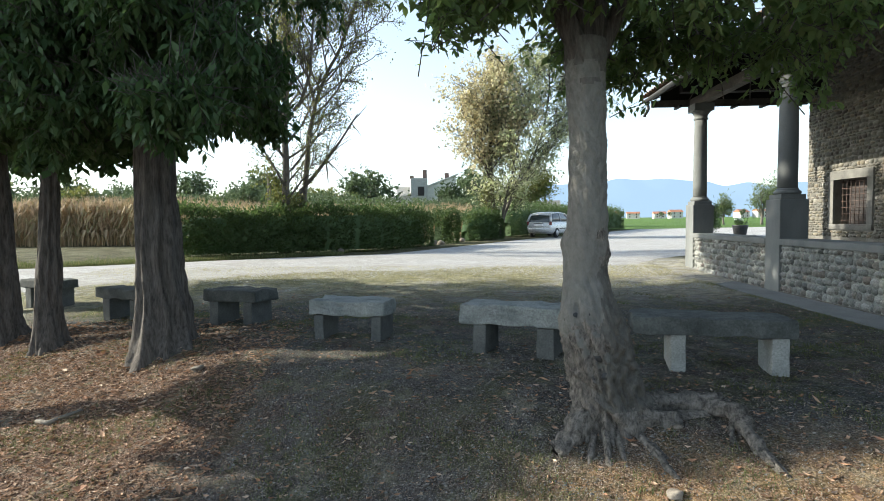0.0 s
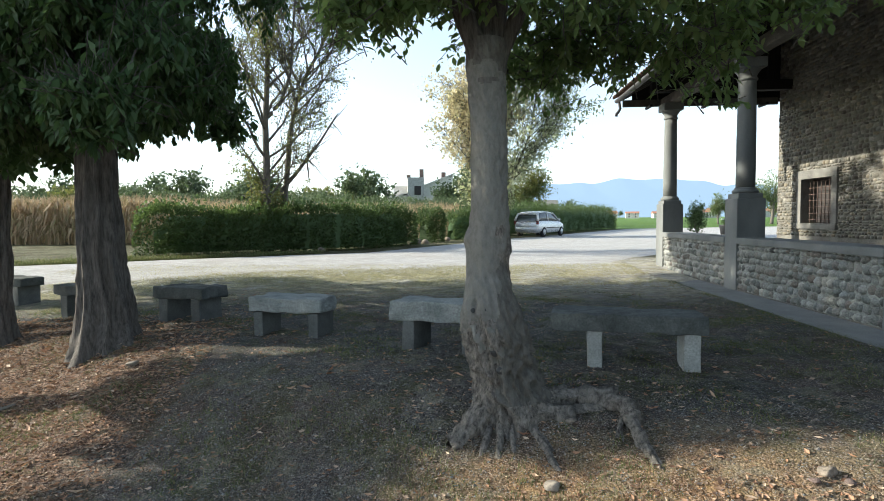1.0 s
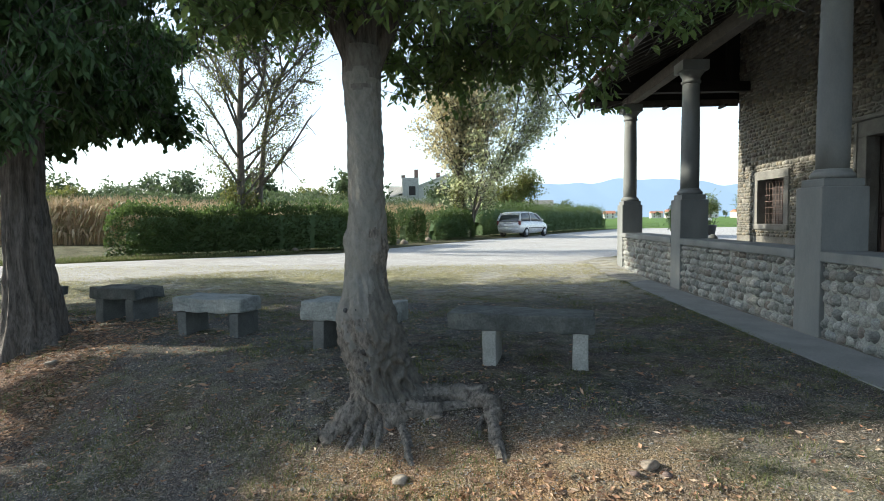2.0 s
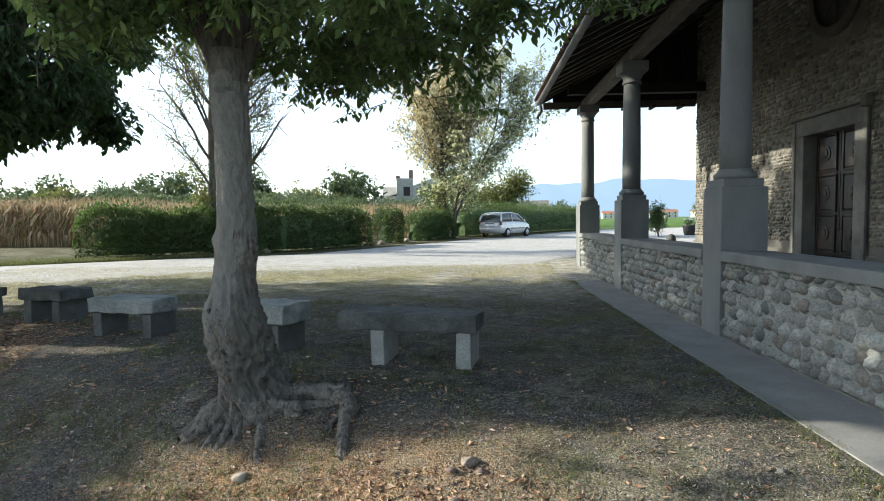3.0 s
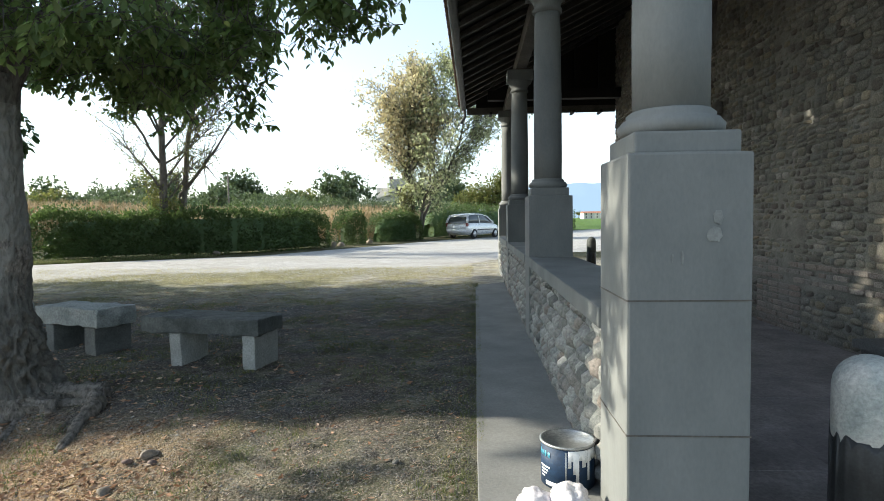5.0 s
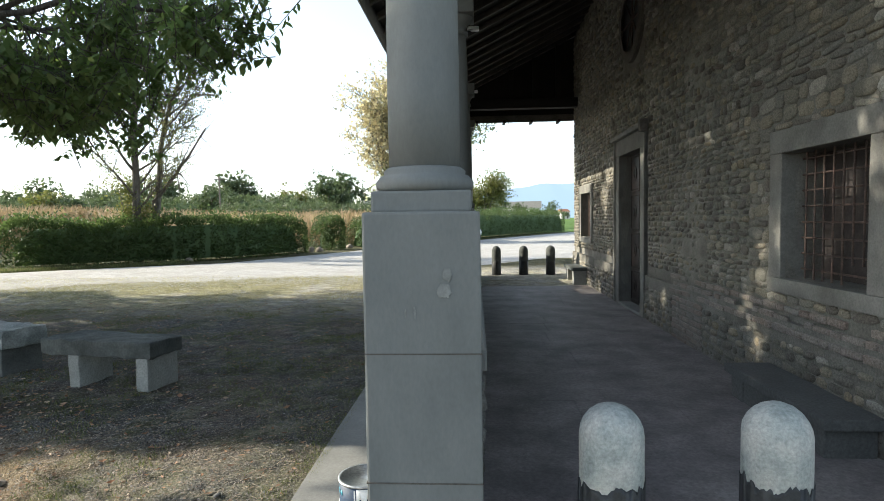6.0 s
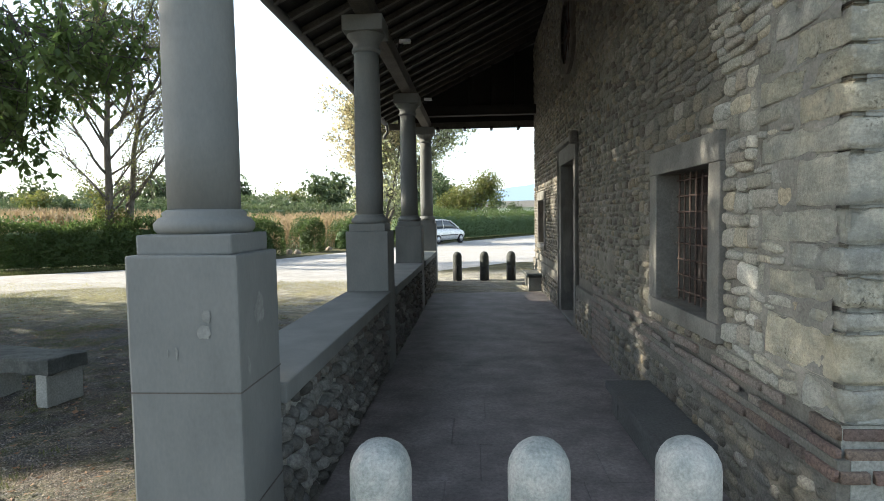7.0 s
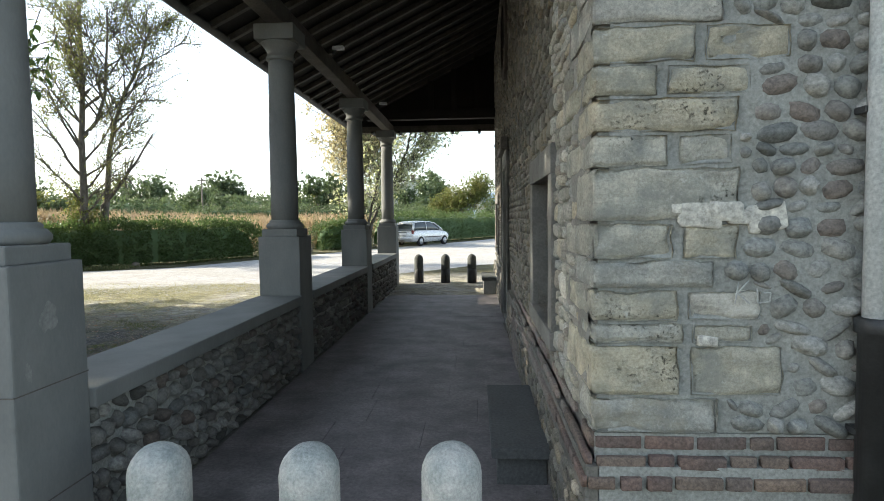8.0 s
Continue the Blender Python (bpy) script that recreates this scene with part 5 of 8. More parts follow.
# the smooth-stemmed tree before the benches
def main_tree():
    rng = random.Random(5)
    zb = -0.45
    t = thing("tree", Matrix(), "broad-leaved tree with a smooth grey gnarled trunk", "tree")
    stem = ((1.13, 4.17, -0.45, 0.32), (1.12, 4.18, -0.25, 0.275), (1.11, 4.19, -0.05, 0.225), (1.08, 4.19, 0.10, 0.207), (1.055, 4.19, 0.2, 0.206), (1.028, 4.18, 0.3, 0.213), (1.008, 4.165, 0.4, 0.219), (0.986, 4.157, 0.5, 0.215), (0.968, 4.152, 0.6, 0.203), (0.953, 4.178, 0.7, 0.186), (0.941, 4.226, 0.8, 0.166), (0.932, 4.257, 0.9, 0.154), (0.932, 4.258, 1.0, 0.153), (0.936, 4.255, 1.1, 0.158), (0.942, 4.26, 1.2, 0.153), (0.949, 4.256, 1.3, 0.147), (0.95, 4.256, 1.4, 0.142), (0.951, 4.253, 1.6, 0.136), (0.95, 4.249, 1.9, 0.134), (0.935, 4.25, 2.2, 0.137), (0.925, 4.255, 2.45, 0.147), (0.93, 4.27, 2.7, 0.15))
    path, radii = [], []
    for a, b in zip(stem, stem[1:]):
        k = max(3, round((b[2] - a[2]) / 0.016))
        for s in range(k):
            f = s / k
            path.append(Vector(a[:3]).lerp(Vector(b[:3]), f))
            radii.append(a[3] * (1 - f) + b[3] * f)
    path.append(Vector(stem[-1][:3]))
    radii.append(stem[-1][3])
    raw_p, raw_r, n = list(path), list(radii), len(path)
    for k in range(n):
        near = [min(n - 1, max(0, k + d)) for d in range(-7, 8)]
        path[k] = sum((raw_p[q] for q in near), Vector()) / len(near)
        radii[k] = sum(raw_r[q] for q in near) / len(near)
    lobes = ((radians(-100), 0.16, 0.35), (radians(-55), 0.24, 0.25), (radians(-10), 0.30, 0.28), (radians(40), 0.2, 0.4), (radians(170), 0.26, 0.35), (radians(-145), 0.24, 0.3), (radians(110), 0.2, 0.4))
    knots = ((1.60, radians(180), 0.035, 0.07), (1.05, radians(-165), 0.03, 0.08), (0.92, radians(-100), 0.022, 0.07), (1.52, radians(0), 0.018, 0.07), (0.62, radians(-70), 0.025, 0.09), (0.35, radians(-20), 0.035, 0.10), (0.45, radians(-130), 0.025, 0.08))
    stem_ob = trunk_mesh("trunk", path, radii, BARK_SMOOTH, t, lobes, 5, 0.03, 150, 0.05, 4.5, 2.0, knots, gnarl=0.095)
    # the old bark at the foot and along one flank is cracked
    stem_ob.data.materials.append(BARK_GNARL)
    stem_ob.data.materials.append(BARK_SHADED)
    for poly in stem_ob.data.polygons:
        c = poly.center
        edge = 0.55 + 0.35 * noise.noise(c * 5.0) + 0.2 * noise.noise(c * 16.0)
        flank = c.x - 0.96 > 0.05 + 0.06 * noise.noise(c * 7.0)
        # darker bark on that flank and under the crown paints in their shade
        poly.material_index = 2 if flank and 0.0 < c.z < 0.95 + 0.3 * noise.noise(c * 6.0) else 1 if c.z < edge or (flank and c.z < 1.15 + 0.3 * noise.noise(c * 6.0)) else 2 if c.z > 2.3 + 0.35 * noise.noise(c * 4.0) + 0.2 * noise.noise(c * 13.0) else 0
    # knot holes: black beads on the bark, the holes' shade in their colour
    skin = [v.co for v in stem_ob.data.vertices if v.co.y < 4.12]
    for x, z, s in ((0.966, 0.386, 0.042), (1.003, 0.254, 0.034), (0.815, 0.672, 0.026), (0.909, 0.685, 0.024)):
        y = min(skin, key=lambda c: (c.x - x) ** 2 + (c.z - z) ** 2).y + 0.004
        bm = bmesh.new()
        bmesh.ops.create_icosphere(bm, subdivisions=2, radius=s)
        for v in bm.verts:
            v.co = Vector((v.co.x * 0.75, v.co.y * 0.45, v.co.z * 0.8)) + noise.noise_vector(v.co * 30) * s * 0.3 + Vector((x, y, z))
        part("knot_shade", bm, CAST_IRON, t, "knot hole, a black bead for its shade", True)
    # surface roots
    roots = []
    for pts_r, r0 in (([(1.15, 4.10, 0.02), (1.35, 4.14, 0.0), (1.55, 4.15, 0.0), (1.74, 4.1, 0.015), (1.86, 3.98, 0.01), (1.91, 3.86, -0.03), (1.92, 3.7, -0.10), (1.95, 3.5, -0.18), (2.0, 3.28, -0.28)], 0.088),
                      ([(1.2, 4.02, -0.06), (1.4, 4.0, -0.08), (1.58, 4.04, -0.07), (1.76, 4.04, -0.06)], 0.085),
                      ([(1.2, 3.98, -0.16), (1.28, 3.78, -0.2), (1.33, 3.6, -0.27), (1.4, 3.42, -0.37)], 0.05),
                      ([(1.02, 3.95, -0.12), (1.0, 3.78, -0.24), (1.0, 3.58, -0.38)], 0.034),
                      ([(1.08, 3.95, -0.14), (1.09, 3.75, -0.25), (1.16, 3.52, -0.39)], 0.03),
                      ([(0.95, 3.98, -0.15), (0.9, 3.8, -0.27), (0.84, 3.62, -0.40)], 0.034),
                      ([(1.0, 4.08, 0.06), (0.87, 4.0, -0.09), (0.75, 3.92, -0.21), (0.64, 3.84, -0.36), (0.52, 3.77, -0.48), (0.44, 3.72, -0.66)], 0.105),
                      ([(1.90, 3.93, -0.05), (1.83, 3.78, -0.1), (1.80, 3.6, -0.18)], 0.022),
                      ([(1.89, 3.6, -0.15), (1.97, 3.45, -0.2), (2.0, 3.3, -0.28)], 0.018),
                      ([(1.25, 4.3, -0.08), (1.42, 4.5, -0.05), (1.7, 4.62, -0.07)], 0.05)):
        p = [Vector(q) for q in pts_r]
        fine = []
        for a, b in zip(p, p[1:]):
            fine += [a.lerp(b, k / 4) + noise.noise_vector(a.lerp(b, k / 8) * 6) * 0.022 for k in range(8)]
        fine.append(p[-1])
        rr = [r0 * (1 - 0.66 * k / len(fine)) * (1 + 0.30 * noise.noise(q * 11)) for k, q in enumerate(fine)]
        v, f = tube_data(fine, rr, 22, 0.5, 14.0, 7, 0.22)
        link_mesh("root", v, f, BARK_GNARL, t, smooth=True)
    # limbs
    top = Vector((0.93, 4.26, 2.6))
    leaders = []
    for end, r0 in (((0.75, 4.35, 5.6), 0.095), ((1.45, 4.5, 5.0), 0.095)):
        p = bend(top - Vector((0, 0, 0.15)), end, 0.0, 12, rng, 0.025)
        v, f = tube_data(p, [r0 * (1 - 0.6 * k / 12) for k in range(13)], 14, 0.08, 4)
        link_mesh("limb", v, f, BARK_ROUGH, t, smooth=True)
        leaders.append(p)
    for pts_l, r0 in (([(0.93, 4.25, 2.3), (0.86, 4.22, 2.6), (0.70, 4.17, 3.0), (0.45, 4.1, 3.6), (0.1, 4.0, 4.5)], 0.098), ([(0.95, 4.26, 2.3), (1.05, 4.28, 2.6), (1.22, 4.31, 3.0), (1.5, 4.36, 3.6), (1.9, 4.4, 4.3)], 0.075)):
        p = [Vector(q) for q in pts_l]
        fine = []
        for a, b in zip(p, p[1:]):
            fine += [a.lerp(b, k / 5) + noise.noise_vector(a.lerp(b, k / 5) * 4) * 0.02 for k in range(5)]
        fine.append(p[-1])
        v, f = tube_data(fine, [r0 * (1 - 0.55 * k / len(fine)) for k in range(len(fine))], 14, 0.12, 5)
        link_mesh("limb", v, f, BARK_ROUGH, t, smooth=True)
    limbs = [((2.6, 4.6, 3.7), 0.045, 0.2), ((3.9, 4.4, 3.3), 0.04, 0.35), ((0.0, 4.1, 4.1), 0.045, 0.1), ((0.2, 5.4, 4.6), 0.05, 0.1), ((1.5, 3.3, 4.2), 0.045, 0.1), ((2.4, 5.6, 3.6), 0.04, 0.25), ((2.0, 3.4, 3.3), 0.035, 0.2), ((0.4, 3.0, 3.0), 0.03, 0.25)]
    for k, (end, r0, sag) in enumerate(limbs):
        p = bend(leaders[1 if end[0] > 1.2 else 0][rng.randint(2, 6)], end, sag, 9, rng, 0.06)
        v, f = tube_data(p, [r0 * (1 - 0.75 * k / 9) for k in range(10)], 9, 0.1, 5)
        link_mesh("limb", v, f, BARK_ROUGH, t, smooth=True)
        for k in range(4):
            q = p[rng.randint(3, 8)]
            e = q + Vector((rng.uniform(-0.7, 0.7), rng.uniform(-0.5, 0.5), rng.uniform(-0.35, 0.45)))
            pp = bend(q, e, 0.06, 5, rng, 0.08)
            v, f = tube_data(pp, [0.02 * (1 - 0.7 * j / 5) for j in range(6)], 6)
            link_mesh("branch", v, f, BARK_ROUGH, t, smooth=True)
    # several high clumps are added out of view to shade pedestal, quoins and wall
    blobs = [(2.6, 4.6, 3.45, 1.5, 1.3, 1.0, 1.0), (3.4, 4.5, 3.05, 0.8, 0.9, 0.65, 0.4), (0.0, 4.3, 3.75, 0.75, 1.0, 0.85, 0.6), (0.6, 5.1, 4.2, 1.8, 1.4, 1.4, 1.2), (1.3, 3.5, 4.0, 1.5, 0.9, 1.1, 0.8), (1.3, 3.9, 4.1, 1.0, 0.45, 0.45, 0.45), (1.0, 4.15, 5.3, 0.9, 0.6, 1.05, 1.35), (1.0, 4.4, 5.8, 2.6, 2.0, 1.7, 2.4), (0.4, 3.5, 5.8, 1.3, 0.8, 0.9, 1.5), (2.0, 5.3, 3.05, 0.8, 0.6, 0.45, 0.5), (2.9, 4.1, 2.9, 0.95, 0.6, 0.42, 0.55), (3.9, 4.2, 3.2, 0.7, 0.6, 0.4, 0.4), (1.6, 5.6, 3.1, 1.5, 0.9, 0.75, 0.9), (1.6, 3.7, 2.95, 1.3, 0.6, 0.5, 0.6), (0.4, 3.95, 3.15, 0.6, 0.5, 0.45, 0.5), (0.45, 2.92, 3.22, 0.75, 0.5, 0.36, 0.5), (0.5, 3.0, 4.0, 0.6, 0.5, 0.7, 0.8), (0.0, 4.0, 2.85, 0.65, 0.5, 0.4, 0.75), (0.9, 3.15, 6.5, 1.4, 0.8, 0.9, 1.3), (1.0, 5.0, 2.95, 1.1, 0.6, 0.5, 0.6), (0.2, 4.8, 3.2, 0.8, 0.6, 0.45, 0.4), (1.02, 3.8, 3.02, 0.45, 0.3, 0.38, 0.22), (1.9, 4.9, 2.85, 0.8, 0.5, 0.4, 0.4), (1.8, 5.4, 2.65, 0.8, 0.6, 0.35, 0.4), (2.6, 4.6, 2.65, 0.9, 0.6, 0.33, 0.4)]
    spots, twigs = twig_clusters(break_up(blobs, 9, rng, (0.24, 0.48)), 3250, 12, rng, 0.42, 0.5, 0.5)
    twig_mesh("twigwork", twigs, 0.0055, BARK_ROUGH, t)
    leaf_mesh("crown", spots, "broad", 0.092, LEAF_NEAR, t, rng, 0.6)


main_tree()


def shade_tree(x, y, r, height, blobs, clusters, seed, label, lean=(0.0, 0.0), leaf=0.15, rx_bark=BARK_ROUGH, lobe_count=7, shape="diamond"):
    rng = random.Random(seed)
    z0 = ground_z(x, y) - 0.25
    t = thing("tree", Matrix(), label, "tree", "row of shade trees")
    path, radii = [], []
    n = 46
    for k in range(n + 1):
        f = k / n
        h = height * f ** 1.25
        path.append(Vector((x + lean[0] * f + 0.05 * math.sin(f * 5 + seed), y + lean[1] * f + 0.04 * math.cos(f * 4 + seed), z0 + h)))
        radii.append(r * (1.0 - 0.55 * f) * (1 + 0.42 * math.exp(-h / 0.4)))
    lobes = [(2 * math.pi * k / lobe_count + rng.uniform(-0.3, 0.3), r * rng.uniform(0.5, 0.95), rng.uniform(0.2, 0.33)) for k in range(lobe_count)]
    trunk_mesh("trunk", path, radii, rx_bark, t, lobes, 9, 0.24, 72, 0.16, 2.0, seed, (), 0.02)
    for k in range(9):
        i = rng.randint(int(n * 0.72), n - 2)
        b = blobs[k % len(blobs)]
        end = (b[0] + rng.uniform(-0.4, 0.4) * b[3], b[1] + rng.uniform(-0.4, 0.4) * b[4], b[2] + rng.uniform(-0.2, 0.5) * b[5])
        p = bend(path[i], end, 0.2, 9, rng, 0.05)
        v, f = tube_data(p, [r * 0.36 * (1 - 0.75 * j / 9) for j in range(10)], 8, 0.1, 5)
        link_mesh("limb", v, f, rx_bark, t, smooth=True)
    spots, twigs = twig_clusters(break_up(blobs, 10, rng, (0.3, 0.55)), clusters, 15, rng, 0.5, 0.5, 0.65)
    twig_mesh("twigwork", twigs, 0.005, rx_bark, t)
    leaf_mesh("crown", spots, shape, leaf, LEAF_DARK, t, rng, 0.9)
    return t


# high clumps in these crowns are added, unseen, to block sun from porch and walkway
shade_tree(-3.60, 6.5, 0.345, 4.6, [(-3.3, 6.1, 3.35, 1.8, 1.2, 1.2, 1.6), (-2.85, 6.9, 3.25, 0.7, 1.0, 0.85, 0.5), (-3.6, 6.6, 5.4, 2.2, 2.0, 1.5, 1.1), (-2.6, 7.4, 4.5, 0.9, 1.2, 1.2, 0.5), (-4.4, 5.7, 3.0, 1.3, 1.0, 0.95, 1.0), (-3.2, 3.3, 6.2, 1.9, 0.9, 1.5, 0.35), (-3.1, 4.2, 4.6, 1.2, 0.55, 0.8, 1.0), (-3.4, 4.4, 4.15, 1.0, 0.5, 0.5, 0.8), (-3.6, 8.0, 7.6, 2.6, 2.4, 1.8, 1.4), (-2.85, 5.2, 3.4, 1.0, 0.7, 0.75, 0.7), (-3.0, 3.9, 5.9, 1.7, 1.0, 1.4, 0.45), (-3.7, 3.6, 3.0, 1.3, 0.6, 0.45, 0.008), (-4.45, 6.0, 2.45, 0.7, 0.6, 0.5, 0.35), (-2.75, 6.2, 2.75, 0.45, 0.45, 0.4, 0.2), (-2.5, 4.8, 2.35, 0.5, 0.35, 0.32, 0.25), (-3.9, 5.6, 2.75, 0.9, 0.5, 0.6, 0.5), (-3.8, 6.1, 8.1, 1.3, 1.1, 0.7, 1.1)], 6200, 21, "old tree with deeply furrowed bark and dark hanging leaves", leaf=0.13, shape="lance")
shade_tree(-5.6, 7.3, 0.185, 4.6, [(-5.5, 7.1, 3.3, 1.8, 1.6, 1.2, 1.4), (-6.0, 7.6, 5.2, 2.3, 2.2, 1.8, 1.3), (-4.9, 6.6, 2.75, 1.2, 1.0, 0.75, 0.7), (-6.3, 7.9, 8.0, 2.4, 2.4, 1.9, 1.2), (-5.6, 8.6, 2.9, 1.6, 1.2, 0.8, 0.7), (-3.6, 9.0, 3.35, 0.95, 0.55, 0.75, 0.4)], 3400, 22, "slimmer tree with furrowed bark and a dark crown", (-0.05, 0.1))
shade_tree(-6.75, 7.9, 0.26, 4.8, [(-6.9, 7.7, 3.4, 1.8, 1.6, 1.3, 1.2), (-8.0, 8.6, 4.6, 2.6, 2.4, 2.1, 1.5), (-6.8, 9.6, 4.3, 2.0, 1.9, 1.6, 0.8), (-6.7, 11.0, 5.7, 1.8, 1.9, 0.85, 0.9), (-6.7, 14.2, 5.9, 1.8, 1.9, 0.85, 0.8), (-7.2, 11.6, 8.4, 2.6, 2.6, 1.9, 1.3), (-5.4, 9.6, 7.3, 2.2, 2.0, 1.6, 1.2), (-6.2, 8.6, 8.2, 2.0, 1.6, 1.2, 0.7), (-5.4, 9.7, 7.8, 1.2, 1.0, 0.9, 1.5), (-6.9, 11.4, 6.5, 1.5, 1.6, 0.7, 1.3), (-6.9, 9.35, 6.45, 1.0, 0.8, 0.65, 1.2), (-6.9, 13.1, 6.6, 1.0, 0.9, 0.5, 0.9), (-7.5, 14.0, 9.2, 1.2, 1.2, 0.55, 0.25)], 5600, 23, "dark leaning trunk of a dense shade tree", (-0.35, 0.1), 0.175)
# two more trees, trunks out of view, added only to cast shade
shade_tree(-8.6, 6.0, 0.26, 5.0, [(-8.6, 4.4, 2.6, 2.0, 0.6, 0.6, 0.8), (-8.6, 4.2, 2.75, 1.3, 0.9, 0.5, 0.7), (-8.6, 5.1, 2.9, 0.9, 0.5, 0.6, 1.3), (-8.6, 5.6, 4.7, 1.0, 0.75, 0.9, 1.3), (-8.6, 5.2, 4.2, 1.0, 0.36, 0.34, 0.45), (-8.6, 6.1, 3.6, 2.3, 1.2, 1.3, 1.8), (-8.6, 7.4, 5.6, 2.6, 2.0, 1.7, 1.4)], 3000, 24, "unseen tree added to shade the bank, with a low crown")
shade_tree(-10.6, 10.6, 0.28, 5.0, [(-10.4, 10.4, 3.3, 2.6, 2.6, 1.5, 1.5), (-10.0, 11.2, 5.8, 3.0, 3.0, 2.1, 1.7), (-8.6, 12.0, 4.2, 1.8, 2.0, 1.5, 0.8), (-11.5, 12.5, 3.0, 2.2, 1.8, 1.2, 0.9), (-9.0, 14.6, 8.72, 1.1, 2.2, 0.55, 1.6)], 2300, 25, "tree added past the edge of view for shade, with a broad crown", leaf=0.175)


# airy trees: stems, bowed limbs, side branches, twigs, then leaves on the twigs
def airy_tree(label, stems, seed, leaf, droop=0.3, spread_by=0.14, wood=1.0):
    """stems: (points with z above the ground, radius, limbs, from which share of the stem, longest limb, lean of the limbs, drift of the limbs, leaves, leaf material)."""
    rng = random.Random(seed)
    nr = np.random.RandomState(seed)
    t = thing("tree", Matrix(), label, "tree")

    def shoot(p, d, ln, steps, rise, wander):
        path = [p.copy()]
        for _ in range(steps):
            d = (d + Vector((rng.gauss(0, wander), rng.gauss(0, wander), rise + rng.gauss(0, wander * 0.7)))).normalized()
            path.append(path[-1] + d * ln / steps)
        return path, d

    def off(d, lo, hi):
        side = d.orthogonal().normalized()
        side.rotate(Matrix.Rotation(rng.uniform(0, 6.28), 3, d))
        return (d + side * rng.uniform(lo, hi)).normalized()

    for pts, r, limbs, start, reach, lean, drift, leafy, mat in stems:
        raw = [Vector((q[0], q[1], q[2] + ground_z(q[0], q[1]) - 0.1)) for q in pts]
        path = []
        for a, b in zip(raw, raw[1:]):
            path += [a.lerp(b, k / 5) + noise.noise_vector(a.lerp(b, k / 5) * 0.9) * 0.06 for k in range(5)]
        path.append(raw[-1])
        n = len(path) - 1
        rad = [r * (1 - 0.72 * k / n) for k in range(n + 1)]
        v, f = tube_data(path, rad, 10, 0.08, 3)
        link_mesh("trunk", v, f, BARK_BRANCH, t, smooth=True)
        items, seats = [], []
        for k in range(limbs):
            f0 = start + (1 - start) * ((k + rng.random()) / limbs)
            i = min(n, int(f0 * n))
            az = rng.uniform(0, 6.28)
            ln = reach * rng.uniform(0.55, 1.0) * (0.38 + 0.62 * math.sin(math.pi * min(1.0, 0.25 + 0.72 * (f0 - start) / (1 - start))))
            d = Vector((math.cos(az) * lean + drift, math.sin(az) * lean * 0.8, 1.0)).normalized()
            limb, d1 = shoot(path[i], d, ln, 8, 0.03, 0.10)
            r1 = wood * min(rad[i] * 0.62, 0.016 + 0.015 * ln)
            items.append(tube_data(limb, [max(0.012 * wood, r1 * (1 - 0.78 * j / 8)) for j in range(9)], 6))
            for b in range(9):
                j = rng.randint(2, 8)
                dj = (limb[j] - limb[j - 1]).normalized()
                sub, d2 = shoot(limb[j], off(dj, 0.45, 1.0), ln * rng.uniform(0.2, 0.42), 5, 0.03, 0.13)
                items.append(tube_data(sub, [0.019 * wood * (1 - 0.5 * q / 5) for q in range(6)], 4))
                for w in range(5):
                    q = rng.randint(1, 5)
                    dq = (sub[q] - sub[q - 1]).normalized()
                    tw, _ = shoot(sub[q], off(dq, 0.4, 1.0), rng.uniform(0.25, 0.5), 3, 0.0, 0.16)
                    items.append(tube_data(tw, [0.010, 0.009, 0.007, 0.005], 3))
                    seats += [tuple(p) for p in tw[1:]]
        v, f = join_data(items)
        tagged(link_mesh("branchwork", v, f, BARK_BRANCH, t, smooth=True), kind="stuff")
        seats = np.array(seats)
        pick = nr.randint(0, len(seats), leafy)
        leaf_mesh("crown", (seats[pick] + nr.normal(0, spread_by, (leafy, 3)), nr.normal(0, 1.0, (leafy, 3))), "diamond", leaf, mat, t, rng, droop)
    return t


airy_tree("tall half-bare tree with thin autumn foliage", [
    (((-6.72, 20.4, 0), (-6.70, 20.4, 2.5), (-6.66, 20.4, 5.0), (-6.58, 20.4, 7.5), (-6.5, 20.4, 10.5)), 0.17, 24, 0.22, 3.6, 1.05, 0.0, 12500, LEAF_SPARSE),
    (((-6.68, 20.4, 4.9), (-6.1, 20.45, 5.6), (-5.75, 20.5, 6.6), (-5.6, 20.5, 8.2), (-5.5, 20.5, 9.8)), 0.085, 12, 0.2, 2.8, 1.0, 0.25, 5800, LEAF_SPARSE)], 31, 0.085)
airy_tree("slender half-bare tree with a forked grey stem", [
    (((-6.3, 20.9, 0.0), (-6.25, 20.9, 1.7), (-6.06, 20.9, 3.4), (-5.92, 20.9, 4.5), (-5.7, 20.9, 5.6), (-5.2, 20.9, 6.7), (-4.5, 20.9, 8.1), (-4.1, 20.9, 9.2)), 0.125, 18, 0.42, 3.0, 1.0, 0.5, 8200, LEAF_SPARSE)], 32, 0.085)
dead = thing("tree", Matrix(), "leaning dead branch stem with bare twigs", "tree")
rng = random.Random(9)
dp0 = bend((-6.30, 20.88, 2.5), (-4.1, 20.8, 5.25), -0.15, 9, rng, 0.03)
v, f = tube_data([Vector((-6.28, 20.92, 0.1)), Vector((-6.3, 20.9, 1.4))] + dp0, [0.1, 0.095] + [0.085 * (1 - 0.75 * k / 9) for k in range(10)], 8)
link_mesh("trunk", v, f, BARK_BRANCH, dead, smooth=True)
items = []
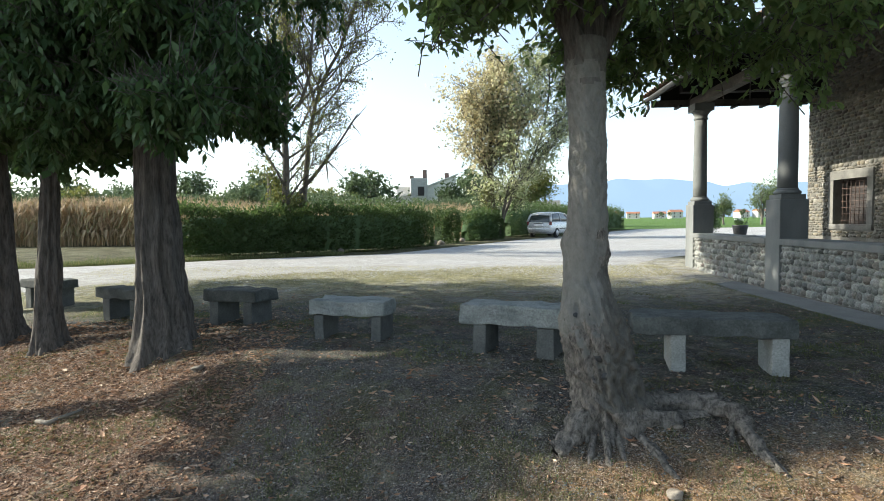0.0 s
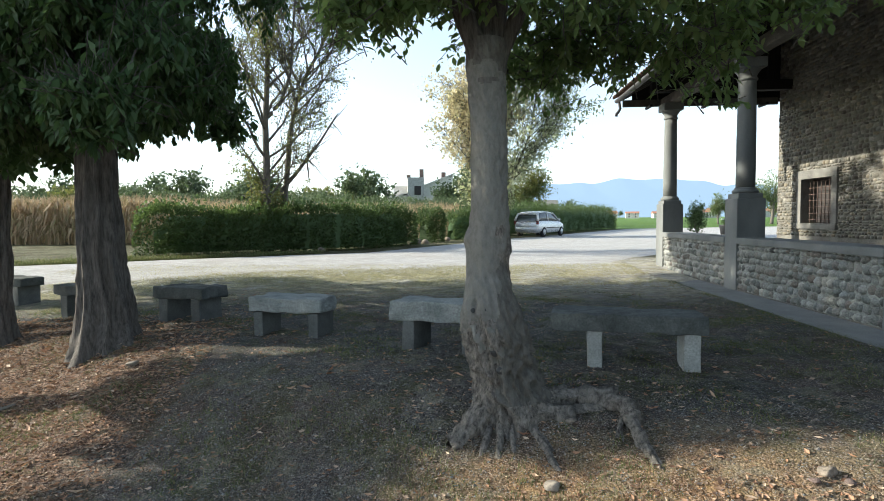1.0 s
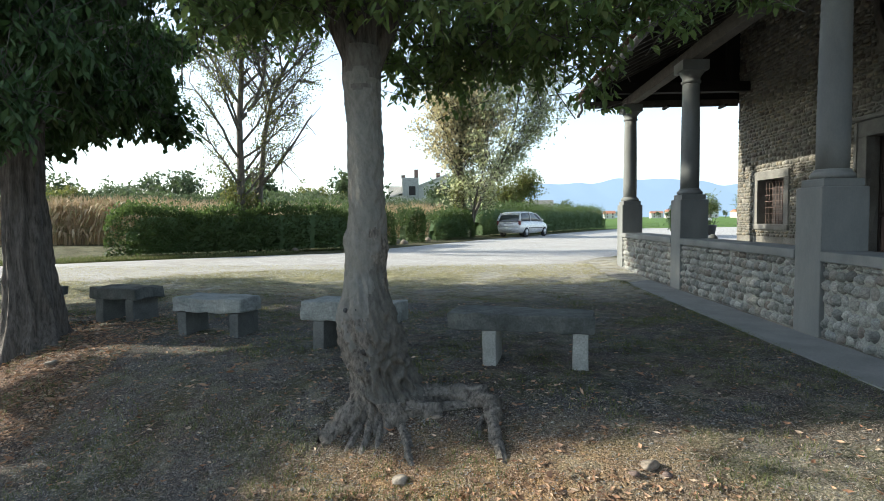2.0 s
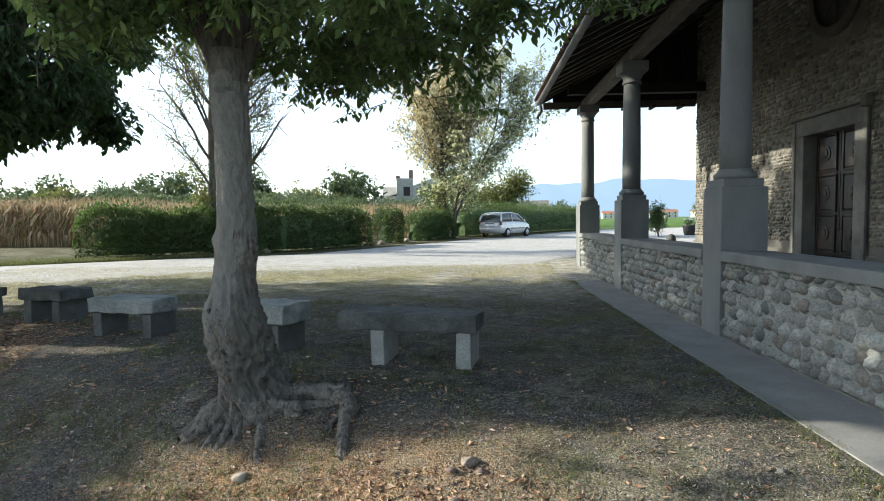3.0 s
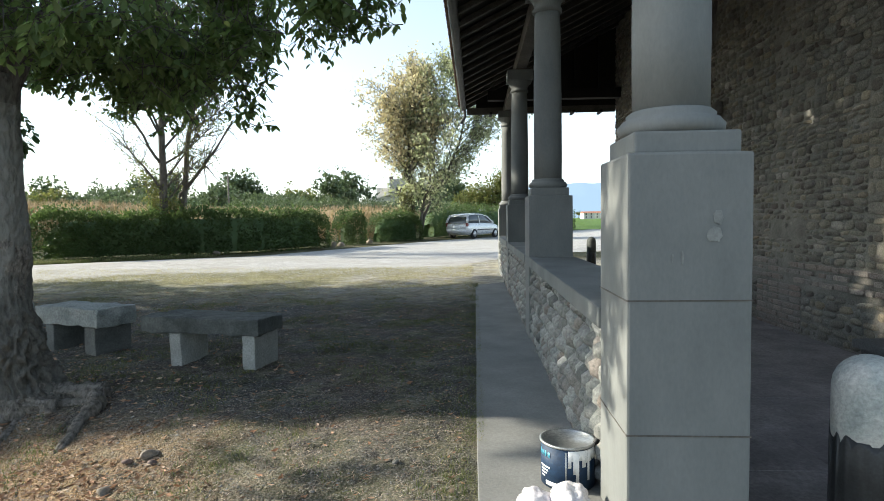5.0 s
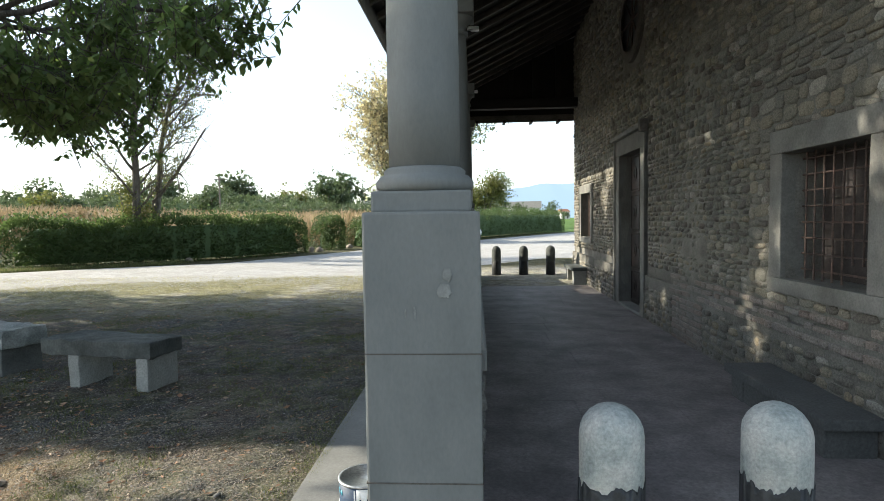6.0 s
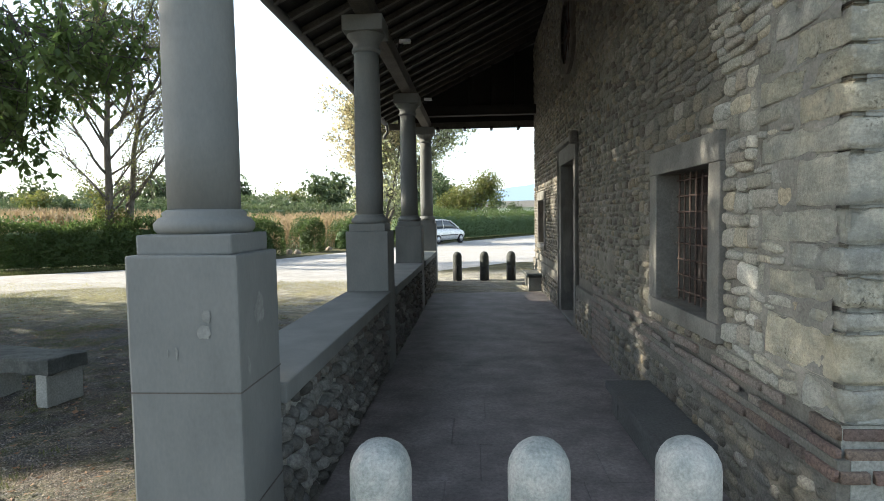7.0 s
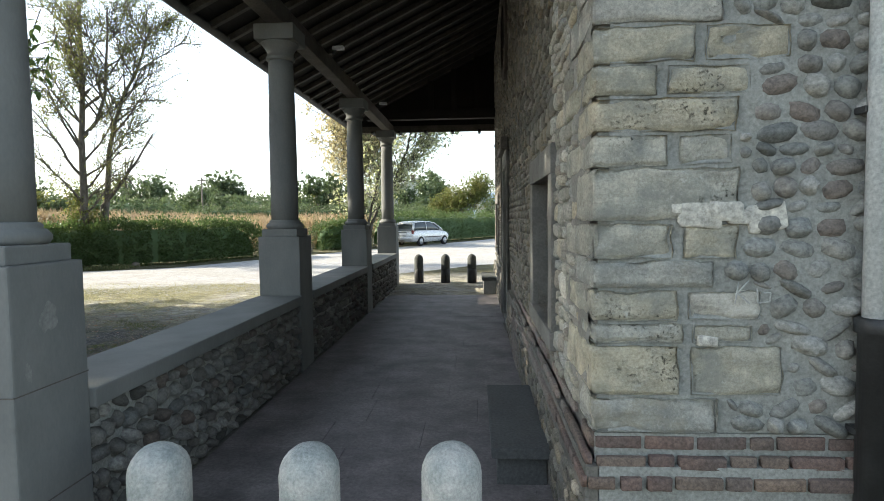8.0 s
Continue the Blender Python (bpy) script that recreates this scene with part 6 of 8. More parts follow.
for k in range(16):
    q = dp0[rng.randint(3, 9)]
    e = q + Vector((rng.uniform(-0.1, 0.9), rng.uniform(-0.4, 0.4), rng.choice((-0.9, -0.4, 0.5, 0.8, 1.0))))
    items.append(tube_data(bend(q, e, 0.05, 5, rng, 0.08), [0.022 * (1 - 0.7 * j / 5) for j in range(6)], 5))
v, f = join_data(items)
tagged(link_mesh("branchwork", v, f, BARK_BRANCH, dead, smooth=True), kind="stuff")


def leafy_tree(name, x, y, trunk_h, r, blobs, clusters, per, leaf, mat, seed, label, second=None, category="tree", kind="diamond", group="", stems=()):
    rng = random.Random(seed)
    z0 = ground_z(x, y) - 0.1
    t = thing(name, Matrix(), label, category, group)
    path = [Vector((x + 0.1 * math.sin(k * 0.7 + seed), y, z0 + trunk_h * k / 8)) for k in range(9)]
    v, f = tube_data(path, [r * (1 - 0.6 * k / 8) for k in range(9)], 12, 0.1, 3)
    link_mesh("trunk", v, f, BARK_THIN, t, smooth=True)
    limbs = []
    for k in range(14):
        b = blobs[k % len(blobs)]
        i = rng.randint(2, 7)
        end = (b[0] + rng.uniform(-0.5, 0.5) * b[3], b[1] + rng.uniform(-0.5, 0.5) * b[4], b[2] + rng.uniform(-0.3, 0.7) * b[5])
        limbs.append(tube_data(bend(path[i], end, 0.2, 7, rng, 0.05), [r * 0.42 * (1 - 0.75 * j / 7) for j in range(8)], 6))
    v, f = join_data(limbs)
    tagged(link_mesh("limbwork", v, f, BARK_THIN, t, smooth=True), kind="stuff")
    for pts_s, r_s in stems:
        v, f = tube_data([Vector(q) for q in pts_s], [r_s * (1 - 0.5 * k / len(pts_s)) for k in range(len(pts_s))], 8)
        link_mesh("trunk", v, f, BARK_THIN, t, smooth=True)
    groups = [(blobs, mat, clusters)] if not second else [(blobs, mat, clusters), second]
    for bl, mm, cc in groups:
        spots, twigs = twig_clusters(bl, cc, per, rng, leaf * 5, 0.35, 0.0, False)
        leaf_mesh("crown", spots, kind, leaf, mm, t, rng, 0.3)
    return t


# the turning poplar behind the hedge: a yellow and a grey-green half
airy_tree("tall poplar turning yellow and grey-green", [
    (((1.25, 33.4, 0), (1.25, 33.4, 2.0), (1.1, 33.4, 4.5), (1.2, 33.4, 7.0), (1.9, 33.4, 9.6)), 0.16, 40, 0.42, 3.6, 1.0, 0.05, 9300, LEAF_POPLAR),
    (((1.15, 33.4, 3.0), (0.8, 33.3, 4.5), (0.6, 33.3, 6.2), (0.55, 33.3, 7.4)), 0.07, 18, 0.15, 2.3, 0.8, -0.05, 3500, LEAF_POPLAR),
    (((1.7, 33.5, 0.1), (1.9, 33.5, 1.5), (2.4, 33.5, 2.6), (3.3, 33.6, 4.0), (4.1, 33.7, 5.9), (4.5, 33.8, 8.0), (4.6, 33.8, 9.9)), 0.12, 46, 0.34, 4.3, 1.1, 0.10, 9000, LEAF_POPLAR_GREEN),
    (((1.7, 33.0, 0), (1.8, 33.0, 1.6), (2.3, 33.0, 3.6), (2.7, 33.0, 5.8), (2.8, 33.0, 7.6)), 0.09, 26, 0.16, 3.0, 1.25, 0.05, 3800, LEAF_POPLAR_GREEN)], 41, 0.215, 0.3, 0.2, 0.55)
leafy_tree("tree", 6.8, 72, 3.5, 0.3, [(6.0, 72, 4.2, 3.2, 2.5, 2.2, 1.0), (8.6, 73, 5.6, 2.3, 2.2, 2.6, 0.9), (3.8, 72, 3.2, 2.2, 2.0, 1.6, 0.6)], 1500, 9, 0.30, LEAF_SPARSE, 42, "broad round olive-green tree beyond the yard")
for mx_, my_, ms_, seed_ in ((35.2, 82, 0.72, 47), (39.0, 79, 1.0, 48), (41.5, 80, 1.15, 49), (45.5, 86, 0.9, 50)):
    leafy_tree("tree", mx_, my_, 3.6 * ms_, 0.2 * ms_, [(mx_, my_, 4.6 * ms_, 1.5 * ms_, 1.5 * ms_, 2.4 * ms_, 1.0), (mx_ - 0.9 * ms_, my_, 3.4 * ms_, 1.2 * ms_, 1.2 * ms_, 1.4 * ms_, 0.6), (mx_ + 1.0 * ms_, my_, 3.8 * ms_, 1.2 * ms_, 1.2 * ms_, 1.6 * ms_, 0.6)], 420, 9, 0.2, LEAF_MEADOW, seed_, "slender green tree standing on the meadow", group="meadow trees")
# ivy at the foot of the poplar, yellowish bush under the bare trees
leafy_tree("bush", 0.95, 33.0, 2.2, 0.08, [(0.9, 33.0, 2.5, 0.55, 0.55, 1.4, 1.0)], 110, 10, 0.16, LEAF_SPARSE, 43, "bright green climber round the poplar stem", category="bush")
leafy_tree("bush", -7.1, 20.6, 1.6, 0.05, [(-7.0, 20.5, 2.1, 0.75, 0.6, 1.1, 1.0), (-6.4, 20.6, 1.9, 0.6, 0.6, 0.8, 0.5), (-7.4, 20.5, 3.2, 0.9, 0.6, 0.8, 0.35)], 330, 10, 0.10, LEAF_SPARSE, 44, "yellow-green bush at the foot of the bare trees", category="bush")
leafy_tree("bush", 12.9, 31.5, 1.2, 0.06, [(12.9, 31.5, 1.35, 0.62, 0.62, 0.95, 1.0)], 520, 10, 0.09, LEAF_HEDGE, 45, "small clipped dark evergreen in the yard", category="bush")
leafy_tree("bush", -3.6, 95, 4.5, 0.2, [(-4.0, 95, 3.4, 1.9, 1.9, 3.4, 1.0), (-4.0, 95, 5.0, 0.9, 0.9, 1.9, 0.5)], 300, 9, 0.30, LEAF_FAR, 46, "bright green cypress beside the far house", category="bush")


# ---- hedge ----
def hedge(name, pts, width, height, count, seed, label, leaf=0.11):
    """A clipped hedge along pts: a dark twiggy core under a coat of small leaves."""
    rng = random.Random(seed)
    nr = np.random.RandomState(seed)
    t = thing(name, Matrix(), label, "hedge", "roadside hedges")
    fine = []
    ext = [pts[0]] + list(pts) + [pts[-1]]
    for k in range(1, len(ext) - 2):
        p0, p1, p2, p3 = [np.array(q, float) for q in ext[k - 1:k + 3]]
        m_ = max(2, int(np.linalg.norm(p2 - p1) / 0.8))
        for j in range(m_):
            u = j / m_
            fine.append(tuple(0.5 * (2 * p1 + (p2 - p0) * u + (2 * p0 - 5 * p1 + 4 * p2 - p3) * u * u + (3 * p1 - p0 - 3 * p2 + p3) * u ** 3)))
    pts = fine + [tuple(pts[-1])]
    seg = [(Vector((*a, 0)), Vector((*b, 0))) for a, b in zip(pts, pts[1:])]
    lens = np.array([(b - a).length for a, b in seg])
    vs, fs = [], []
    steps, gone, whole = 0, 0.0, float(lens.sum())
    for (a, b), ln in zip(seg, lens):
        n = max(2, int(ln / 0.5))
        for k in range(n + (1 if (a, b) == seg[-1] else 0)):
            p = a.lerp(b, k / n)
            d = (b - a).normalized()
            s = Vector((-d.y, d.x, 0))
            z = ground_z(p.x, p.y)
            at = gone + ln * k / n
            if min(at, whole - at) < 0.42:
                continue
            end_f = 0.30 + 0.70 * min(1.0, max(0.0, min(at, whole - at) - 0.35) / 0.8)
            w, h = width * 0.40 * end_f, height * 0.86 * end_f
            for u, hh in ((-1, 0.08), (-1.0, 0.6), (-0.75, 0.93), (0, 1.0), (0.75, 0.93), (1.0, 0.6), (1, 0.08)):
                q = p + s * (u * w)
                k2 = 1 + 0.12 * noise.noise(Vector((q.x * 1.1, q.y * 1.1, hh * 3)))
                vs.append((q.x, q.y, z + h * hh * k2))
            steps += 1
        gone += ln
    for k in range(steps - 1):
        for j in range(6):
            fs.append((k * 7 + j, k * 7 + j + 1, k * 7 + 8 + j, k * 7 + 7 + j))
    fs += [tuple(range(7)), tuple((steps - 1) * 7 + j for j in range(7))[::-1]]
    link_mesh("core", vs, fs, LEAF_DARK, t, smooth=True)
    # leaves over the shell
    which = nr.choice(len(seg), count, p=lens / lens.sum())
    f = nr.uniform(0, 1, count)
    A = np.array([tuple(s[0]) for s in seg])[which]
    B = np.array([tuple(s[1]) for s in seg])[which]
    P = A + (B - A) * f[:, None]
    D = (B - A) / np.linalg.norm(B - A, axis=1, keepdims=True)
    S = np.stack([-D[:, 1], D[:, 0], np.zeros(count)], 1)
    pick = nr.uniform(0, 1, count)
    hgt = nr.uniform(0.0, 0.96, count)
    ca = np.where(pick < 0.5, -1.0, np.where(pick < 0.62, 1.0, nr.uniform(-1, 1, count)))
    sa = np.where(pick < 0.62, hgt, 0.97 + nr.uniform(-0.05, 0.05, count))
    ca = ca * (1 - 0.25 * np.clip((sa - 0.75) / 0.25, 0, 1) ** 2)
    lump = np.array([1 + 0.20 * noise.noise(Vector((p[0] * 0.9, p[1] * 0.9, c * 2.0))) + 0.12 * noise.noise(Vector((p[0] * 3, p[1] * 3, c * 4.0))) for p, c in zip(P, sa)])
    rr = lump * nr.uniform(0.86, 1.05, count)
    up = np.where(sa > 0.8, nr.exponential(0.09, count), 0)
    total = (np.concatenate([[0], np.cumsum(lens)])[which] + f * lens[which])
    edge = np.minimum(total, lens.sum() - total)
    rr = rr * (0.52 + 0.48 * np.clip(edge / 0.9, 0, 1) ** 0.5)
    pos = P + S * (ca * width * 0.47 * rr)[:, None]
    gz = np.array([ground_z(p[0], p[1]) for p in pos])
    pos[:, 2] = gz + np.clip(sa * height * 0.95 * rr, 0.03, None) + up
    dirs = S * ca[:, None] + np.stack([np.zeros(count), np.zeros(count), sa + 0.2], 1)
    leaf_mesh("leaves", (pos, dirs), "diamond", leaf, LEAF_HEDGE if leaf < 0.15 else LEAF_FAR, t, rng, 0.15)
    return t


hedge("hedge", [(-10.4, 18.1), (-7.4, 19.7), (-4.6, 21.2), (-3.1, 23.6), (-2.2, 25.8)], 1.5, 1.62, 24000, 51, "long clipped dark green hedge beside the road")
hedge("hedge", [(-1.75, 27.0), (-1.05, 28.5)], 1.6, 1.68, 4500, 52, "rounded bush of clipped hedge")
hedge("hedge", [(-0.55, 29.6), (0.4, 31.4), (1.5, 33.4)], 1.5, 1.55, 6500, 53, "lower rounded hedge clump")
hedge("hedge", [(1.7, 34.6), (4.2, 38.6), (6.6, 42.5), (9.5, 48.0), (14.3, 57.5)], 1.9, 1.95, 21000, 54, "clipped green hedge behind the parked car")
hedge("hedge", [(-150.0, 86.0), (-100.0, 84.0), (-50.0, 84.0), (-20.0, 82.0)], 6.0, 5.2, 20000, 55, "far band of green scrub beyond the maize", 0.42)
hedge("hedge", [(-16.0, 46.0), (-6.0, 52.0), (3.0, 62.0)], 4.0, 2.9, 11000, 56, "rows of green scrub beyond the road", 0.18)

# stone lumps in place of the pale dry grass under the hedge gaps
for k, (x, y, s) in enumerate(((-1.75, 26.0, 0.2), (-1.4, 26.3, 0.16), (-0.75, 28.9, 0.15), (-0.5, 28.7, 0.18), (-4.7, 20.3, 0.14))):
    bm = bmesh.new()
    bmesh.ops.create_icosphere(bm, subdivisions=3, radius=s)
    for v in bm.verts:
        v.co = Vector((v.co.x, v.co.y, v.co.z * 0.9)) + noise.noise_vector(v.co * 3 + Vector((k, 0, 0))) * s * 0.4
    ob = part("boulder", bm, FIELD_STONE, smooth=True)
    ob.matrix_basis = pose(x, y, ground_z(x, y) + s * 0.4)
    tagged(ob, "stone lump in place of dry grass at the hedge foot", "boulder", "hedge boulders")


# ---- maize field ----
def maize():
    nr = np.random.RandomState(61)
    n = 9000
    pts = []
    while len(pts) < n:
        y = 27.0 + 45 * nr.uniform() ** 2.2
        x = nr.uniform(-62, 0)
        if x > -13 + (y - 27) * 0.15 + 13 * smooth_step(27, 33, y) * (1 if y > 30 else 0):
            continue
        if y < 24.5 - (x + 13) * 0.10:
            continue
        pts.append((x, y))
    vs, fs = [], []
    for x, y in pts:
        z = ground_z(x, y)
        h = nr.uniform(1.95, 2.4) * (1.0 - 0.16 * smooth_step(-16, -9, x))
        a = nr.uniform(0, 6.28)
        c, s = math.cos(a), math.sin(a)
        o = len(vs)
        vs += [(x - 0.02 * c, y - 0.02 * s, z), (x + 0.02 * c, y + 0.02 * s, z), (x + 0.01 * c, y + 0.01 * s, z + h), (x - 0.01 * c, y - 0.01 * s, z + h)]
        fs.append((o, o + 1, o + 2, o + 3))
        for k in range(10):
            a = nr.uniform(0, 6.28)
            c, s = math.cos(a), math.sin(a)
            hz = z + h * (0.20 + 0.078 * k + nr.uniform(-0.03, 0.03))
            ln, w = nr.uniform(0.3, 0.65), nr.uniform(0.025, 0.055)
            o = len(vs)
            vs += [(x, y, hz), (x + c * ln * 0.5 - s * w, y + s * ln * 0.5 + c * w, hz + 0.20), (x + c * ln * 0.5 + s * w, y + s * ln * 0.5 - c * w, hz + 0.20), (x + c * ln, y + s * ln, hz - nr.uniform(0.05, 0.35))]
            fs += [(o, o + 1, o + 2), (o + 1, o + 3, o + 2)]
        for k in range(3):
            o = len(vs)
            dx, dy = nr.uniform(-0.14, 0.14), nr.uniform(-0.14, 0.14)
            vs += [(x - 0.012, y, z + h - 0.05), (x + 0.012, y, z + h - 0.05), (x + dx, y + dy, z + h + 0.22)]
            fs.append((o, o + 1, o + 2))
    ob = link_mesh("maize", vs, fs, CORN)
    tagged(ob, "ripe dry maize standing in a field", "maize", kind="stuff")


maize()


# ---- parked car ----
def loft(stations, ring):
    """Verts and faces through rings at the stations, closed at both ends."""
    vs, fs = [], []
    for st in stations:
        vs += ring(st)
    m = len(ring(stations[0]))
    for k in range(len(stations) - 1):
        for j in range(m):
            fs.append((k * m + j, k * m + (j + 1) % m, (k + 1) * m + (j + 1) % m, (k + 1) * m + j))
    fs += [tuple(range(m))[::-1], tuple((len(stations) - 1) * m + j for j in range(m))]
    return vs, fs


def car():
    c = thing("car", pose(4.85, 34.45, ground_z(4.85, 34.45) + 0.02, 0, 0, -33), "small silver hatchback parked beside the hedge", "car")

    # lower body; y points forward: station (y, sill, shoulder, half width)
    def body_ring(st):
        y, zl, zh, w = st
        half = [(0.55, zl - 0.02), (0.9, zl + 0.02), (0.985, zl + 0.16), (1.0, zl + 0.5 * (zh - zl)), (0.97, zh - 0.10), (0.90, zh - 0.02), (0.6, zh + 0.03)]
        return [(-w * f, y, z) for f, z in half] + [(w * f, y, z) for f, z in half[::-1]]
    body = [(-1.86, 0.42, 0.78, 0.66), (-1.82, 0.33, 0.86, 0.74), (-1.70, 0.27, 0.93, 0.79), (-1.4, 0.24, 0.96, 0.82), (-0.6, 0.22, 0.96, 0.83), (0.3, 0.22, 0.95, 0.83), (0.85, 0.23, 0.92, 0.825), (1.25, 0.25, 0.86, 0.81), (1.6, 0.28, 0.77, 0.77), (1.8, 0.32, 0.67, 0.69), (1.88, 0.40, 0.58, 0.58)]
    v, f = loft(body, body_ring)
    link_mesh("body", v, f, CAR_PAINT, c, smooth=True)

    # glasshouse: station (y, base height, roof height, half width below, half width above)
    def cabin_ring(st):
        y, zl, zh, wl, wh = st
        half = [(wl, zl), (wl * 0.6 + wh * 0.4, zl * 0.6 + zh * 0.4), (wh * 1.03, zl * 0.1 + zh * 0.9), (wh * 0.9, zh), (wh * 0.4, zh + 0.012)]
        return [(-x, y, z) for x, z in half] + [(x, y, z) for x, z in half[::-1]]
    cabin = [(-1.80, 0.90, 0.93, 0.70, 0.66), (-1.70, 0.90, 1.18, 0.73, 0.63), (-1.58, 0.92, 1.36, 0.75, 0.60), (-1.35, 0.93, 1.43, 0.76, 0.60), (-0.7, 0.93, 1.465, 0.77, 0.605), (-0.05, 0.92, 1.45, 0.77, 0.60), (0.35, 0.91, 1.37, 0.765, 0.60), (0.75, 0.89, 1.14, 0.755, 0.64), (1.08, 0.86, 0.93, 0.74, 0.68)]
    v, f = loft(cabin, cabin_ring)
    link_mesh("window", v, f, CAR_GLASS, c, "dark car windows", smooth=True)
    top = [(-1.64, 1.33, 0.60), (-1.5, 1.41, 0.61), (-1.35, 1.445, 0.615), (-0.7, 1.48, 0.62), (-0.05, 1.465, 0.615), (0.25, 1.41, 0.61), (0.34, 1.375, 0.60)]
    v, f = loft(top, lambda st: [(-st[2], st[0], st[1] - 0.075), (-st[2] * 0.97, st[0], st[1] - 0.02), (-st[2] * 0.8, st[0], st[1]), (0, st[0], st[1] + 0.01), (st[2] * 0.8, st[0], st[1]), (st[2] * 0.97, st[0], st[1] - 0.02), (st[2], st[0], st[1] - 0.075), (0, st[0], st[1] - 0.03)])
    link_mesh("roof", v, f, CAR_PAINT, c, smooth=True)
    for sx in (-1, 1):
        for chain, w in (((Vector((0.73, -1.80, 0.92)), Vector((0.68, -1.70, 1.15)), Vector((0.61, -1.58, 1.37))), 0.075), ((Vector((0.775, -0.55, 0.93)), Vector((0.70, -0.52, 1.2)), Vector((0.62, -0.5, 1.43))), 0.035), ((Vector((0.755, 1.06, 0.88)), Vector((0.68, 0.74, 1.14)), Vector((0.615, 0.34, 1.38))), 0.045)):
            v, f = tube_data([Vector((sx * q.x, q.y, q.z)) for q in chain], [w, w * 0.9, w * 0.8], 8)
            link_mesh("pillar", v, f, CAR_PAINT, c, smooth=True)
        part("tail_light", rough_box(sx * 0.71 - 0.06, sx * 0.71 + 0.06, -1.85, -1.68, 0.72, 0.95, 0.03, 1, 0.0), LIGHT_RED, c, "dull red tail light")
        part("headlight", rough_box(sx * 0.60 - 0.13, sx * 0.60 + 0.11, 1.66, 1.84, 0.58, 0.70, 0.04, 1, 0.0), CAR_GLASS, c)
        part("mirror", rough_box(sx * 0.90 - 0.08, sx * 0.90 + 0.06, 0.62, 0.75, 0.92, 1.04, 0.03, 1, 0.0), CAR_PAINT, c)
        part("sill_trim", box(sx * 0.83 - 0.010, sx * 0.83 + 0.010, -0.85, 0.85, 0.50, 0.55, 0.005, 1), BLACK_PLASTIC, c)
        for wy in (-1.15, 1.20):
            wheel = part("wheel", lathe([(0.26, -0.085), (0.285, -0.065), (0.285, 0.065), (0.26, 0.085)], 28), RUBBER, c, "black tyre", True)
            wheel.matrix_basis = pose(sx * 0.755, wy, 0.285, 0, 90, 0)
            part("rim", lathe([(0.17, -0.085 if sx < 0 else 0.06), (0.18, 0.0), (0.17, 0.09)], 24), ALLOY, wheel, "", True)
    v, f = loft([(-0.74, -1.74), (-0.62, -1.88), (0.0, -1.93), (0.62, -1.88), (0.74, -1.74)], lambda st: [(st[0], st[1] + 0.14, 0.32), (st[0], st[1], 0.34), (st[0], st[1] - 0.02, 0.48), (st[0], st[1], 0.57), (st[0], st[1] + 0.14, 0.58)])
    link_mesh("bumper", v, f, CAR_PAINT, c, smooth=True)
    part("number_plate", box(-0.26, 0.26, -1.895, -1.85, 0.66, 0.77), WHITE_PAINT, c, "blank pale plate")
    part("tailgate_handle", box(-0.3, 0.3, -1.88, -1.83, 0.80, 0.83, 0.01), BLACK_PLASTIC, c)

car()


# ---- far things ----
def house(name, x, y, w, d, h, roof_h, turn, label, windows=3, chimneys=(), group="", storeys=2, roof=ROOF_RED):
    t = thing(name, pose(x, y, ground_z(x, y), 0, 0, turn), label, "house", group)
    part("wall", box(-w / 2, w / 2, -d / 2, d / 2, -0.3, h), PLASTER, t)
    v = [(-w / 2 - 0.4, -d / 2 - 0.4, h), (w / 2 + 0.4, -d / 2 - 0.4, h), (w / 2 + 0.4, d / 2 + 0.4, h), (-w / 2 - 0.4, d / 2 + 0.4, h), (-w / 2 - 0.4, 0, h + roof_h), (w / 2 + 0.4, 0, h + roof_h)]
    rf = link_mesh("roof", v, [(0, 1, 5, 4), (2, 3, 4, 5), (0, 4, 3), (1, 2, 5), (0, 3, 2, 1)], roof, t)
    for cx in chimneys:
        part("chimney", box(cx - 0.4, cx + 0.4, -0.4, 0.4, h, h + roof_h + 1.0), PLASTER, rf)
    for s in range(storeys):
        for k in range(windows):
            wx = -w / 2 + (k + 0.5) * w / windows
            wz = 0.9 + s * h / storeys
            part("window", box(wx - 0.5, wx + 0.5, -d / 2 - 0.03, -d / 2 + 0.05, wz, wz + 1.3), DARK_BOARD, t)
    return t


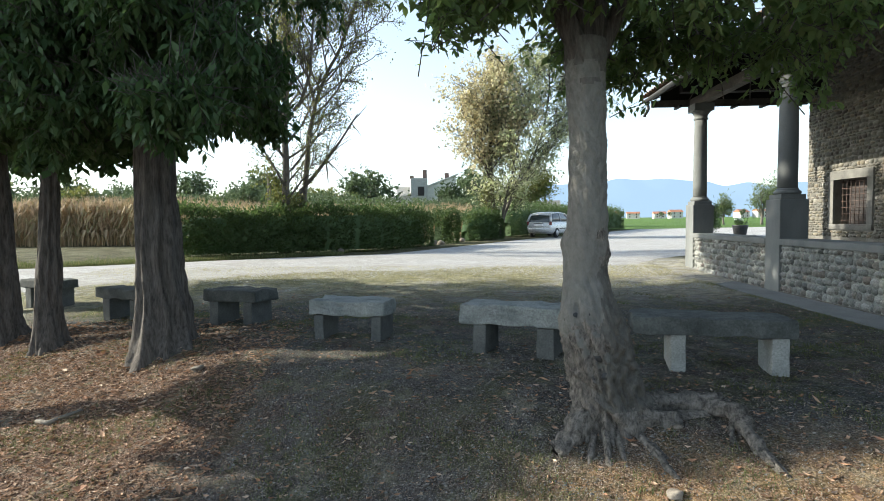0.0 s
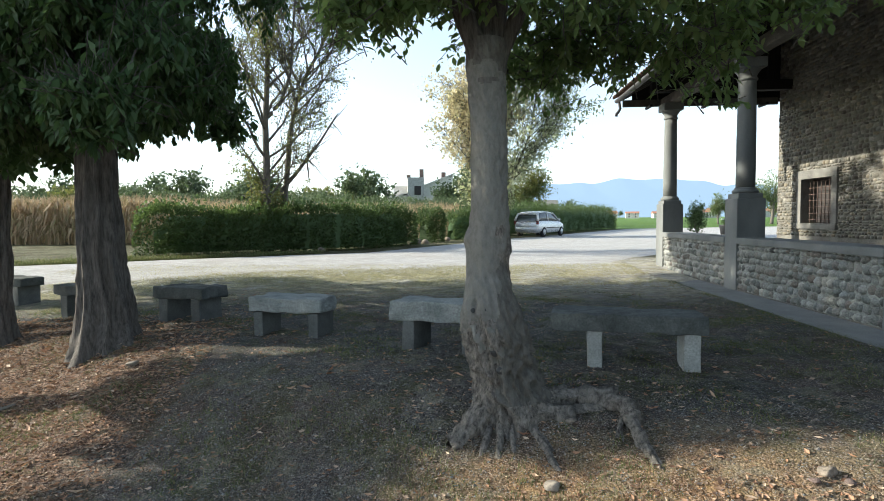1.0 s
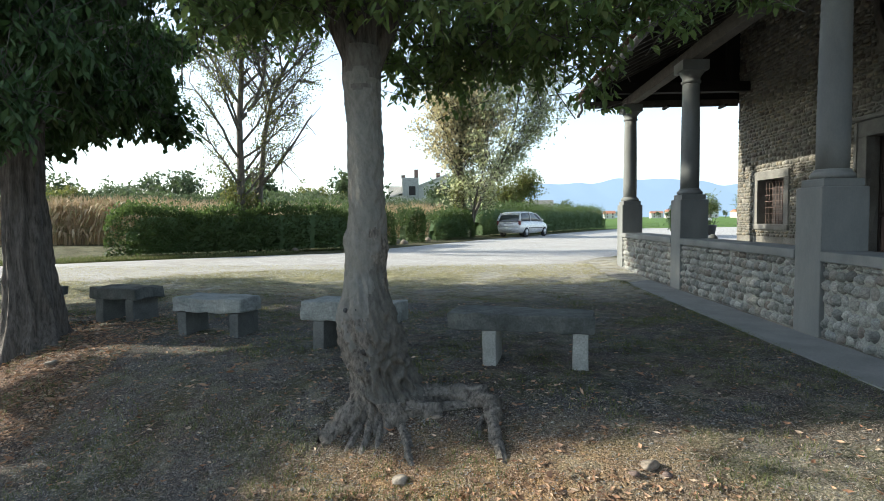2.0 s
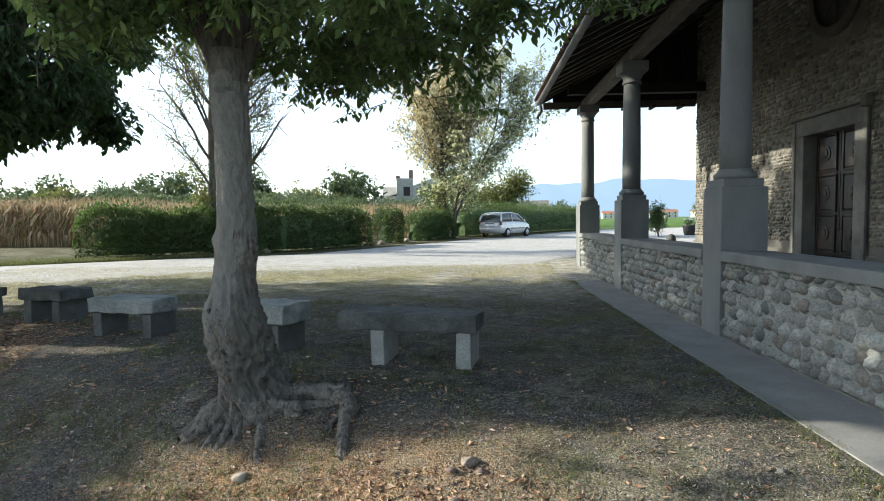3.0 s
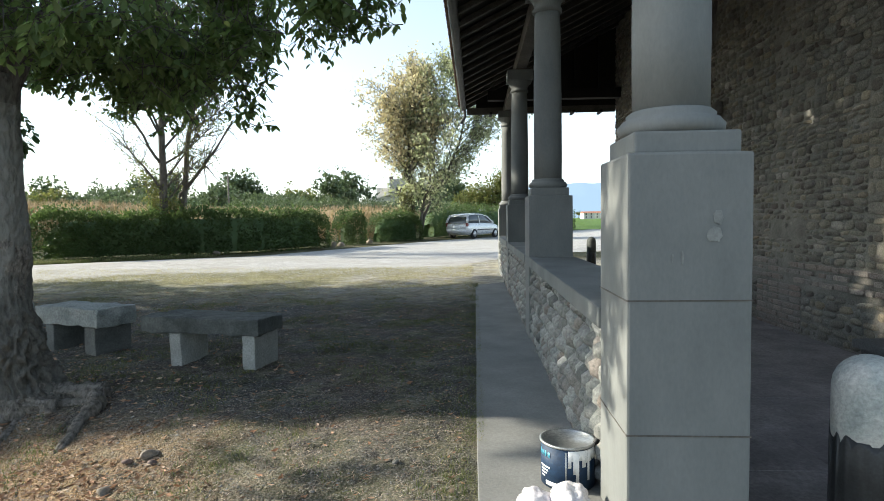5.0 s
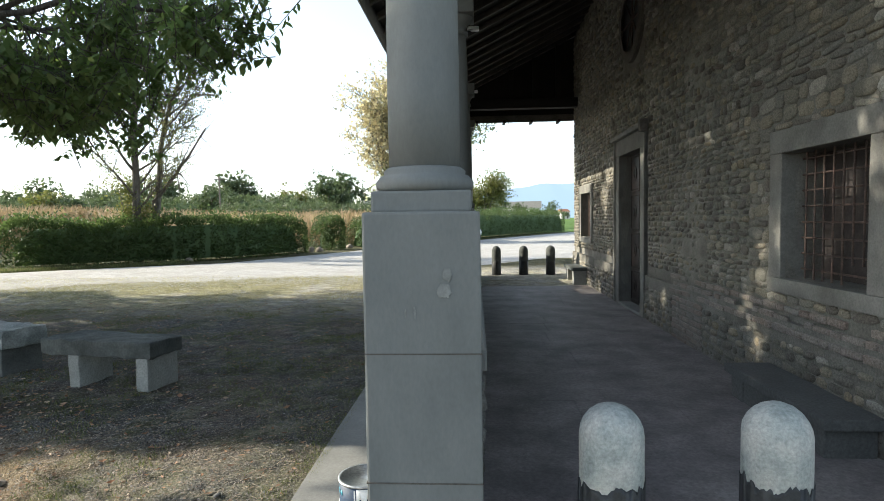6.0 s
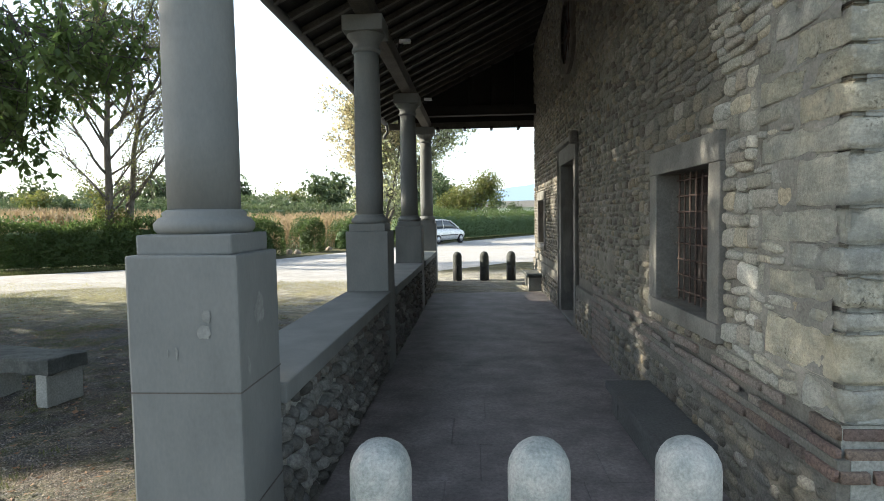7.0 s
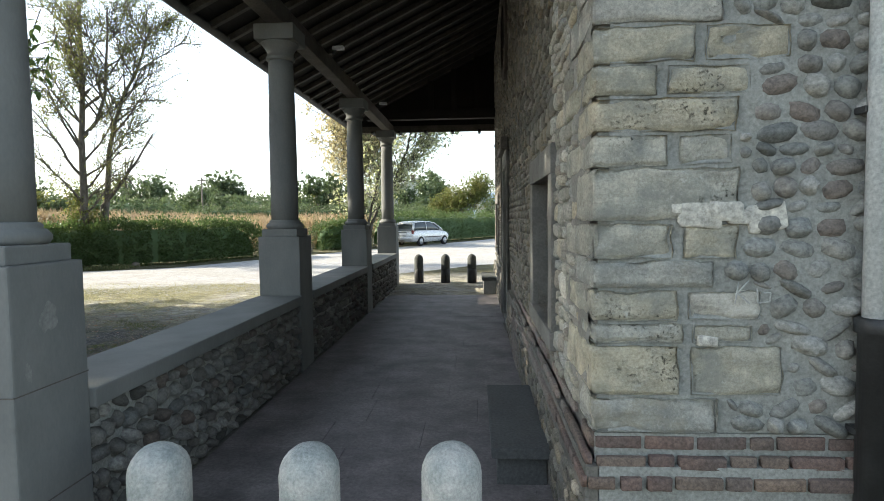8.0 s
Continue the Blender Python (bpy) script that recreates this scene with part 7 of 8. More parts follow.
def stepped_house():
    """Pale house in three steps: a low wing under a sloping roof, a flat tower, a wing whose roof climbs away from it."""
    fh = thing("house", pose(-11.6, 124, 0.6, 0, 0, 8) @ Matrix.Diagonal((1.22, 1.22, 1.1, 1)), "pale stepped house with three chimneys beyond the hedge", "house")
    part("wall", box(-5.6, -1.6, -4, 4, -0.3, 5.2), PLASTER, fh)
    part("wall", box(-1.6, 1.2, -5, 4, -0.3, 8.5), PLASTER_GREY, fh, "greyer tower-like stair block")
    part("wall", box(1.2, 6.2, -4, 4, -0.3, 6.9), PLASTER, fh)
    part("upper_wall", box(-4.0, -1.6, 0, 4, 5.0, 7.2), PLASTER, fh)

    def slope(x0, z0, x1, z1, y0, y1, thick=0.25):
        v = [(x, y, z + d) for d in (0.0, thick) for x, z, y in ((x0, z0, y0), (x1, z1, y0), (x1, z1, y1), (x0, z0, y1))]
        return link_mesh("roof", v, [(0, 3, 2, 1), (4, 5, 6, 7), (0, 1, 5, 4), (1, 2, 6, 5), (2, 3, 7, 6), (3, 0, 4, 7)], PLASTER, fh)
    slope(-9.0, 2.6, -1.6, 5.6, -4.3, 4.2)
    part("wall", box(-8.6, -5.6, -3.6, 3.6, -0.3, 2.9), PLASTER, fh)
    slope(1.2, 6.9, 6.6, 9.2, -4.3, 4.2)
    v = [(x, y, z) for y in (-4.0, 4.0) for x, z in ((1.2, 6.88), (6.2, 6.88), (6.2, 9.0))]
    link_mesh("gable", v, [(0, 1, 2), (3, 5, 4), (0, 3, 4, 1), (1, 4, 5, 2), (2, 5, 3, 0)], PLASTER, fh)
    for cx, z0, z1 in ((-1.3, 8.5, 9.3), (1.0, 8.4, 10.4), (4.9, 8.0, 9.8)):
        part("chimney", box(cx - 0.35, cx + 0.35, -1, -0.2, z0, z1), BRICK, fh)
    for wx, wz in ((0.1, 5.2), (3.6, 3.6), (-3.6, 2.4)):
        part("window", box(wx - 0.55, wx + 0.55, -5.04 if wx == 0.1 else -4.04, -3.9, wz, wz + 1.7), DARK_BOARD, fh)


stepped_house()

rng = random.Random(71)
for k in range(15):
    x = 84 + k * 14 + rng.uniform(-6, 6)
    house("village_house", x, 490 + rng.uniform(-40, 40), rng.uniform(8, 13), 8, rng.uniform(4, 6.5), rng.uniform(1.5, 2.5), rng.uniform(-25, 25), "small far village house with a red tiled roof", 2, group="far village houses")
house("house", 16.5, 165, 16, 9, 4.2, 2.0, -6, "long low white house behind trees", 5, storeys=1, roof=SURROUND)


def far_tree(seed, h, mat):
    rng = random.Random(seed)
    blobs = [(rng.uniform(-0.25, 0.25) * h, rng.uniform(-0.2, 0.2) * h, h * rng.uniform(0.4, 0.75), h * rng.uniform(0.2, 0.34), h * rng.uniform(0.2, 0.3), h * rng.uniform(0.2, 0.3), 1.0) for _ in range(6)]
    t = thing("tree", Matrix(), "far green tree on the field edge", "tree", "far trees")
    v, f = tube_data([Vector((0, 0, -0.2)), Vector((0.1, 0, h * 0.3)), Vector((0, 0.1, h * 0.6))], [h * 0.03, h * 0.022, h * 0.01], 7)
    link_mesh("trunk", v, f, BARK_THIN, t, smooth=True)
    spots, _ = twig_clusters(blobs, 190, 8, rng, h * 0.12, 0.3, 0.0, False)
    leaf_mesh("crown", spots, "diamond", h * 0.065, mat, t, rng, 0.2)
    return t


bases = [far_tree(80 + k, 6.0, LEAF_FAR) for k in range(4)] + [far_tree(90, 6.0, LEAF_SPARSE)]
rng = random.Random(72)
spots_far = []
for k in range(110):
    x = -120 + k * 1.14 + rng.uniform(-1.5, 1.5)
    if -17 < x < -3 or x > 3:
        continue
    spots_far.append((x, 98 + rng.uniform(-20, 18), rng.choice((1.0, 1.1, 1.25, 1.4, 1.75)) * rng.uniform(0.9, 1.15)))
for k in range(16):
    spots_far.append((62 + k * 17 + rng.uniform(-6, 6), 440 + rng.uniform(-30, 80), rng.uniform(0.9, 1.5)))
spots_far += [(12, 130, 1.3), (17, 140, 1.0), (26, 150, 1.1), (-2, 140, 0.9), (4, 105, 0.9), (-31, 78, 1.3), (-19, 72, 0.9)]
used = [False] * 5
for x, y, s in spots_far:
    k = rng.choice((0, 1, 2, 3, 0, 1, 2, 3, 4))
    m = pose(x, y, ground_z(x, y), 0, 0, rng.uniform(0, 360))
    if not used[k]:
        bases[k].scale = (s, s, s)
        bases[k].matrix_basis = m @ Matrix.Diagonal((s, s, s, 1))
        used[k] = True
    else:
        ob = copy_thing(bases[k], m)
        ob.matrix_basis = m @ Matrix.Diagonal((s, s, s, 1))

pole = thing("utility_pole", pose(-22.5, 62, 0.2), "thin wooden utility pole beyond the maize", "pole")
part("post", lathe([(0.12, -0.3), (0.08, 6.6)], 10), BARK_THIN, pole, smooth=True)
part("crossarm", box(-0.5, 0.5, -0.05, 0.05, 6.2, 6.32), BARK_THIN, pole)
pole = thing("utility_pole", pose(-11.5, 118, 0.2), "thin wooden utility pole beyond the maize", "pole")
part("post", lathe([(0.12, -0.3), (0.08, 8.2)], 10), BARK_THIN, pole, smooth=True)

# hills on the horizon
hill = Mat("glowing_blue_hills", 1.0, 0, 0.0)
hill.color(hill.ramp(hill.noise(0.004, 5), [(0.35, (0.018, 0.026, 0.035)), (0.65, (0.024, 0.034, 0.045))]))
# haze put in as a blue glow; the base colour is near black
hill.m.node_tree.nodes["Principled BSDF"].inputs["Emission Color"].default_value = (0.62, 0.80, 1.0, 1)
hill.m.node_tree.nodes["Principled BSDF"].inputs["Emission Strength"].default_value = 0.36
vs, fs, n = [], [], 160
for k in range(n + 1):
    x = -900 + 3600 * k / n
    hgt = 190 + 45 * noise.noise(Vector((x * 0.0016, 2.0, 0))) + 20 * noise.noise(Vector((x * 0.007, 9.0, 0)))
    hgt *= smooth_step(-700, 500, x)
    vs += [(x, 3000 + 0.1 * abs(x), -60), (x, 3050 + 0.1 * abs(x), max(1.0, hgt)), (x, 3400 + 0.1 * abs(x), -60)]
for k in range(n):
    fs += [(k * 3, k * 3 + 3, k * 3 + 4, k * 3 + 1), (k * 3 + 1, k * 3 + 4, k * 3 + 5, k * 3 + 2)]
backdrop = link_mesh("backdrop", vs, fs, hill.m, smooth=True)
tagged(backdrop, "blue hills on the horizon, haze given by glow", "hills", kind="structure")

# planter in the yard
pl = thing("planter", pose(15.6, 34.0, ground_z(15.6, 34)), "dark round planter with pale flowers", "planter")
part("pot", lathe([(0.32, 0.0), (0.42, 0.55), (0.45, 0.62), (0.40, 0.62)], 24), CAST_IRON, pl, smooth=True)
prng = random.Random(3)
sp, _ = twig_clusters([(0, 0, 0.8, 0.45, 0.45, 0.25, 1.0)], 60, 8, prng, 0.2, 0.3, 0.0, False)
leaf_mesh("foliage", sp, "diamond", 0.09, LEAF_HEDGE, pl, prng, 0.1)
sp, _ = twig_clusters([(0, 0, 0.95, 0.35, 0.35, 0.12, 1.0)], 25, 5, prng, 0.1, 0.3, 0.0, False)
leaf_mesh("flowers", sp, "diamond", 0.07, WHITE_PAINT, pl, prng, 0.0, "pale flowers")


# ---- litter, pebbles, turf ----
def scatter_ground(name, count, seed, region, make, mat, label, category):
    nr = np.random.RandomState(seed)
    vs, fs = [], []
    k = 0
    while k < count:
        x, y = region(nr)
        z = ground_z(x, y) + bumps(x, y)
        v, f = make(nr, x, y, z)
        o = len(vs)
        vs += v
        fs += [tuple(i + o for i in q) for q in f]
        k += 1
    ob = link_mesh(name, vs, fs, mat)
    tagged(ob, label, category, kind="stuff")
    return ob


def litter_leaf(nr, x, y, z):
    a, s = nr.uniform(0, 6.28), nr.uniform(0.012, 0.032)
    c, sn = math.cos(a), math.sin(a)
    cu = nr.uniform(0.1, 0.6) * s
    w = s * nr.uniform(0.14, 0.5)
    tz = nr.uniform(-0.4, 0.4) * s
    q = [(-s, 0, cu), (0, -w, cu * 0.4 + tz), (s, 0, cu * nr.uniform(0.3, 1.4)), (0, w, cu * 0.4 - tz), (0, 0, 0)]
    return [(x + c * u - sn * v, y + sn * u + c * v, z + 0.006 + max(0, d)) for u, v, d in q], [(0, 1, 4), (1, 2, 4), (2, 3, 4), (3, 0, 4)]


def straw_bit(nr, x, y, z):
    """A dry stalk or chip lying on the ground, slightly bent."""
    a, ln, w = nr.uniform(0, 6.28), nr.uniform(0.006, 0.019), nr.uniform(0.0011, 0.0028)
    c, sn = math.cos(a), math.sin(a)
    up, bow = nr.uniform(0.0, 0.5) * ln, nr.uniform(-0.3, 0.3) * ln
    q = [(-ln, -w, 0.0), (-ln, w, 0.0), (0.0, bow + w, up), (0.0, bow - w, up), (ln, w * 0.4, up * 0.3), (ln, -w * 0.4, up * 0.3)]
    return [(x + c * u - sn * v, y + sn * u + c * v, z + 0.005 + d) for u, v, d in q], [(0, 3, 2, 1), (3, 5, 4, 2)]


def fallen_leaf(nr, x, y, z):
    """A large curled dead leaf, tipped up on the ground."""
    v, f = litter_leaf(nr, 0.0, 0.0, 0.0)
    k = nr.uniform(1.4, 2.4)
    a, tilt = nr.uniform(0, 6.28), nr.uniform(-0.5, 0.5)
    return [(x + k * u, y + k * w, z + 0.004 + k * max(0.0, d + tilt * (u * math.cos(a) + w * math.sin(a)))) for u, w, d in v], f


def pebble(nr, x, y, z):
    r = nr.uniform(0.003, 0.009) * (2.0 if nr.uniform() < 0.04 else 1.0)
    a = nr.uniform(0, 6.28)
    v = []
    for i in range(5):
        t = a + i * 1.2566
        k = nr.uniform(0.75, 1.15)
        v.append((x + r * k * math.cos(t), y + r * k * 0.8 * math.sin(t), z - 0.002))
    v.append((x + r * nr.uniform(-0.3, 0.3), y + r * nr.uniform(-0.3, 0.3), z + r * nr.uniform(0.45, 0.75)))
    return v, [(i, (i + 1) % 5, 5) for i in range(5)]


def blade(nr, x, y, z):
    a, h = nr.uniform(0, 6.28), nr.uniform(0.012, 0.045)
    v, f = [], []
    for k in range(3):
        a += nr.uniform(1, 3)
        c, s = math.cos(a), math.sin(a)
        ox, oy = nr.uniform(-0.02, 0.02), nr.uniform(-0.02, 0.02)
        o = len(v)
        v += [(x + ox - s * 0.0028, y + oy + c * 0.0028, z - 0.004), (x + ox + s * 0.0028, y + oy - c * 0.0028, z - 0.004), (x + ox + c * h * 0.7, y + oy + s * h * 0.7, z + h)]
        f.append((o, o + 1, o + 2))
    return v, f


def turf_blade(nr, x, y, z):
    v, f = blade(nr, 0.0, 0.0, 0.0)
    k = nr.uniform(1.0, 2.0)
    return [(x + a * k, y + b * k, z + c * 1.3) for a, b, c in v], f


def bank_region(nr):
    while True:
        x, y = nr.uniform(-7.5, 4.9), nr.uniform(1.6, 8.5)
        d = (4.75 - 0.48 * x) - y
        if -2.0 < x < 0.8 and nr.uniform() < 0.88:
            continue
        if x > 0.8 and y > 3.45 - 0.12 * x and nr.uniform() < 0.85:
            continue
        if d > -0.4 - nr.exponential(0.6) and d < 3.2 and x < 3.4 - nr.exponential(0.7):
            return x, y


def lawn_region(nr):
    while True:
        x, y = nr.uniform(-7.5, 4.88), 2.2 + 9.5 * nr.uniform() ** 1.6
        d = (4.75 - 0.48 * x) - y
        if d < 1.8:
            return x, y


def wash_region(nr):
    while True:
        x, y = nr.uniform(-2.4, 1.6), nr.uniform(2.4, 6.4)
        if (4.75 - 0.48 * x) - y < 2.6 and noise.noise(Vector((x * 1.4, y * 1.4, 5.0))) > nr.uniform(-0.7, 0.35):
            return x, y


def turf_region(nr):
    while True:
        x, y = nr.uniform(-10, 4.85), nr.uniform(9.5, 15.2)
        if noise.noise(Vector((x * 0.7, y * 0.9, 3.0))) + 0.25 * (y - 11.5) > nr.uniform(-0.2, 0.5):
            return x, y


def patch_region(nr):
    while True:
        x, y = nr.uniform(-7.0, 4.88), 2.3 + 8.0 * nr.uniform() ** 1.3
        if noise.noise(Vector((x * 1.1, y * 1.1, 8.0))) + noise.noise(Vector((x * 3.1, y * 3.1, 8.0))) * 0.5 > nr.uniform(0.0, 0.55):
            return x, y


def low_blade(nr, x, y, z):
    v, f = blade(nr, 0.0, 0.0, 0.0)
    return [(x + a * 0.8, y + b * 0.8, z + c * 0.5) for a, b, c in v], f


def front_region(nr):
    while True:
        x, y = nr.uniform(-5.0, 4.85), nr.uniform(1.8, 4.3)
        if (4.75 - 0.48 * x) - y < 3.0:
            return x, y


def tall_blade(nr, x, y, z):
    v, f = blade(nr, 0.0, 0.0, 0.0)
    k = nr.uniform(2.0, 3.6)
    return [(x + a * k, y + b * k, z + c * k) for a, b, c in v], f


def verge_region(nr):
    while True:
        s_ = nr.uniform(1.3, 4.6)
        x, y = along(far_edge, s_)
        y += nr.exponential(0.7)
        if noise.noise(Vector((x * 0.5, y * 0.9, 2.0))) > nr.uniform(-0.6, 0.3):
            return x, y


def road_edge_region(nr):
    x, y = along(near_edge, nr.uniform(2.2, 6.2))
    return x, y + nr.normal(-0.15, 0.55)


def road_stone(nr, x, y, z):
    v, f = pebble(nr, 0.0, 0.0, 0.0)
    k = nr.uniform(1.5, 3.6)
    return [(x + a * k, y + b * k, z + 0.006 + c * k * 0.8) for a, b, c in v], f


def edge_region(nr):
    while True:
        x, y = 4.98 - nr.exponential(0.11), nr.uniform(1.6, 12.0)
        if noise.noise(Vector((x * 0.8, y * 1.6, 4.0))) > nr.uniform(-0.35, 0.3):
            return x, y


scatter_ground("leaf_litter", 26000, 101, bank_region, litter_leaf, LITTER, "dry brown leaf litter on the bank", "leaf litter")
scatter_ground("leaf_litter", 700, 107, bank_region, fallen_leaf, LITTER, "larger curled brown leaves on the bank", "leaf litter")
scatter_ground("leaf_litter", 3500, 102, lawn_region, litter_leaf, LITTER, "scattered dry leaves on the gravel", "leaf litter")
scatter_ground("pebbles", 36000, 103, lawn_region, pebble, PEBBLE, "loose grey gravel and pebbles", "gravel")
scatter_ground("pebbles", 18000, 106, wash_region, pebble, PEBBLE, "grey gravel washed over the bank", "gravel")
scatter_ground("turf", 13000, 104, turf_region, turf_blade, TURF, "sparse dry turf beside the road", "grass")
scatter_ground("turf", 17000, 105, patch_region, blade, GRASS, "thin patches of short grass", "grass")
scatter_ground("turf", 9000, 111, verge_region, tall_blade, GRASS, "rough green grass on the verge", "grass")
scatter_ground("pebbles", 9000, 112, road_edge_region, road_stone, PALE, "pale stones strewn along the road's edge", "gravel")
scatter_ground("leaf_litter", 30000, 109, lawn_region, straw_bit, STRAW, "pale dry straw and chips on the gravel", "litter")
scatter_ground("leaf_litter", 16000, 110, front_region, straw_bit, STRAW, "dry stalks and bark chips on the sunny bank", "litter")
scatter_ground("turf", 3600, 108, edge_region, low_blade, GRASS, "short grass growing over the walkway's edge", "grass")

for k, (x, y, s, mat, lab) in enumerate(((1.30, 3.36, 0.058, FIELD_STONE, "rounded tan stone on the bank"), (2.80, 3.12, 0.055, FIELD_STONE, "rounded grey-brown stone in the grass"), (2.69, 3.05, 0.04, BRICK, "broken red brick lump"), (2.72, 2.78, 0.05, FIELD_STONE, "rounded brown stone on the bank"), (1.50, 3.90, 0.035, FIELD_STONE, "small stone beside the root"), (2.87, 3.03, 0.03, BRICK, "small broken brick piece"), (-2.85, 5.75, 0.07, FIELD_STONE, "dark stone beside the trunk"), (4.45, 2.85, 0.025, PEBBLE, "small pale stone by the walkway"))):
    bm = bmesh.new()
    s *= 0.78
    bmesh.ops.create_icosphere(bm, subdivisions=3, radius=s)
    for v in bm.verts:
        v.co = Vector((v.co.x * 1.25, v.co.y, v.co.z * 0.75)) + noise.noise_vector(v.co * 16 + Vector((k, 0, 0))) * s * 0.5
    ob = part("stone", bm, mat, smooth=True)
    ob.matrix_basis = pose(x, y, ground_z(x, y) + bumps(x, y) + s * 0.3, 0, 0, k * 37)
    tagged(ob, lab, "stone", "loose stones")
st = thing("stick", Matrix(), "pale dry stick on the leaf litter", "stick")
pts = [(-4.30, 5.30), (-4.12, 5.22), (-3.98, 5.30), (-3.86, 5.36)]
v, f = tube_data([Vector((x, y, ground_z(x, y) + 0.03)) for x, y in pts], [0.022, 0.026, 0.02, 0.012], 8, 0.2, 20)
link_mesh("branch", v, f, BARK_THIN, st, smooth=True)

# ---- stones, cobbles, bricks and slabs, piece by piece ----
rng = random.Random(201)
frames_w = [(WIN_NEAR[0] - 0.19, WIN_NEAR[1] + 0.19, WIN_NEAR[2] - 0.13, WIN_NEAR[3] + 0.2), (WIN_FAR[0] - 0.19, WIN_FAR[1] + 0.19, WIN_FAR[2] - 0.13, WIN_FAR[3] + 0.2), (DOOR[0] - 0.32, DOOR[1] + 0.32, -0.1, DOOR[3] + 0.37), (8.78, 10.12, 4.1, 5.45)]
# big quoins at the corner, on the porch side and on the end wall
quoins_w, quoins_s, corner_blocks = [], [], []
# height of each course, then the widths of its stones on the end wall
COURSES = ((0.175, 0.58), (0.24, 0.41, 0.42), (0.10, 0.42, 0.28), (0.15, 0.40, 0.33), (0.13, 0.55), (0.175, 0.37, 0.26), (0.245, 0.66), (0.15, 0.35, 0.25), (0.16, 0.65), (0.145, 0.30, 0.36), (0.17, 0.46, 0.38))
z, k = 0.86, 0
while z < 6.3:
    h, *ws = COURSES[k % len(COURSES)]
    a = (0.72 if k % 2 else 0.42) + rng.uniform(-0.1, 0.1)
    quoins_w.append((SOUTH_Y, SOUTH_Y + a, z, z + h))
    u = WALL_X
    corner_blocks.append((ws[0], a, z, h))
    for w in ws:
        quoins_s.append((u, u + w, z, z + h))
        u += w
    z += h
    k += 1


def cut_lines(length, step):
    """Positions along an edge, closer together near both ends."""
    near = [0.0, 0.006, 0.015, 0.03]
    n = max(1, round((length - 0.06) / step))
    return near[:3] + [0.03 + (length - 0.06) * k / n for k in range(n + 1)] + [length - q for q in near[2::-1]]


def hewn_block(w, a, h, seed, corner, fine=0.024):
    """A hewn block with its south face on y = 0 and, at a corner, its west face on x = 0: wavy joints, broken arrises, pitted faces."""
    xs_b, ys_b, zs_b = cut_lines(w, fine), ([0.0, 0.006, 0.015, 0.03, a] if not corner else cut_lines(a, fine)), cut_lines(h, fine)
    index, vs, fs = {}, [], []

    def at(i, j, k):
        if (i, j, k) not in index:
            index[(i, j, k)] = len(vs)
            vs.append((xs_b[i], ys_b[j], zs_b[k]))
        return index[(i, j, k)]
    nx_, ny_, nz_ = len(xs_b) - 1, len(ys_b) - 1, len(zs_b) - 1
    for i in range(nx_):
        for k in range(nz_):
            fs.append((at(i, 0, k), at(i + 1, 0, k), at(i + 1, 0, k + 1), at(i, 0, k + 1)))
    for j in range(ny_):
        for k in range(nz_):
            fs.append((at(0, j + 1, k), at(0, j, k), at(0, j, k + 1), at(0, j + 1, k + 1)))
            fs.append((at(nx_, j, k), at(nx_, j + 1, k), at(nx_, j + 1, k + 1), at(nx_, j, k + 1)))
    for i in range(nx_):
        for j in range(ny_):
            fs.append((at(i, j, nz_), at(i + 1, j, nz_), at(i + 1, j + 1, nz_), at(i, j + 1, nz_)))
            fs.append((at(i, j + 1, 0), at(i + 1, j + 1, 0), at(i + 1, j, 0), at(i, j, 0)))
    off = Vector((seed * 3.71, seed * 1.93, seed * 5.17))
    depth = 0.004 * math.sin(seed * 2.3)
    out = []
    for x, y, z in vs:
        p = Vector((x, y, z)) + off
        edge_z = min(z, h - z)
        south, west = y < 1e-5, corner and x < 1e-5
        q = [x, y, z]
        # joints are never straight
        wave = 0.013 * noise.noise(Vector((x * 7 + y * 7, 0.0, seed * 9.1))) + 0.006 * noise.noise(Vector((x * 23 + y * 23, 4.0, seed * 9.1)))
        q[2] += wave * (z / h) + (0.012 * noise.noise(Vector((x * 7 + y * 7, 2.0, seed * 4.3)))) * (1 - z / h)
        q[0] += 0.016 * noise.noise(Vector((z * 13, 1.0, seed * 6.3))) * (x / w)
        if not corner:
            q[0] += 0.012 * noise.noise(Vector((z * 13, 7.0, seed * 6.3))) * (1 - x / w)
        relief = 0.010 * noise.noise(p * 4.5) + 0.006 * noise.noise(p * 13) + 0.0035 * noise.noise(p * 34)
        chip = 0.018 * smooth_step(0.22, 0.42, noise.noise(p * 5.3 + Vector((9, 0, 0))))
        if south:
            side = min(w - x, edge_z) if corner else min(x, w - x, edge_z)
            worn = 0.016 * (1 - smooth_step(0.0, 0.018 + 0.012 * noise.noise(p * 9), side))
            q[1] += worn - relief + chip + depth
        if west:
            worn = 0.009 * (1 - smooth_step(0.0, 0.016 + 0.012 * noise.noise(p * 9), min(a - y, edge_z)))
            q[0] += worn - relief + chip + depth
        if corner:
            r = 0.020 + 0.016 * noise.noise(Vector((seed * 2.0, z * 12, 0)))
            if x < r and y < r:
                k = (1 - x / r) * (1 - y / r)
                q[0] += 0.4 * r * k
                q[1] += 0.4 * r * k
        out.append(tuple(q))
    return out, fs


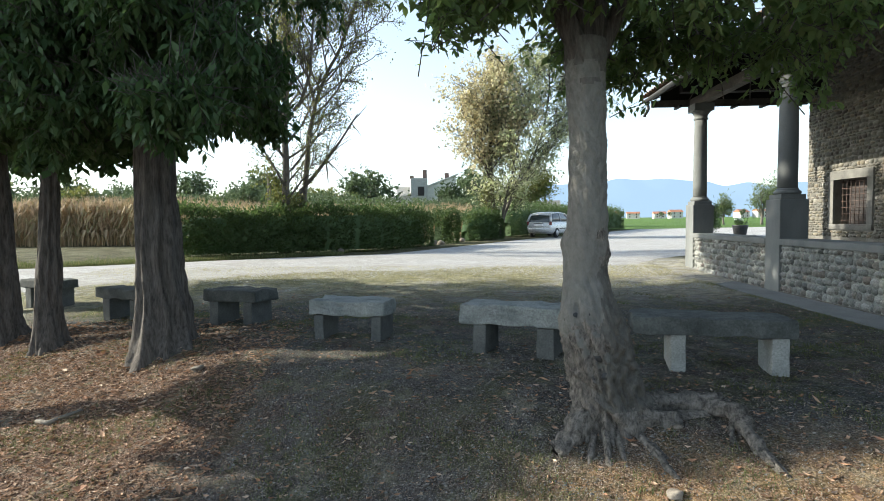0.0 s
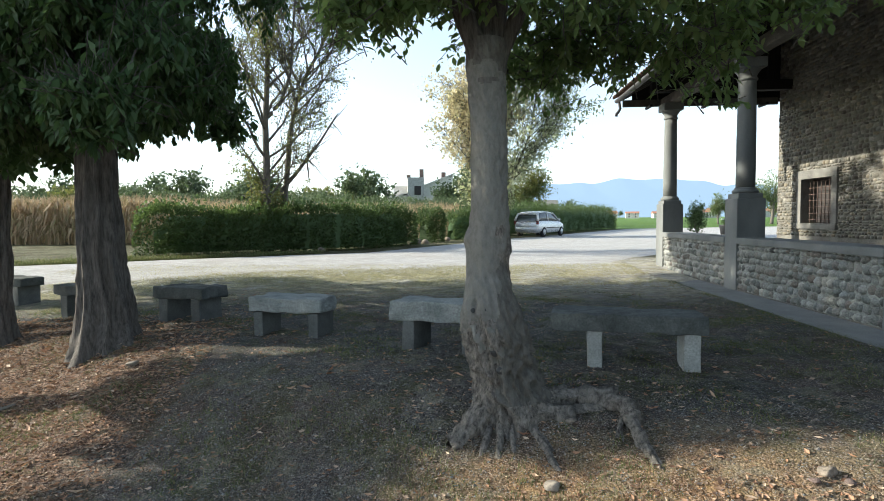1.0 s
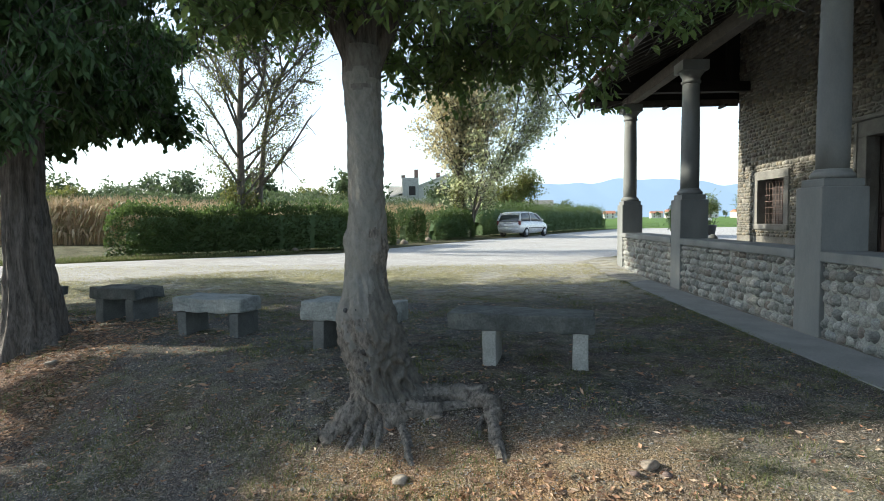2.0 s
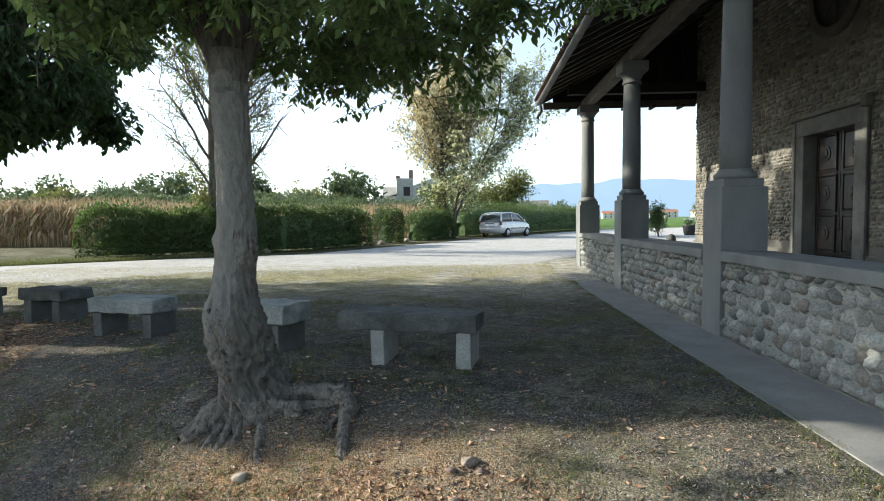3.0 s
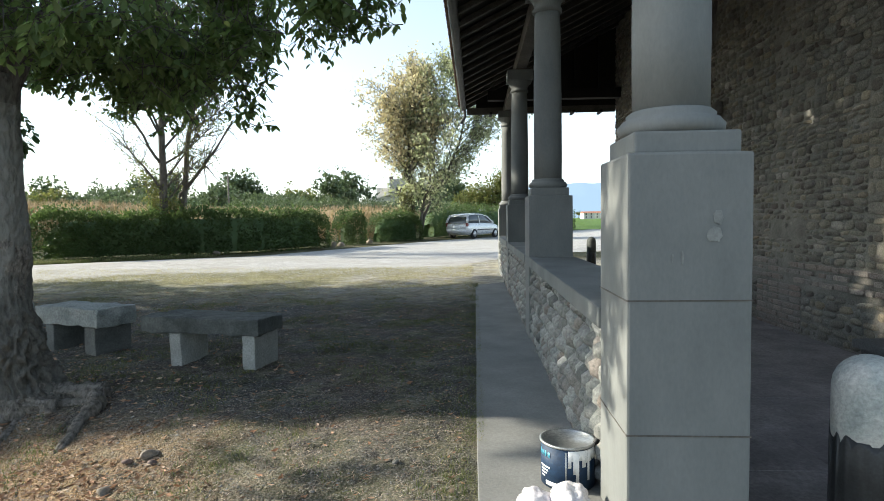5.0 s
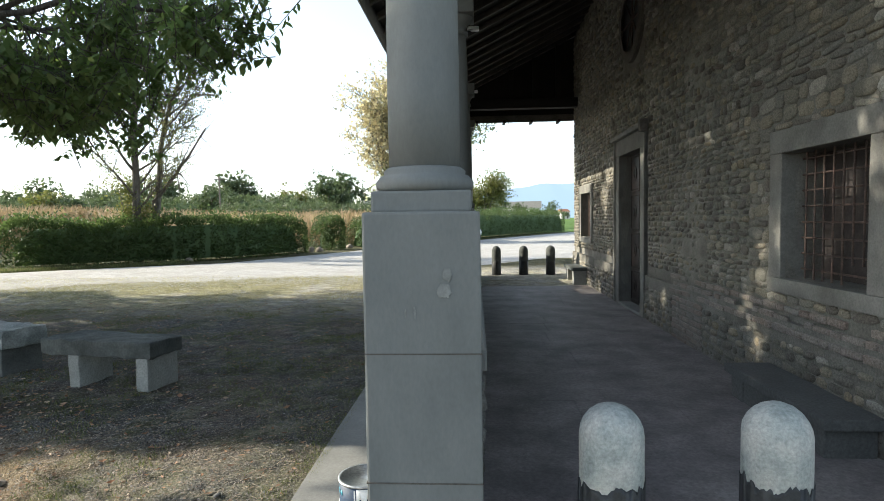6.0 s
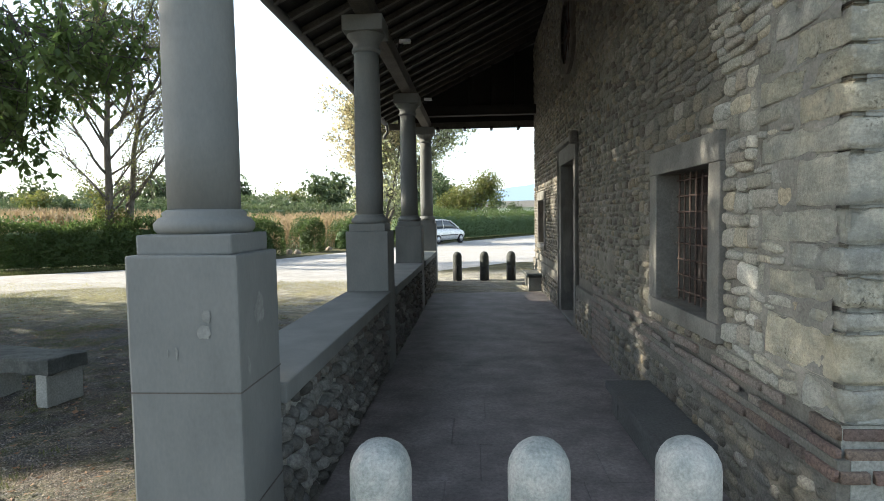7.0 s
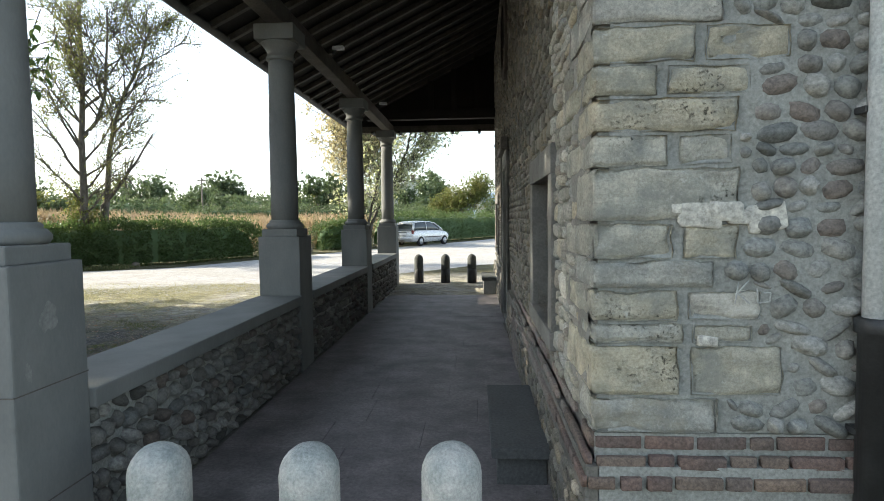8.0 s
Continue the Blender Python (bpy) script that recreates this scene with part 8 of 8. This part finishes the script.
for k, (w, a, z0, h) in enumerate(corner_blocks):
    v, f = hewn_block(w - 0.018, a - 0.018, h - 0.018, k + 1, True, 0.026 if z0 < 3.0 else 0.08)
    ob = link_mesh("quoin", v, f, QUOIN, wall_south, smooth=True)
    ob.matrix_basis = Matrix.Translation((WALL_X - 0.026, SOUTH_Y - 0.032, z0 + 0.009))
for k, q in enumerate(quoins_s):
    if q[0] > WALL_X + 0.01:
        v, f = hewn_block(q[1] - q[0] - 0.022, 0.10, q[3] - q[2] - 0.024, k + 60, False, 0.026 if q[2] < 3.0 else 0.08)
        ob = link_mesh("quoin", v, f, QUOIN, wall_south, smooth=True)
        ob.matrix_basis = Matrix.Translation((q[0] + 0.008, SOUTH_Y - 0.029, q[2] + 0.011))


def mortar_skin(name, side, plane, u0, u1, v0, v1, step, low, high, holes, mat, parent, seed, plaster=(), blocks=()):
    """Mortar smeared unevenly between and over the stones; plaster: (u, v, half width, half height, thickness)."""
    nu, nv = int((u1 - u0) / step), int((v1 - v0) / step)
    vs, fs = [], []
    for j in range(nv + 1):
        for i in range(nu + 1):
            u, v = u0 + (u1 - u0) * i / nu, v0 + (v1 - v0) * j / nv
            q = Vector((u, v, seed))
            d = 0.5 + 0.55 * noise.noise(q * 3.1) + 0.5 * noise.noise(q * 8.7) + 0.25 * noise.noise(q * 21)
            d = low + (high - low) * d
            for pu, pv, hu, hv, pd in plaster:
                e = max(abs(u - pu) / hu, abs(v - pv) / hv) + 0.5 * noise.noise(q * 4.3)
                d += pd * (1 - smooth_step(0.75, 1.15, e))
            for b0, b1, b2, b3 in blocks:
                if b0 < u < b1 and b2 < v < b3:
                    d -= 0.014 * smooth_step(0.0, 0.05, min(u - b0, b1 - u, v - b2, b3 - v))
            vs.append(place(side, plane - d, u, v))
    for j in range(nv):
        for i in range(nu):
            u, v = u0 + (u1 - u0) * (i + 0.5) / nu, v0 + (v1 - v0) * (j + 0.5) / nv
            if any(a - 0.01 < u < b + 0.01 and c - 0.01 < v < d + 0.01 for a, b, c, d in holes):
                continue
            o = j * (nu + 1) + i
            q = (o, o + 1, o + nu + 2, o + nu + 1)
            fs.append(q[::-1] if side == "west" else q)
    link_mesh(name, vs, fs, mat, parent, smooth=True)


# rubble of the porch wall
# near the corner larger pale sandstone, further on smaller stones; porch shade darkens their tone
pieces = list(courses(rng, SOUTH_Y + 0.02, 5.3, 0.86, 6.25, (0.055, 0.14), (0.08, 0.30), 0.010, frames_w + quoins_w))
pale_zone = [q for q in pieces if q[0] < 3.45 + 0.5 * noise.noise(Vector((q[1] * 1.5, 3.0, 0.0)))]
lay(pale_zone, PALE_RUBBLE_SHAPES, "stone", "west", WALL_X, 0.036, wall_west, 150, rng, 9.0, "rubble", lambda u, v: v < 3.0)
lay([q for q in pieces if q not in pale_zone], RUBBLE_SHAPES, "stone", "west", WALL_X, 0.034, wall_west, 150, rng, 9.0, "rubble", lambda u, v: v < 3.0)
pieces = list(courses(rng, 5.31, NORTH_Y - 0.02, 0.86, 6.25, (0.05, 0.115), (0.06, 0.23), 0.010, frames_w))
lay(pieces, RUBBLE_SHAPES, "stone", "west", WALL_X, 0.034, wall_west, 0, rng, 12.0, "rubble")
gaps_w = [(q[0] + 0.02, q[1] - 0.02, q[2] + 0.02, q[3] - 0.02) for q in frames_w]
# mortar in two tones: paler at the lit corner, porch shade in the other
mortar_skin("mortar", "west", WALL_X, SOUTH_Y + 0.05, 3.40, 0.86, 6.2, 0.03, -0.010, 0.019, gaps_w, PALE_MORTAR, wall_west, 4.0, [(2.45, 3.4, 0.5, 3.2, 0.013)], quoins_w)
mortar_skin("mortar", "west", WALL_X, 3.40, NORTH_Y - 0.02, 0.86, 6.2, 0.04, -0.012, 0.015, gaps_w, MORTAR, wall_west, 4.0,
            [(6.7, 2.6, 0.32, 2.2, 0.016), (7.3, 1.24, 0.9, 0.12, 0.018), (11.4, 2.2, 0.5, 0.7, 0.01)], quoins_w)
# projecting foot of the porch wall
plinth = part("plinth", wall_with_holes(bmesh.new(), "west", WALL_X - 0.06, 0.058, SOUTH_Y - 0.06, NORTH_Y, -0.15, 0.72, [(DOOR[0] - 0.32, DOOR[1] + 0.32, -0.2, 3.0)]), MORTAR, wall_west)
brick_panel = (6.28, 7.30, 0.0, 0.60)
pieces = list(courses(rng, SOUTH_Y - 0.04, NORTH_Y - 0.02, 0.05, 0.56, (0.07, 0.13), (0.09, 0.26), 0.012, frames_w + [brick_panel]))
lay(pieces, RUBBLE_SHAPES, "stone", "west", WALL_X - 0.06, 0.024, wall_west, 0, rng, 9.0, "rubble")
mortar_skin("mortar", "west", WALL_X - 0.06, SOUTH_Y, NORTH_Y - 0.02, 0.0, 0.6, 0.03, -0.006, 0.015, [(DOOR[0] - 0.34, DOOR[1] + 0.34, -0.1, 3.0)], MORTAR, wall_west, 12.0)
# a patch of the foot made good in brick
row = []
for k in range(8):
    u = brick_panel[0] + 0.01
    while u < brick_panel[1] - 0.06:
        w = min(rng.choice((0.235, 0.235, 0.13)) + rng.uniform(-0.012, 0.012), brick_panel[1] - u)
        row.append((u + w / 2, 0.045 + k * 0.073, w - rng.uniform(0.014, 0.024), rng.uniform(0.05, 0.058)))
        u += w
lay(row, WORN_BRICK_SHAPES, "brick", "west", WALL_X - 0.066, 0.020, wall_west, 60, rng, 1.0)
part("plinth", box(WALL_X + 0.002, EAST_X, SOUTH_Y - 0.058, SOUTH_Y - 0.005, -0.15, 0.72), GREY_MORTAR, wall_south)
# three brick courses, each a little prouder than the one above
for z0, out, shift in ((0.785, 0.016, 0.0), (0.703, 0.045, 0.11), (0.618, 0.072, 0.04)):
    u, row = WALL_X - out, []
    while u < 10.6:
        w = rng.choice((0.235, 0.235, 0.13)) + rng.uniform(-0.012, 0.012)
        row.append((u + w / 2 + shift * 0.3, z0 + 0.033 + rng.uniform(-0.003, 0.003), w - rng.uniform(0.014, 0.028), rng.uniform(0.052, 0.062)))
        u += w
    lay(row, BRICK_SHAPES, "brick", "south", SOUTH_Y - out + 0.006, 0.022, wall_south, 60, rng, 1.0)
    u, row = SOUTH_Y - out, []
    while u < (2.35 if z0 > 0.75 else 2.75 if z0 > 0.65 else 3.2):
        w = rng.choice((0.235, 0.235, 0.13)) + rng.uniform(-0.012, 0.012)
        row.append((u + w / 2, z0 + 0.033 + rng.uniform(-0.003, 0.003), w - rng.uniform(0.014, 0.028), rng.uniform(0.052, 0.062)))
        u += w
    lay(row, BRICK_SHAPES, "brick", "west", WALL_X - out + 0.006, 0.022, wall_west, 60, rng, 1.0)
    row = []
    while u < 7.3:
        w = rng.choice((0.235, 0.235, 0.13)) + rng.uniform(-0.012, 0.012)
        if rng.random() < 0.9:
            row.append((u + w / 2, z0 + 0.033 + rng.uniform(-0.004, 0.004), w - rng.uniform(0.014, 0.028), rng.uniform(0.050, 0.062)))
        u += w
    lay(row, WORN_BRICK_SHAPES, "brick", "west", WALL_X - out + 0.004, 0.022, wall_west, 60, rng, 1.5)
# a strip of mortar under the quoins
part("mortar_bed", box(WALL_X - 0.010, 10.6, SOUTH_Y - 0.012, SOUTH_Y - 0.004, 0.72, 0.86), GREY_MORTAR, wall_south)
# cobbles and plates on the end wall
pieces = list(courses(rng, WALL_X + 0.02, 11.2, 0.86, 3.4, (0.06, 0.115), (0.085, 0.20), 0.004, [(q[0], q[1] + 0.01, q[2], q[3]) for q in quoins_s]))
lay(pieces, TILTED_SHAPES, "cobble", "south", SOUTH_Y - 0.004, 0.052, wall_south, 300, rng, 42.0, "cobbles")
mortar_skin("mortar", "south", SOUTH_Y - 0.004, WALL_X + 0.05, 11.2, 0.87, 3.4, 0.022, 0.004, 0.021, [], GREY_MORTAR, wall_south, 6.0, (), quoins_s)
lay([(9.15, 1.86, 0.19, 0.12), (9.26, 1.875, 0.15, 0.09), (9.32, 1.85, 0.10, 0.07), (9.44, 1.845, 0.17, 0.13), (9.05, 1.89, 0.06, 0.05), (9.19, 1.29, 0.09, 0.05)], PALE_SHAPES, "stone", "south", SOUTH_Y - 0.014, 0.026, wall_south, 10, rng, 12.0)
# scratched letter on a quoin
for (xa, za), (xb, zb) in (((9.30, 1.46), (9.315, 1.56)), ((9.305, 1.505), (9.36, 1.565)), ((9.31, 1.51), (9.365, 1.46)), ((9.395, 1.53), (9.40, 1.465)), ((9.40, 1.465), (9.45, 1.47)), ((9.45, 1.47), (9.455, 1.51)), ((9.455, 1.51), (9.425, 1.51))):
    v, f = tube_data([Vector((xa, SOUTH_Y - 0.036, za)), Vector((xb, SOUTH_Y - 0.036, zb))], [0.0035, 0.003], 5)
    link_mesh("scratch", v, f, BOLLARD, wall_south, "scratched letter")

# parapet cobbles, outside and inside
for k, p in enumerate(parapets):
    a, b = PILLARS[k] + PW + 0.01, PILLARS[k + 1] - 0.01
    pieces = list(courses(rng, a, b, 0.01, CAP_Z - 0.115, (0.105, 0.15), (0.085, 0.18), 0.004))
    lay(pieces, TILTED_SHAPES, "cobble", "west", PX0 + 0.05, 0.060, p, 260, rng, 34.0, "cobbles")
    mortar_skin("mortar", "west", PX0 + 0.05, a + 0.005, b - 0.005, 0.0, CAP_Z - 0.112, 0.03, -0.006, 0.018, [], GREY_MORTAR, p, 8.0 + k)
    # broken stones inside, their face's shade put into a darker tone
    pieces = list(courses(rng, a, b, 0.04, CAP_Z - 0.115, (0.09, 0.15), (0.08, 0.20), 0.006))
    lay(pieces, BROKEN_SHAPES, "stone", "east", PX1 - 0.05, 0.066, p, 220, rng, 40.0, "rubble")

# floor slabs
slab_rng = random.Random(77)
bm_slab = box(-0.5, 0.5, -0.5, 0.5, -0.02, 0.0, 0.004, 1)
slab_me = bpy.data.meshes.new("slab")
bm_slab.to_mesh(slab_me)
bm_slab.free()
slab_me.materials.append(FLOOR)
y = 2.02
while y < 15.2:
    ln = min(slab_rng.uniform(0.55, 0.7), 15.24 - y)
    x = PX1 + 0.0
    while x < WALL_X - 0.08:
        w = min(slab_rng.uniform(0.75, 1.1), WALL_X - 0.06 - x)
        if w < 0.05:
            break
        ob = new("slab", slab_me)
        ob.parent = floor
        ob.matrix_basis = Matrix.Translation((x + w / 2, y + ln / 2, FLOOR_Z + slab_rng.uniform(-0.0015, 0.0015))) @ Matrix.Diagonal((w - 0.0015, ln - 0.0015, 1, 1))
        x += w
    y += ln
